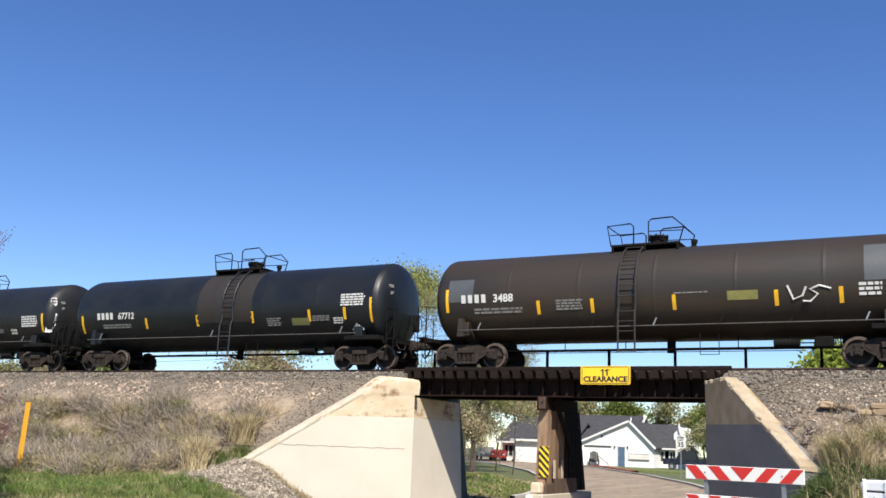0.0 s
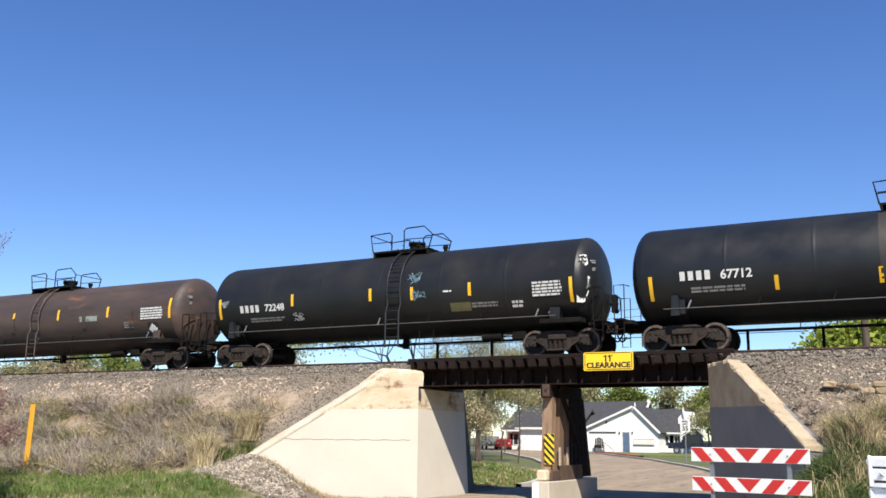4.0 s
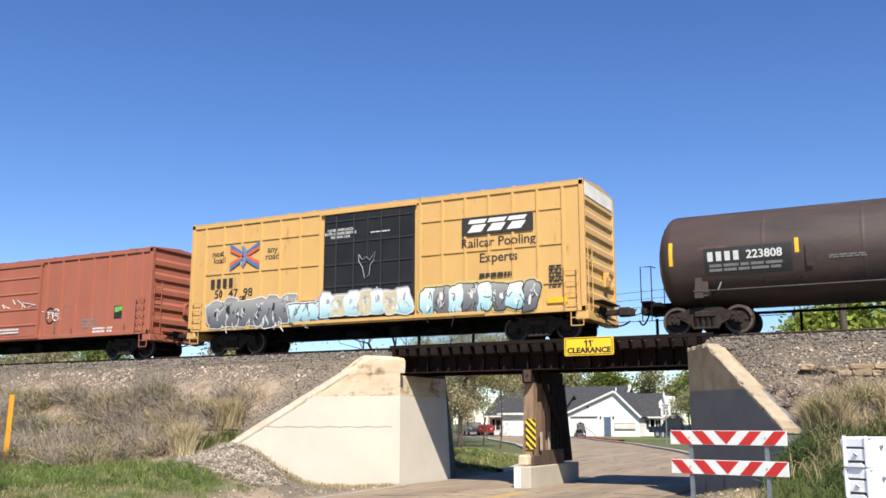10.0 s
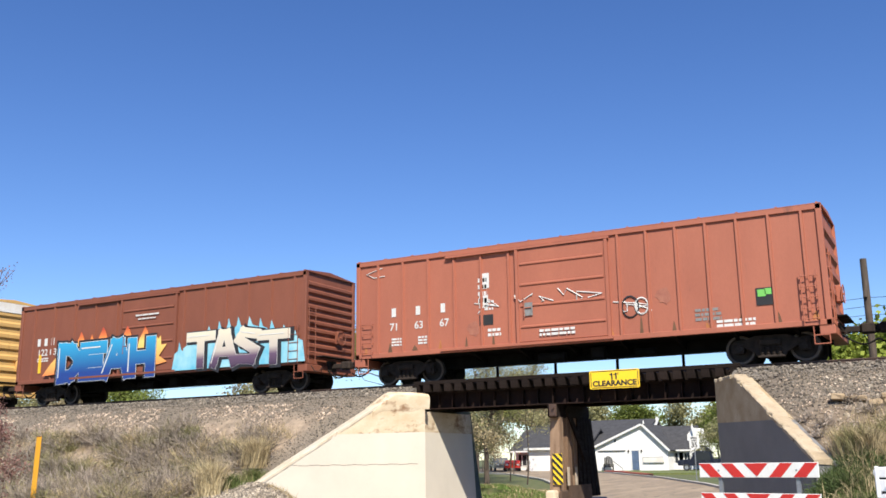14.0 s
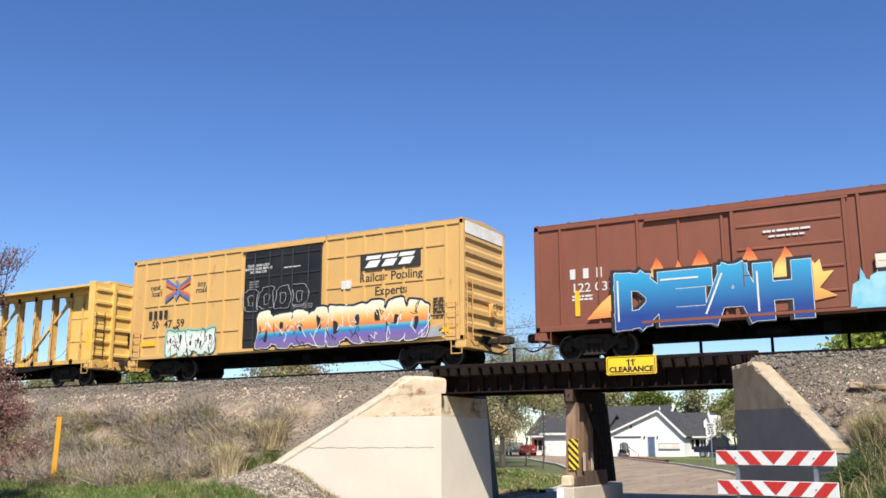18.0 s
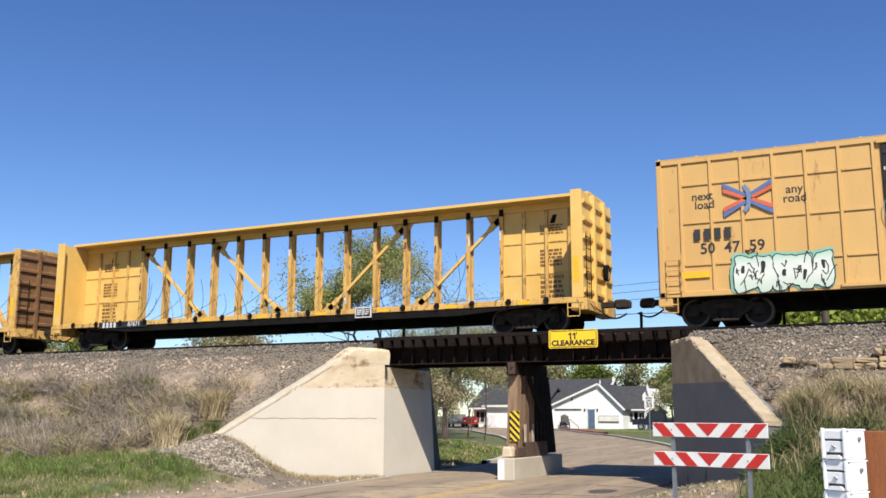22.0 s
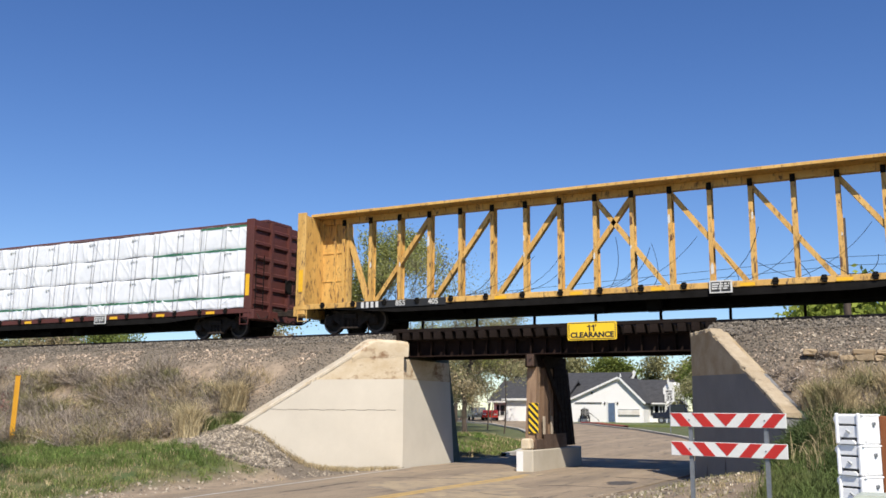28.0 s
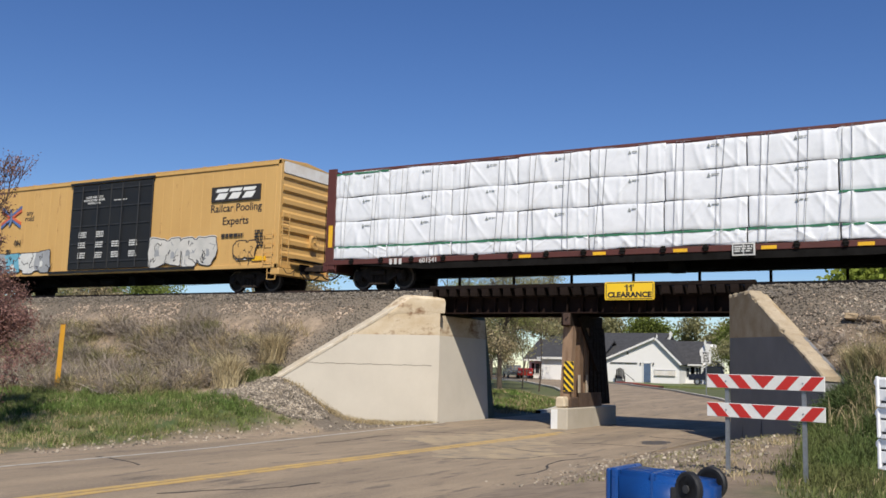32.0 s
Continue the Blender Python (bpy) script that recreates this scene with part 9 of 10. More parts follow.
def garden_chair_set():
    root = thing("garden_chair", pose(-33.6, 97.2, 0.66, 0, 0, 20), "dark slatted garden chair on the lawn", "chair")
    for k in range(5):
        part("back_slat", Geo().box(-0.42 + k * 0.17, -0.28 + k * 0.17, 0.15, 0.2, 0.35, 1.5 - 0.08 * abs(k - 2)), UNDER, root)
    part("seat", Geo().box(-0.42, 0.42, -0.55, 0.2, 0.36, 0.42), UNDER, root)
    for x in (-0.48, 0.48):
        part("arm", Geo().box(x - 0.07, x + 0.07, -0.6, 0.25, 0.62, 0.67), UNDER, root)
        for y in (-0.5, 0.2):
            part("leg", Geo().box(x - 0.05, x + 0.05, y - 0.05, y + 0.05, -0.05, 0.62), UNDER, root)


garden_chair_set()


# ---- trees ----
BARK = mat("grey_brown_bark", (0.10, 0.075, 0.055), 0.95, second=(0.06, 0.046, 0.036), scale=3, stretch=(3, 3, 0.6), grain=0.2, bump=0.7, bump_scale=14)
TWIG_RED = mat("reddish_twig_bark", (0.12, 0.08, 0.068), 0.9, second=(0.075, 0.052, 0.046), scale=4, bump=0.3)


def leaf_mat(name, c, c2):
    m = island(mat(name, c, 0.7, second=c2, scale=0.5, grain=0.1, bump=0, gloss=0.2), 0.4)
    nt = m.node_tree
    bsdf = nt.nodes["Principled BSDF"]
    out = nt.nodes["Material Output"]
    tr = nt.nodes.new("ShaderNodeBsdfTranslucent")
    nt.links.new(bsdf.inputs["Base Color"].links[0].from_socket, tr.inputs["Color"])
    mx = nt.nodes.new("ShaderNodeMixShader")
    mx.inputs[0].default_value = 0.4
    nt.links.new(bsdf.outputs[0], mx.inputs[1])
    nt.links.new(tr.outputs[0], mx.inputs[2])
    nt.links.new(mx.outputs[0], out.inputs["Surface"])
    return m


LEAF_SPRING = leaf_mat("spring_leaf", (0.22, 0.26, 0.06), (0.16, 0.195, 0.05))
LEAF_PALE = leaf_mat("pale_spring_leaf", (0.35, 0.33, 0.165), (0.26, 0.25, 0.125))
LEAF_GOLD = leaf_mat("golden_spring_leaf", (0.34, 0.35, 0.12), (0.24, 0.255, 0.085))
LEAF_LIME = leaf_mat("bright_lime_leaf", (0.30, 0.345, 0.065), (0.20, 0.25, 0.045))
LEAF_RED = leaf_mat("reddish_bud_leaf", (0.33, 0.19, 0.16), (0.21, 0.115, 0.095))
LEAF_TAN = leaf_mat("tan_bud", (0.40, 0.33, 0.20), (0.30, 0.25, 0.15))


def grow(seed, height, spread, trunk_r, levels=4, split=3, up=0.35, first=0.28, twist=0.5, droop=0.0, aim=None):
    """Limbs as (a, b, r0, r1) and the ends of the twigs."""
    rnd = random.Random(seed)
    segs, tips = [], []

    def limb(p, d, length, r, lv):
        n = 3
        for _ in range(n):
            d = (d + Vector((rnd.uniform(-1, 1), rnd.uniform(-1, 1), rnd.uniform(-0.6, 1.0) * 0.6 - droop)) * 0.17 * twist * 2).normalized()
            q = p + d * length / n
            r1 = r * 0.86
            segs.append((p.copy(), q.copy(), r, r1))
            p, r = q, r1
            if lv >= levels - 1:
                tips.append((p.copy(), d.copy()))
        if lv < levels:
            for k in range(split + (lv > 0) * rnd.randint(0, 1)):
                az = rnd.uniform(0, 6.283)
                side = d.orthogonal().normalized()
                side = (Matrix.Rotation(az, 3, d) @ side)
                nd = (d * rnd.uniform(0.5, 1.0) + side * rnd.uniform(0.6, 1.1) * spread + Vector((0, 0, up))).normalized()
                if aim is not None:
                    nd = (nd + aim * 0.35).normalized()
                limb(p.copy(), nd, length * rnd.uniform(0.55, 0.8), r * rnd.uniform(0.5, 0.72), lv + 1)

    limb(Vector((0, 0, -0.2)), Vector((0, 0, 1)), height * first, trunk_r, 0)
    top = max(q.z for _, q, _, _ in segs)
    k = height / top
    return [(a * k, b * k, r0, r1) for a, b, r0, r1 in segs], [(p * k, d) for p, d in tips]


def leaves(tips, per, size, spread, seed):
    rng = np.random.default_rng(seed)
    P = np.array([tuple(p) for p, _ in tips])
    P = np.repeat(P, per, 0) + rng.normal(0, spread, (len(tips) * per, 3)) * (1, 1, 0.75)
    n = len(P)
    u = rng.normal(size=(n, 3))
    u /= np.linalg.norm(u, axis=1)[:, None]
    w = np.cross(u, rng.normal(size=(n, 3)))
    w /= np.linalg.norm(w, axis=1)[:, None]
    s = size * rng.uniform(0.5, 1.3, (n, 1))
    v = np.stack([P - u * s, P + w * s * 0.55, P + u * s, P - w * s * 0.55], 1).reshape(-1, 3)
    return v, np.arange(4 * n).reshape(-1, 4)


def tree(name, x, y, z, seed, height, spread, trunk_r, leaf, per, size, fuzz, label, bark=BARK, **kw):
    root = thing(name, pose(x, y, z), label, "tree" if name != "shrub" else "shrub")
    segs, tips = grow(seed, height, spread, trunk_r, **kw)
    g = Geo()
    for a, b, r0, r1 in segs:
        g.tube(a, b, max(r0, 0.008), 7 if r0 > 0.05 else 3, max(r1, 0.006), caps=False)
    part("trunk", g, bark, root)
    if per:
        v, f = leaves(tips, per, size, fuzz, seed)
        me = bpy.data.meshes.new("crown")
        me.from_pydata(v.tolist(), [], f.tolist())
        me.materials.append(leaf)
        part("crown", me, None, root, "leaf crown")
    return root


# the big pale tree behind the bridge and its neighbours seen through the opening
tree("tree", -34.5, 58.0, 0.2, 11, 14.6, 0.95, 0.34, LEAF_GOLD, 22, 0.09, 0.45, "large spring tree with pale yellow-green leaves", levels=5, split=3, up=0.2, first=0.2)
tree("tree", -27.5, 52.0, 0.2, 12, 11.5, 0.8, 0.2, LEAF_PALE, 10, 0.055, 0.5, "thin spring tree with pale buds and bare limbs", levels=4, split=3, up=0.4, first=0.25)
tree("tree", -30.5, 62.0, 0.25, 13, 9.5, 0.9, 0.22, LEAF_PALE, 14, 0.06, 0.5, "bare-limbed tree with first green buds", levels=4, split=3, up=0.35, first=0.22)
tree("tree", -37.0, 70.0, 0.3, 14, 9.0, 0.9, 0.16, LEAF_GOLD, 20, 0.07, 0.55, "spring tree with thin green leaves", levels=4, split=3, first=0.22)
tree("tree", -44.5, 88.0, 0.5, 15, 9.5, 0.9, 0.25, LEAF_PALE, 34, 0.08, 0.6, "spring tree with tan and green buds", levels=4, split=3, first=0.22)
for i, (x, y, h_, lf) in enumerate(((-68, 112, 10, LEAF_PALE), (-62, 118, 9.5, LEAF_SPRING), (-57, 110, 9.0, LEAF_PALE), (-53, 122, 9.5, LEAF_SPRING), (-50, 108, 8.5, LEAF_TAN), (-46, 130, 8.6, LEAF_PALE), (-39, 132, 9.0, LEAF_SPRING), (-34, 134, 8.6, LEAF_PALE), (-29.5, 130, 8.0, LEAF_PALE), (-25.5, 124, 7.6, LEAF_SPRING), (-22, 118, 8.4, LEAF_SPRING), (-19.0, 114, 9.0, LEAF_PALE), (-15.5, 108, 8.6, LEAF_SPRING))):
    tree("tree", x, y, 0.8, 30 + i, h_, 1.0, 0.16, lf, 16, 0.22, 0.85, "distant spring tree with thin new leaves", levels=4, split=3, first=0.14, up=0.2)
# bright trees right of the opening, over the bank
for i, (x, y, h_) in enumerate(((-3.2, 62, 8.6), (-0.6, 61, 9.2), (2.5, 63, 9.6), (6.5, 62, 9.0), (10.5, 64, 9.8))):
    tree("tree", x, y, 0.25, 50 + i, h_, 1.05, 0.2, LEAF_LIME, 24, 0.205, 0.6, "bright lime-green spring tree", levels=4, split=3, first=0.15, up=0.15)
# thin growth behind the track to the left
for i, (x, y, h_, lf) in enumerate(((-52, 48, 7.2, LEAF_SPRING), (-60, 52, 7.4, LEAF_TAN), (-47, 60, 9.2, LEAF_TAN), (-70, 62, 9.8, LEAF_SPRING), (-41, 50, 6.4, LEAF_PALE), (-86, 70, 10.5, LEAF_TAN), (-78, 58, 9.0, LEAF_PALE))):
    tree("tree", x, y, 0.2, 70 + i, h_, 0.95, 0.15, lf, 12, 0.12, 0.4, "thin spring tree behind the track", levels=4, split=3, first=0.2)
for i, (x, y, h_, lf) in enumerate(((-29.5, 57, 4.2, LEAF_TAN), (-31.5, 61, 5.0, LEAF_PALE), (-34.5, 67, 5.2, LEAF_TAN), (-37.5, 73, 5.5, LEAF_PALE), (-41, 80, 5.0, LEAF_TAN), (-46, 92, 5.8, LEAF_PALE), (-49.5, 97, 6.0, LEAF_SPRING), (-53, 103, 6.2, LEAF_TAN), (-57, 112, 6.5, LEAF_PALE), (-60, 104, 6.5, LEAF_SPRING), (-21.5, 104, 5.5, LEAF_SPRING), (-19.5, 98, 5.0, LEAF_PALE))):
    tree("shrub", x, y, rise(y), 130 + i, h_, 1.0, 0.07, lf, 8, 0.10, 0.42, "twiggy spring shrub behind the bridge", levels=4, split=3, first=0.06, up=0.25)
# slender bare trees left of the road behind the bridge
for i, (x, y, h_) in enumerate(((-27.0, 61, 9.0), (-31.5, 68, 8.5), (-38.5, 84, 9.5))):
    tree("tree", x, y, rise(y), 110 + i, h_, 0.55, 0.06, LEAF_TAN if i % 2 else LEAF_PALE, 7, 0.06, 0.35, "slender tree with bare limbs and first leaves", levels=4, split=3, up=0.6, first=0.24)
# reddish ornamental trees that reach in beside the road
tree("tree", -21.3, 13.3, 0.1, 91, 5.0, 1.0, 0.13, LEAF_RED, 14, 0.034, 0.12, "ornamental tree with reddish buds on dark twigs", bark=TWIG_RED, levels=5, split=3, up=0.05, first=0.16, droop=0.1, aim=Vector((0.55, 0.05, 0.0)))
tree("tree", -21.2, 12.9, 0.1, 92, 6.7, 0.55, 0.10, LEAF_RED, 4, 0.032, 0.10, "ornamental tree with reddish buds on thin upright twigs", bark=TWIG_RED, levels=5, split=3, up=0.6, first=0.26, aim=Vector((0.3, 0.0, 0.2)))
tree("tree", -21.6, 13.6, 0.1, 94, 5.6, 0.8, 0.10, LEAF_RED, 4, 0.032, 0.12, "ornamental tree with reddish buds on thin twigs", bark=TWIG_RED, levels=5, split=3, up=0.2, first=0.2, aim=Vector((0.4, 0.0, 0.05)))


def utility_poles():
    for x, y, h_ in ((-3.0, 41.0, 9.6),):
        root = thing("utility_pole", pose(x, y, 0.1), "weathered wooden utility pole", "utility pole")
        part("pole", Geo().tube((0, 0, 0), (0.05, 0, h_), 0.17, 12, 0.13), BARK, root)
        part("pole_fitting", Geo().tube((0.0, -0.2, h_ - 1.6), (0.06, -0.12, h_ - 0.9), 0.09, 8), BARK, root)
    for k, (za, zb) in enumerate(((8.1, 7.2), (7.75, 6.9), (7.4, 6.5))):
        pts = []
        for i in range(21):
            t = i / 20
            pts.append((-3.0 - 75 * t, 41.0 + 4 * t, za + (zb - za) * t - 1.0 * 4 * t * (1 - t) * 0.5))
        w = tagged(part("overhead_wire", Geo().path(pts, 0.012, 4), UNDER), "thin black overhead wire behind the track", "wire", "overhead wires")
        w = tagged(part("overhead_wire", Geo().path([(-3.0 + 60 * i / 10, 41.0 - 3 * i / 10, za - 0.6 * math.sin(math.pi * i / 10)) for i in range(11)], 0.012, 4), UNDER), "thin black overhead wire behind the track", "wire", "overhead wires")


utility_poles()

# ---- stones, grass and brush: too many to count, each kind one object ----
def blades(points, heights, widths, bends, rng, curl=0.5):
    """Flat bent blades: five corners, two faces each."""
    n = len(points)
    az = rng.uniform(0, 2 * np.pi, n)
    side = np.stack([np.cos(az), np.sin(az), np.zeros(n)], 1)
    lean_az = rng.uniform(0, 2 * np.pi, n)
    lean = np.stack([np.cos(lean_az), np.sin(lean_az), np.zeros(n)], 1) * (bends * heights)[:, None]
    up = np.array([0, 0, 1.0])
    mid = points + up * (heights * 0.55)[:, None] + lean * 0.35
    tip = points + up * (heights * (1 - 0.25 * bends))[:, None] + lean
    w = widths[:, None] * 0.5
    v = np.stack([points - side * w, points + side * w, mid + side * w * 0.8, mid - side * w * 0.8, tip], 1).reshape(-1, 3)
    base = np.arange(n)[:, None] * 5
    quads = base + np.array([[0, 1, 2, 3]])
    tris = base + np.array([[3, 2, 4]])
    return v, quads, tris


def stuff(name, v, faces, material, label, category):
    me = bpy.data.meshes.new(name)
    me.from_pydata(v.tolist(), [], faces)
    me.materials.append(material)
    return tagged(new(name, me), label, category, kind="stuff")


def scatter(rng, n, x0, x1, y0, y1, chance):
    out = []
    while len(out) < n:
        x, y = rng.uniform(x0, x1), rng.uniform(y0, y1)
        if rng.random() < chance(x, y):
            out.append((x, y, ground_z(x, y) - 0.02))
    return np.array(out)


GRASS = island(mat("green_grass", (0.098, 0.162, 0.036), 0.8, gloss=0.2, second=(0.165, 0.175, 0.062), scale=0.5, grain=0.1, bump=0, world_space=True), 0.5)
DRY = island(mat("dry_grass", (0.44, 0.355, 0.205), 0.85, gloss=0.2, second=(0.27, 0.21, 0.12), scale=0.6, grain=0.1, bump=0, world_space=True), 0.45)
STRAW = island(mat("bleached_straw", (0.56, 0.47, 0.29), 0.85, gloss=0.2, second=(0.42, 0.34, 0.20), scale=0.6, grain=0.1, bump=0, world_space=True), 0.35)
BRUSH = island(mat("grey_brush", (0.33, 0.275, 0.225), 0.9, gloss=0.2, second=(0.22, 0.185, 0.148), scale=0.5, grain=0.1, bump=0, world_space=True), 0.5)
LUSH = island(mat("lush_bank_grass", (0.07, 0.11, 0.028), 0.8, gloss=0.2, second=(0.12, 0.125, 0.045), scale=0.5, grain=0.1, bump=0, world_space=True), 0.5)
WEED = island(mat("dark_green_weed", (0.045, 0.075, 0.022), 0.8, gloss=0.2, second=(0.07, 0.09, 0.03), scale=0.8, grain=0.1, bump=0, world_space=True), 0.5)
SAGE = island(mat("olive_weed", (0.27, 0.245, 0.115), 0.85, gloss=0.2, second=(0.15, 0.145, 0.068), scale=0.5, grain=0.1, bump=0, world_space=True), 0.5)


def make_blades(name, pts, hmin, hmax, w, bend, material, label, category, seed):
    rng = np.random.default_rng(seed)
    n = len(pts)
    v, q, t = blades(pts, rng.uniform(hmin, hmax, n), np.full(n, w) * rng.uniform(0.6, 1.3, n), rng.uniform(0.1, bend, n), rng)
    return stuff(name, v, q.tolist() + t.tolist(), material, label, category)


def tufted(rng, centres, per, radius):
    c = np.repeat(centres, per, 0)
    off = rng.normal(0, 1, (len(c), 2)) * np.repeat(rng.uniform(0.4, 1.2, len(centres)), per)[:, None] * radius
    c = c.copy()
    c[:, :2] += off
    return c


def green_here(x, y):
    return soil_zone(x, y)[0] ** 1.5


def bushes(name, centres, rmin, rmax, stems, material, label, category, seed):
    """Round twiggy bushes: stems that spread from the root, each with a few side twigs."""
    rng = np.random.default_rng(seed)
    V, Q, T, k = [], [], [], 0
    for c in centres:
        R_ = rng.uniform(rmin, rmax)
        n = int(stems * (R_ / rmax) ** 1.3) + 12
        az = rng.uniform(0, 2 * np.pi, n)
        el = np.arccos(rng.uniform(0.05, 1.0, n)) * rng.uniform(0.75, 1.15, n)
        d = np.stack([np.cos(az) * np.sin(el), np.sin(az) * np.sin(el), np.cos(el) * 0.85], 1)
        ln = R_ * rng.uniform(0.55, 1.05, n)
        root_ = c + np.stack([rng.normal(0, 0.12, n), rng.normal(0, 0.12, n), np.zeros(n)], 1) * R_
        mid = root_ + d * (ln * 0.5)[:, None] + rng.normal(0, 0.05, (n, 3)) * R_
        tip = root_ + d * ln[:, None] + rng.normal(0, 0.10, (n, 3)) * R_
        tw0 = mid + (tip - mid) * rng.uniform(0.0, 0.6, n)[:, None]
        tw1 = tw0 + (d + rng.normal(0, 0.7, (n, 3))) * (ln * 0.35)[:, None]
        for a_, m_, b_, w in ((root_, mid, tip, 0.0065), (tw0, (tw0 + tw1) / 2, tw1, 0.0055)):
            side = np.cross(b_ - a_, rng.normal(size=(n, 3)))
            side /= np.linalg.norm(side, axis=1)[:, None] + 1e-9
            side = side * w * rng.uniform(0.6, 1.3, n)[:, None]
            V.append(np.stack([a_ - side, a_ + side, m_ + side, m_ - side, b_], 1).reshape(-1, 3))
            base = k + np.arange(n)[:, None] * 5
            Q.append(base + np.array([[0, 1, 2, 3]]))
            T.append(base + np.array([[3, 2, 4]]))
            k += 5 * n
    return stuff(name, np.concatenate(V), np.concatenate(Q).tolist() + np.concatenate(T).tolist(), material, label, category)


def cover():
    rng = np.random.default_rng(17)
    patch = lambda x, y, s, o: 0.5 + noise.noise((x * s, y * s, o))
    # green verge left of the road
    c = scatter(rng, 6500, -44, -15.8, 11.0, 21.5, lambda x, y: green_here(x, y) * min(1, max(0.10, patch(x, y, 0.8, 40) * 1.5 - 0.75 * smooth((17.5 - y) / 3.5))))
    make_blades("verge_grass", tufted(rng, c, 12, 0.09), 0.05, 0.20, 0.014, 1.1, GRASS, "green verge grass beside the road", "grass", 1)
    c = scatter(rng, 4200, -44, -15.3, 10.0, 21.5, lambda x, y: green_here(x, y) * min(1, max(0.0, 1.1 - patch(x, y, 0.8, 40) + 0.9 * smooth((17.0 - y) / 3.0))) + 0.05)
    make_blades("verge_straw", tufted(rng, c, 10, 0.14), 0.04, 0.17, 0.011, 1.2, DRY, "dry straw among the verge grass", "grass", 2)
    c = scatter(rng, 260, -44, -16.5, 13.0, 20.5, green_here)
    make_blades("verge_tufts", tufted(rng, c, 60, 0.11), 0.12, 0.34, 0.014, 0.9, GRASS, "darker tufts in the verge grass", "grass", 14)
    c = scatter(rng, 330, -44, -16.6, 13.0, 21.2, lambda x, y: green_here(x, y) * (noise.noise((x * 0.6, y * 0.9, 52)) > -0.1))
    make_blades("verge_clumps", tufted(rng, c, 70, 0.14), 0.08, 0.26, 0.013, 0.9, LUSH, "dark green clumps in the verge grass", "grass", 24)
    # green growth at the foot of the right bank
    ok = lambda x, y: 1 if x > lerp_table([(-2, 1.5), (4.5, -0.9), (7, -1.35), (10.5, -1.9), (12.9, -2.3), (13.2, -9)], y) + 0.12 else 0
    c = scatter(rng, 3600, -3.6, 9, 3.5, 22.0, lambda x, y: green_here(x, y) * ok(x, y) * min(1, max(0.15, patch(x, y, 0.9, 44) * 1.4)))
    make_blades("bank_grass", tufted(rng, c, 14, 0.10), 0.05, 0.22, 0.014, 1.1, LUSH, "lush green grass on the foot of the bank", "grass", 3)
    c = scatter(rng, 300, -3.2, 9, 3.5, 21.0, lambda x, y: green_here(x, y) * ok(x, y))
    make_blades("bank_tufts", tufted(rng, c, 60, 0.13), 0.10, 0.28, 0.013, 0.9, LUSH, "dark green tufts on the foot of the bank", "grass", 15)
    c = scatter(rng, 900, -3.6, 9, 6, 21.5, ok)
    make_blades("bank_straw", tufted(rng, c, 9, 0.12), 0.05, 0.22, 0.010, 1.2, DRY, "dry straw on the foot of the bank", "grass", 16)
    c = scatter(rng, 420, -5.6, -2.6, 13, 21.5, lambda x, y: 0.5)
    make_blades("dirt_weeds", tufted(rng, c, 7, 0.07), 0.02, 0.10, 0.012, 1.1, SAGE, "low weeds on bare dirt", "weeds", 4)

    # dry brush over the left bank
    def brush_left(x, y):
        d = TRACK_Y - y
        if wing_x(y, True) - 1.5 < x or (x > -19.7 and y < 22.4):
            return 0
        n = 0.6 + 0.8 * noise.noise((x * 0.35, y * 0.5, 2))
        return max(0.0, min(1.0, n * 1.4)) * smooth((d - 4.0) / 1.0) * (1 - smooth((d - 9.4) / 1.2))

    c = scatter(rng, 540, -50, -19.0, 18.8, 24.8, brush_left)
    bushes("grey_brush", c, 0.35, 1.0, 180, BRUSH, "grey-brown dead brush on the bank", "brush", 5)
    c = scatter(rng, 300, -50, -19.5, 18.8, 25.3, brush_left)
    bushes("olive_brush", c, 0.3, 0.8, 150, SAGE, "olive-green brush on the bank", "brush", 7)
    c = scatter(rng, 230, -50, -19.0, 18.6, 25.0, brush_left)
    bushes("pale_brush", c, 0.3, 0.8, 150, DRY, "pale dry brush on the bank", "brush", 13)
    c = scatter(rng, 1300, -50, -18.5, 17.8, 25.3, lambda x, y: brush_left(x, y) * 0.8)
    make_blades("dry_grass", tufted(rng, c, 30, 0.14), 0.12, 0.6, 0.009, 1.2, DRY, "dry straw-coloured grass on the bank", "grass", 6)

    # right bank
    def brush_right(x, y):
        d = TRACK_Y - y
        if wing_x(y, False) + 0.7 > x:
            return 0
        n = 0.6 + 0.8 * noise.noise((x * 0.4, y * 0.5, 7))
        return max(0.0, min(1.0, n * 1.3)) * smooth((d - 5.2) / 1.0) * (1 - smooth((d - 9.5) / 3))

    c = scatter(rng, 620, -2.4, 11, 15.0, 23.6, brush_right)
    make_blades("dry_bank_grass", tufted(rng, c, 22, 0.14), 0.15, 0.6, 0.010, 1.2, DRY, "dry straw-coloured grass on the bank", "grass", 8)
    c = scatter(rng, 130, -0.4, 11, 16.0, 23.0, brush_right)
    bushes("bank_brush", c, 0.3, 0.8, 220, BRUSH, "grey-brown dead brush on the bank", "brush", 9)
    c = scatter(rng, 46, -3.4, 4, 21.6, 24.0, lambda x, y: 1.0 if wing_x(y, False) + 0.5 < x else 0)
    bushes("bank_brush", c, 0.15, 0.42, 90, BRUSH, "sparse grey brush on the gravel of the bank", "brush", 19)
    c = scatter(rng, 60, -2.2, 11, 14.0, 22.6, brush_right)
    bushes("bank_weeds", c, 0.25, 0.6, 160, SAGE, "olive-green weeds on the bank", "weeds", 10)
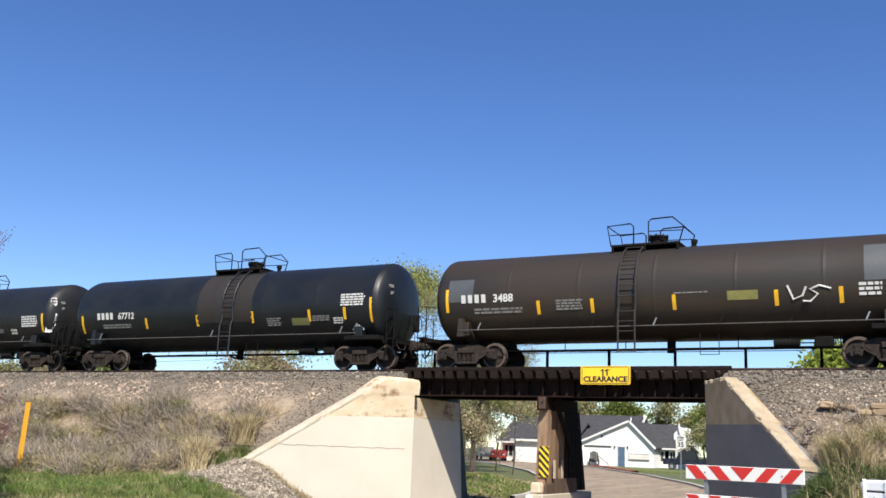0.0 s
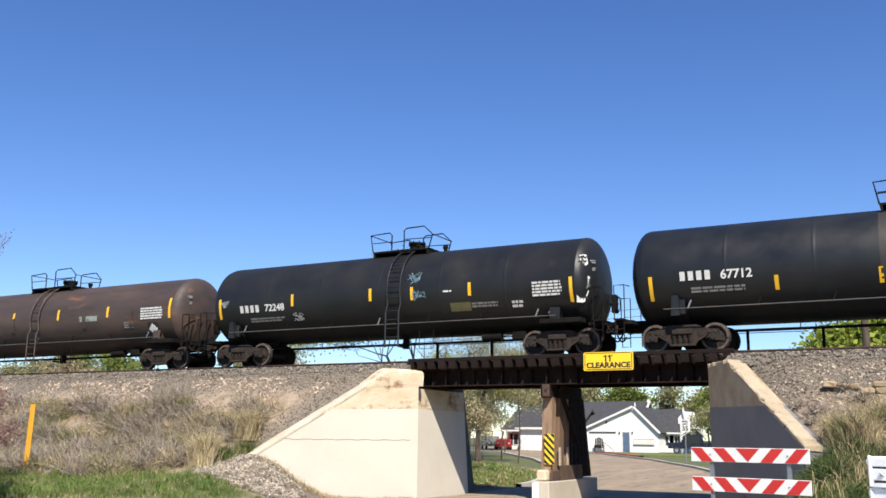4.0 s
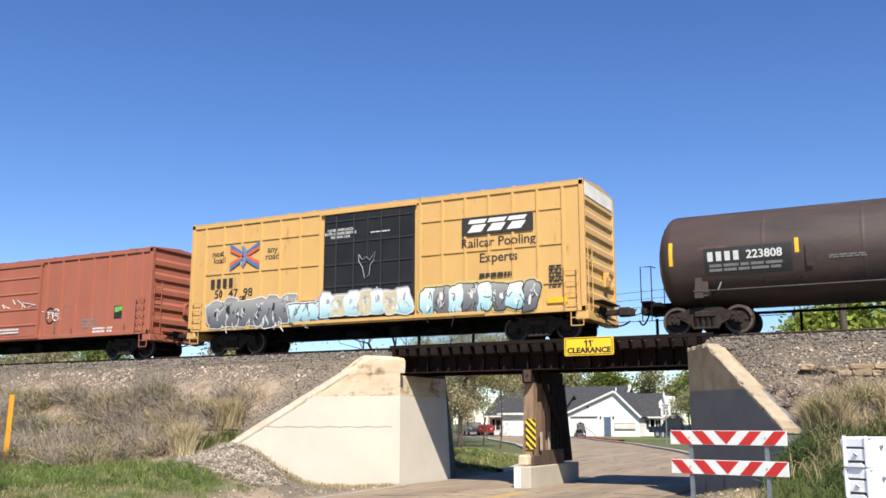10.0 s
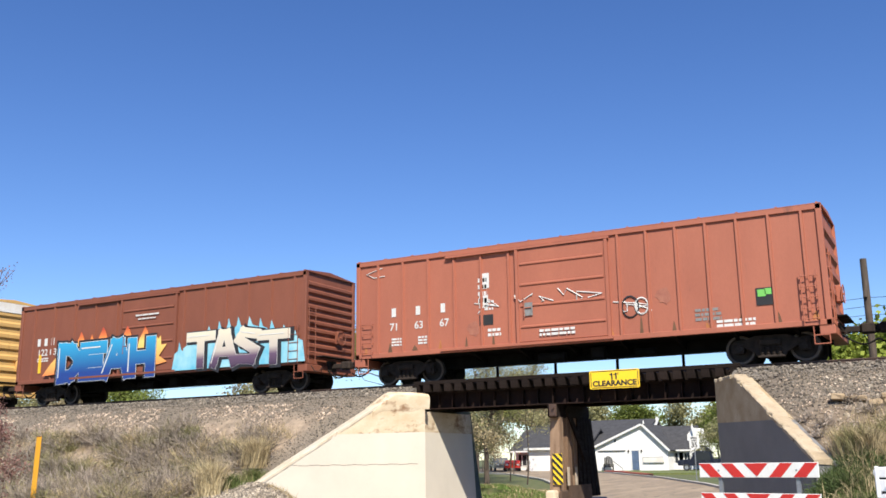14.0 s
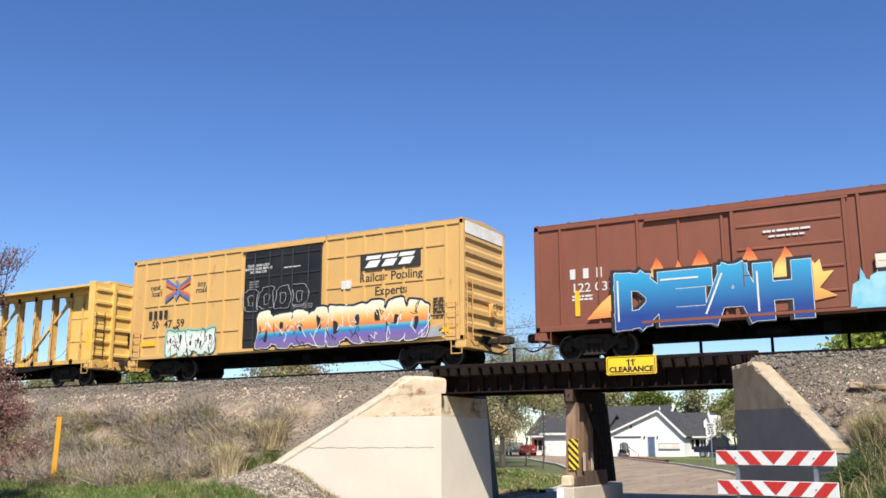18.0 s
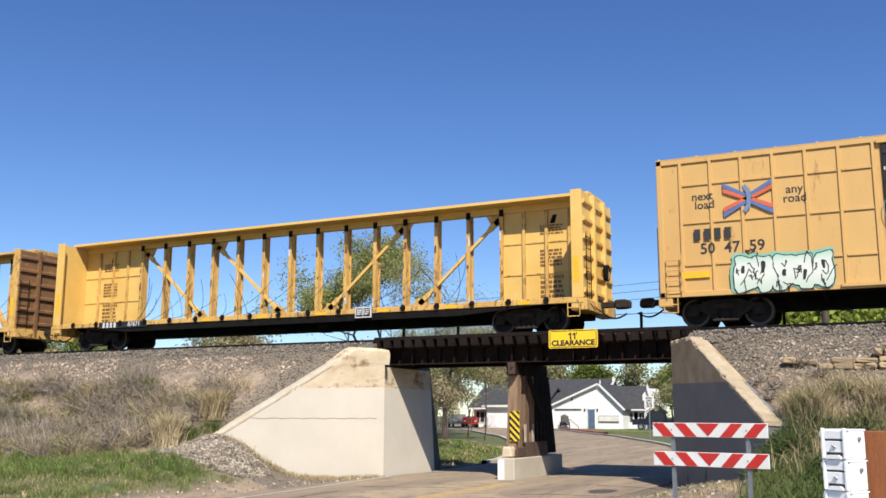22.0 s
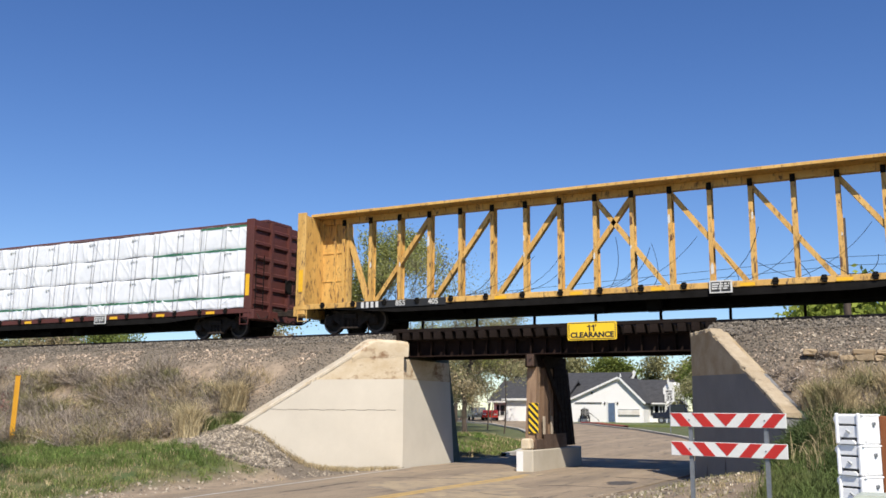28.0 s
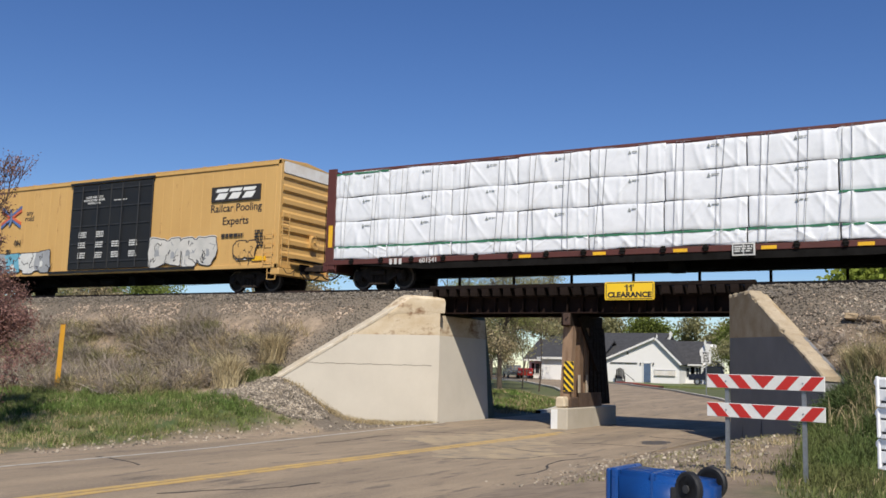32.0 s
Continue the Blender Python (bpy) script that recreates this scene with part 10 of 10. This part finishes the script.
    # lush weeds by the end of the right wing wall and behind the letter boxes
    c = scatter(rng, 52, -2.75, 1.5, 14.5, 21.3, lambda x, y: 1.0 if x > -2.5 + 0.13 * (21 - y) + 0.3 * noise.noise((x, y, 3)) and (x < -0.9 or y > 17 or rng.random() < 0.5) else 0)
    bushes("lush_weeds", c, 0.2, 0.42, 170, WEED, "lush dark green weeds on the bank", "weeds", 21)
    c = scatter(rng, 700, -2.6, 7, 8.0, 21.0, lambda x, y: 0.3 + 0.7 * (noise.noise((x * 0.8, y * 0.8, 12)) > 0) if x > -1.75 and ok(x, y) else 0)
    make_blades("lush_grass", tufted(rng, c, 36, 0.15), 0.05, 0.22, 0.013, 1.1, LUSH, "dark green grass on the foot of the bank", "grass", 22)
    c = scatter(rng, 46, -3.0, -1.7, 19.6, 21.4, lambda x, y: 1.0)
    bushes("wall_end_weeds", c, 0.25, 0.5, 200, WEED, "lush dark green weeds at the end of the wall", "weeds", 27)
    c = scatter(rng, 260, -2.9, -1.3, 13.6, 20.5, lambda x, y: 1.0 if x > -2.75 + 0.05 * (20.5 - y) else 0)
    make_blades("wall_end_grass", tufted(rng, c, 30, 0.13), 0.08, 0.3, 0.013, 1.0, LUSH, "green grass below the end of the wall", "grass", 28)
    # dry fringe at the foot of the left wing wall
    c = scatter(rng, 420, -18.0, -15.2, 22.0, 26.6, lambda x, y: 1.0 if wing_x(y, True) + 0.05 < x < wing_x(y, True) + 0.8 else 0)
    make_blades("wall_foot_grass", tufted(rng, c, 10, 0.08), 0.04, 0.18, 0.012, 1.1, DRY, "dry grass along the foot of the wall", "grass", 11)
    # behind the bridge
    c = scatter(rng, 1500, -21.5, -15.3, 36.5, 47, lambda x, y: 1.0 if x < road_x(y) - 4.7 else 0)
    make_blades("far_verge_grass", tufted(rng, c, 12, 0.16), 0.05, 0.2, 0.03, 1.0, GRASS, "green grass on the verge behind the bridge", "grass", 12)


def far_straw():
    rng = np.random.default_rng(77)
    c = scatter(rng, 420, -24, -15.6, 34.5, 52, lambda x, y: 1.0 if x < road_x(y) - 5.2 else 0)
    make_blades("far_verge_straw", tufted(rng, c, 12, 0.2), 0.06, 0.25, 0.03, 1.0, DRY, "dry straw on the verge behind the bridge", "grass", 23)


far_straw()


def bunch_grass():
    """Tall pale clumps that stand out singly."""
    spots = [(-19.15, 21.05, 1.35, STRAW), (-19.35, 21.15, 1.0, DRY), (-19.0, 22.85, 1.25, DRY), (-19.3, 22.95, 1.0, STRAW), (-18.75, 22.5, 0.55, LUSH), (-18.95, 21.7, 0.5, LUSH), (-19.2, 21.4, 0.75, SAGE), (-18.9, 22.4, 0.6, SAGE), (-21.4, 23.0, 0.9, DRY), (-25.0, 23.6, 0.8, DRY), (-22.8, 24.0, 0.75, SAGE), (-28.5, 23.9, 0.85, DRY), (-31.0, 22.4, 0.9, SAGE),
             (-2.05, 21.6, 1.0, SAGE), (-2.3, 21.9, 0.8, DRY), (-1.75, 21.4, 0.85, DRY), (-0.75, 22.0, 0.95, DRY), (-0.5, 21.7, 0.8, DRY), (0.9, 21.4, 1.0, SAGE), (1.6, 20.9, 1.05, SAGE), (2.6, 19.8, 1.0, DRY)]
    for i, (x, y, h_, m_) in enumerate(spots):
        rng = np.random.default_rng(200 + i)
        n = 750
        r = np.abs(rng.normal(0, 0.16, n))
        a = rng.uniform(0, 6.283, n)
        pts = np.stack([r * np.cos(a), r * np.sin(a), np.zeros(n)], 1)
        hs = h_ * rng.uniform(0.45, 1.0, n)
        v, q, t = blades(pts, hs, np.full(n, 0.013), rng.uniform(0.1, 0.75, n), rng)
        me = bpy.data.meshes.new("grass_clump")
        me.from_pydata(v.tolist(), [], q.tolist() + t.tolist())
        me.materials.append(m_)
        ob = tagged(new("grass_clump", me), "tall pale clump of dry bunch grass" if m_ in (DRY, STRAW) else "low green clump of bunch grass" if m_ is LUSH else "tall olive-green clump of bunch grass", "grass", "clumps of bunch grass")
        ob.location = (x, y, ground_z(x, y) - 0.02)


def stones(name, pts, smin, smax, material, label, seed):
    rng = np.random.default_rng(seed)
    base = np.array([(-1, -1, -1), (1, -1, -1), (1, 1, -1), (-1, 1, -1), (-1, -1, 1), (1, -1, 1), (1, 1, 1), (-1, 1, 1)], float) * 0.5
    faces = np.array([(3, 2, 1, 0), (4, 5, 6, 7), (0, 1, 5, 4), (1, 2, 6, 5), (2, 3, 7, 6), (3, 0, 4, 7)])
    n = len(pts)
    v = base[None] * rng.uniform(0.6, 1.3, (n, 8, 3))
    s = rng.uniform(smin, smax, (n, 1, 1)) * rng.uniform(0.6, 1.2, (n, 1, 3))
    v = v * s
    for ax in ((0, 1), (1, 2)):
        a = rng.uniform(0, 6.283, n)
        c_, s_ = np.cos(a)[:, None], np.sin(a)[:, None]
        p, q = v[:, :, ax[0]].copy(), v[:, :, ax[1]].copy()
        v[:, :, ax[0]], v[:, :, ax[1]] = p * c_ - q * s_, p * s_ + q * c_
    v = (v + pts[:, None, :] + np.array([0, 0, 0.02])).reshape(-1, 3)
    f = (np.arange(n)[:, None, None] * 8 + faces[None]).reshape(-1, 4)
    return stuff(name, v, f.tolist(), material, label, "gravel")


def all_stones():
    rng = np.random.default_rng(23)
    def slope_left(x, y):
        return soil_zone(x, y)[1] if wing_x(y, True) - 0.55 > x else 0
    p = scatter(rng, 13000, -46, -15.8, 21.8, 26.9, slope_left)
    stones("bank_ballast", p, 0.014, 0.05, STONE, "spilled grey ballast on the bank", 1)
    p = scatter(rng, 7500, -46, -16.5, 23.2, 25.9, lambda x, y: (1.0 if wing_x(y, True) - 1.3 > x else 0.0) * (0.5 + 0.5 * noise.noise((x * 0.5, y * 0.9, 31)) > 0.46))
    stones("bank_gravel", p, 0.016, 0.075, TAN_STONE, "pale gravel spilled on the bank", 2)
    p = scatter(rng, 4200, -20.6, -16.2, 19.2, 23.6, lambda x, y: 1.0 if math.hypot(x + 17.75, (y - 21.5) * 1.1) < 1.62 and x < wing_x(y, True) + 2.2 else 0)
    stones("gravel_pile", p, 0.03, 0.075, PALE_STONE, "pile of pale crushed gravel at the wing wall", 3)
    p = scatter(rng, 4800, -20.6, -16.2, 19.2, 23.6, lambda x, y: 1.0 if math.hypot(x + 17.75, (y - 21.5) * 1.1) < 1.7 and x < wing_x(y, True) + 2.2 else 0)
    stones("gravel_pile_dark", p, 0.025, 0.065, STONE, "darker stones in the gravel pile", 4)
    p = scatter(rng, 15000, -5.4, 10, 21.0, 26.9, lambda x, y: (soil_zone(x, y)[1] * 0.9 + 0.1) if wing_x(y, False) + 0.55 < x else 0)
    stones("bank_ballast", p, 0.014, 0.045, STONE, "spilled grey ballast on the bank", 5)
    p = scatter(rng, 1500, -3, 10, 21.0, 25.5, lambda x, y: 0.6 if wing_x(y, False) + 0.6 < x else 0)
    stones("bank_gravel", p, 0.025, 0.09, PALE_STONE, "pale gravel spilled on the bank", 6)
    p = scatter(rng, 5200, -4.6, 10, 20.6, 25.6, lambda x, y: smooth((26.2 - y - 1.2 * noise.noise((x * 0.5, y * 0.6, 8))) / 2.0) if wing_x(y, False) + 0.5 < x else 0)
    stones("bank_gravel", p, 0.014, 0.055, TAN_STONE, "tan gravel spilled on the bank", 16)
    # shoulders of the track
    pts = []
    for side, x0, x1, n in ((-1, -60, X_LEFT - 0.6, 9000), (-1, X_RIGHT + 0.6, 14, 4500)):
        x = rng.uniform(x0, x1, n)
        u = rng.uniform(0, 1, n)
        pts.append(np.stack([x, TRACK_Y - 1.1 - 1.5 * u, np.where(u < 0.35, RAIL_Z - 0.2, RAIL_Z - 0.2 - (u - 0.35) / 0.65 * 0.42)], 1))
    stones("track_ballast", np.concatenate(pts), 0.03, 0.08, STONE, "grey crushed ballast along the track", 7)
    p = scatter(rng, 700, -7.0, -3.0, 13.5, 21.5, lambda x, y: soil_zone(x, y)[2])
    stones("dirt_pebbles", p, 0.015, 0.06, PALE_STONE, "pebbles on the bare dirt by the road", 8)
    p = scatter(rng, 500, -16.4, -15.2, 12, 27, lambda x, y: 1)
    stones("verge_pebbles", p, 0.015, 0.06, PALE_STONE, "pebbles on the verge of the road", 9)


cover()
bunch_grass()
all_stones()


def dead_branch():
    ob = thing("fallen_branch", pose(-23.4, 21.6, ground_z(-23.4, 21.6) + 0.35, 0, -12, 20), "grey fallen branch lying in the brush", "branch")
    part("branch", Geo().tube((-1.0, 0, 0), (0.1, 0, 0.05), 0.035, 6, 0.03).tube((0.1, 0, 0.05), (1.1, 0.05, -0.02), 0.03, 6, 0.015), BARK, ob)


dead_branch()


def old_stone_wall():
    """Rough tan blocks laid dry in the upper part of the right bank."""
    root = thing("stone_wall", pose(0, 23.95, 0), "remains of a dry wall of tan limestone blocks in the bank", "wall")
    rnd = random.Random(12)
    # rows: height of the bed and where it begins and ends
    for row, (z, xa, xb) in enumerate(((3.02, -1.9, 7.0), (3.17, -2.75, 7.0), (3.34, -0.75, 7.0), (3.50, -0.55, 7.0))):
        x = xa
        while x < xb:
            w = rnd.uniform(0.2, 0.42) * (1.25 if row == 1 and x < -0.8 else 1.0)
            if rnd.random() < (0.72 if x < -1.2 else 0.94):
                hh = rnd.uniform(0.12, 0.17)
                g = Geo()
                g.box(-w / 2, w / 2 - 0.025, -0.2, 0.25, 0, hh, b=0.035)
                k_ = rnd.uniform(-0.25, 0.25)
                g.v = [(a + k_ * (c - hh / 2) + rnd.uniform(-0.022, 0.022), b + rnd.uniform(-0.03, 0.03), c + rnd.uniform(-0.018, 0.018)) for a, b, c in g.v]
                part("block", g, LIMESTONE, root, "", pose(x + w / 2, row * 0.09 + rnd.uniform(-0.07, 0.05), z + rnd.uniform(-0.02, 0.02), rnd.uniform(-5, 5), rnd.uniform(-7, 7), rnd.uniform(-9, 9)))
            x += w


old_stone_wall()


# ---- what moves: the train rolls past at a steady pace, its wheels turning ----
SPEED = 6.033


def motions():
    for car, x in CARS:
        walk(car, [(t, pose(x + SPEED * t, TRACK_Y, RAIL_Z)) for t in range(33)])
    for wheel, x in WHEELSETS:
        walk(wheel, [(k / 10, pose(x, 0, WHEEL_R) @ Matrix.Rotation(SPEED * k / 10 / WHEEL_R, 4, "Y")) for k in range(321)])


motions()
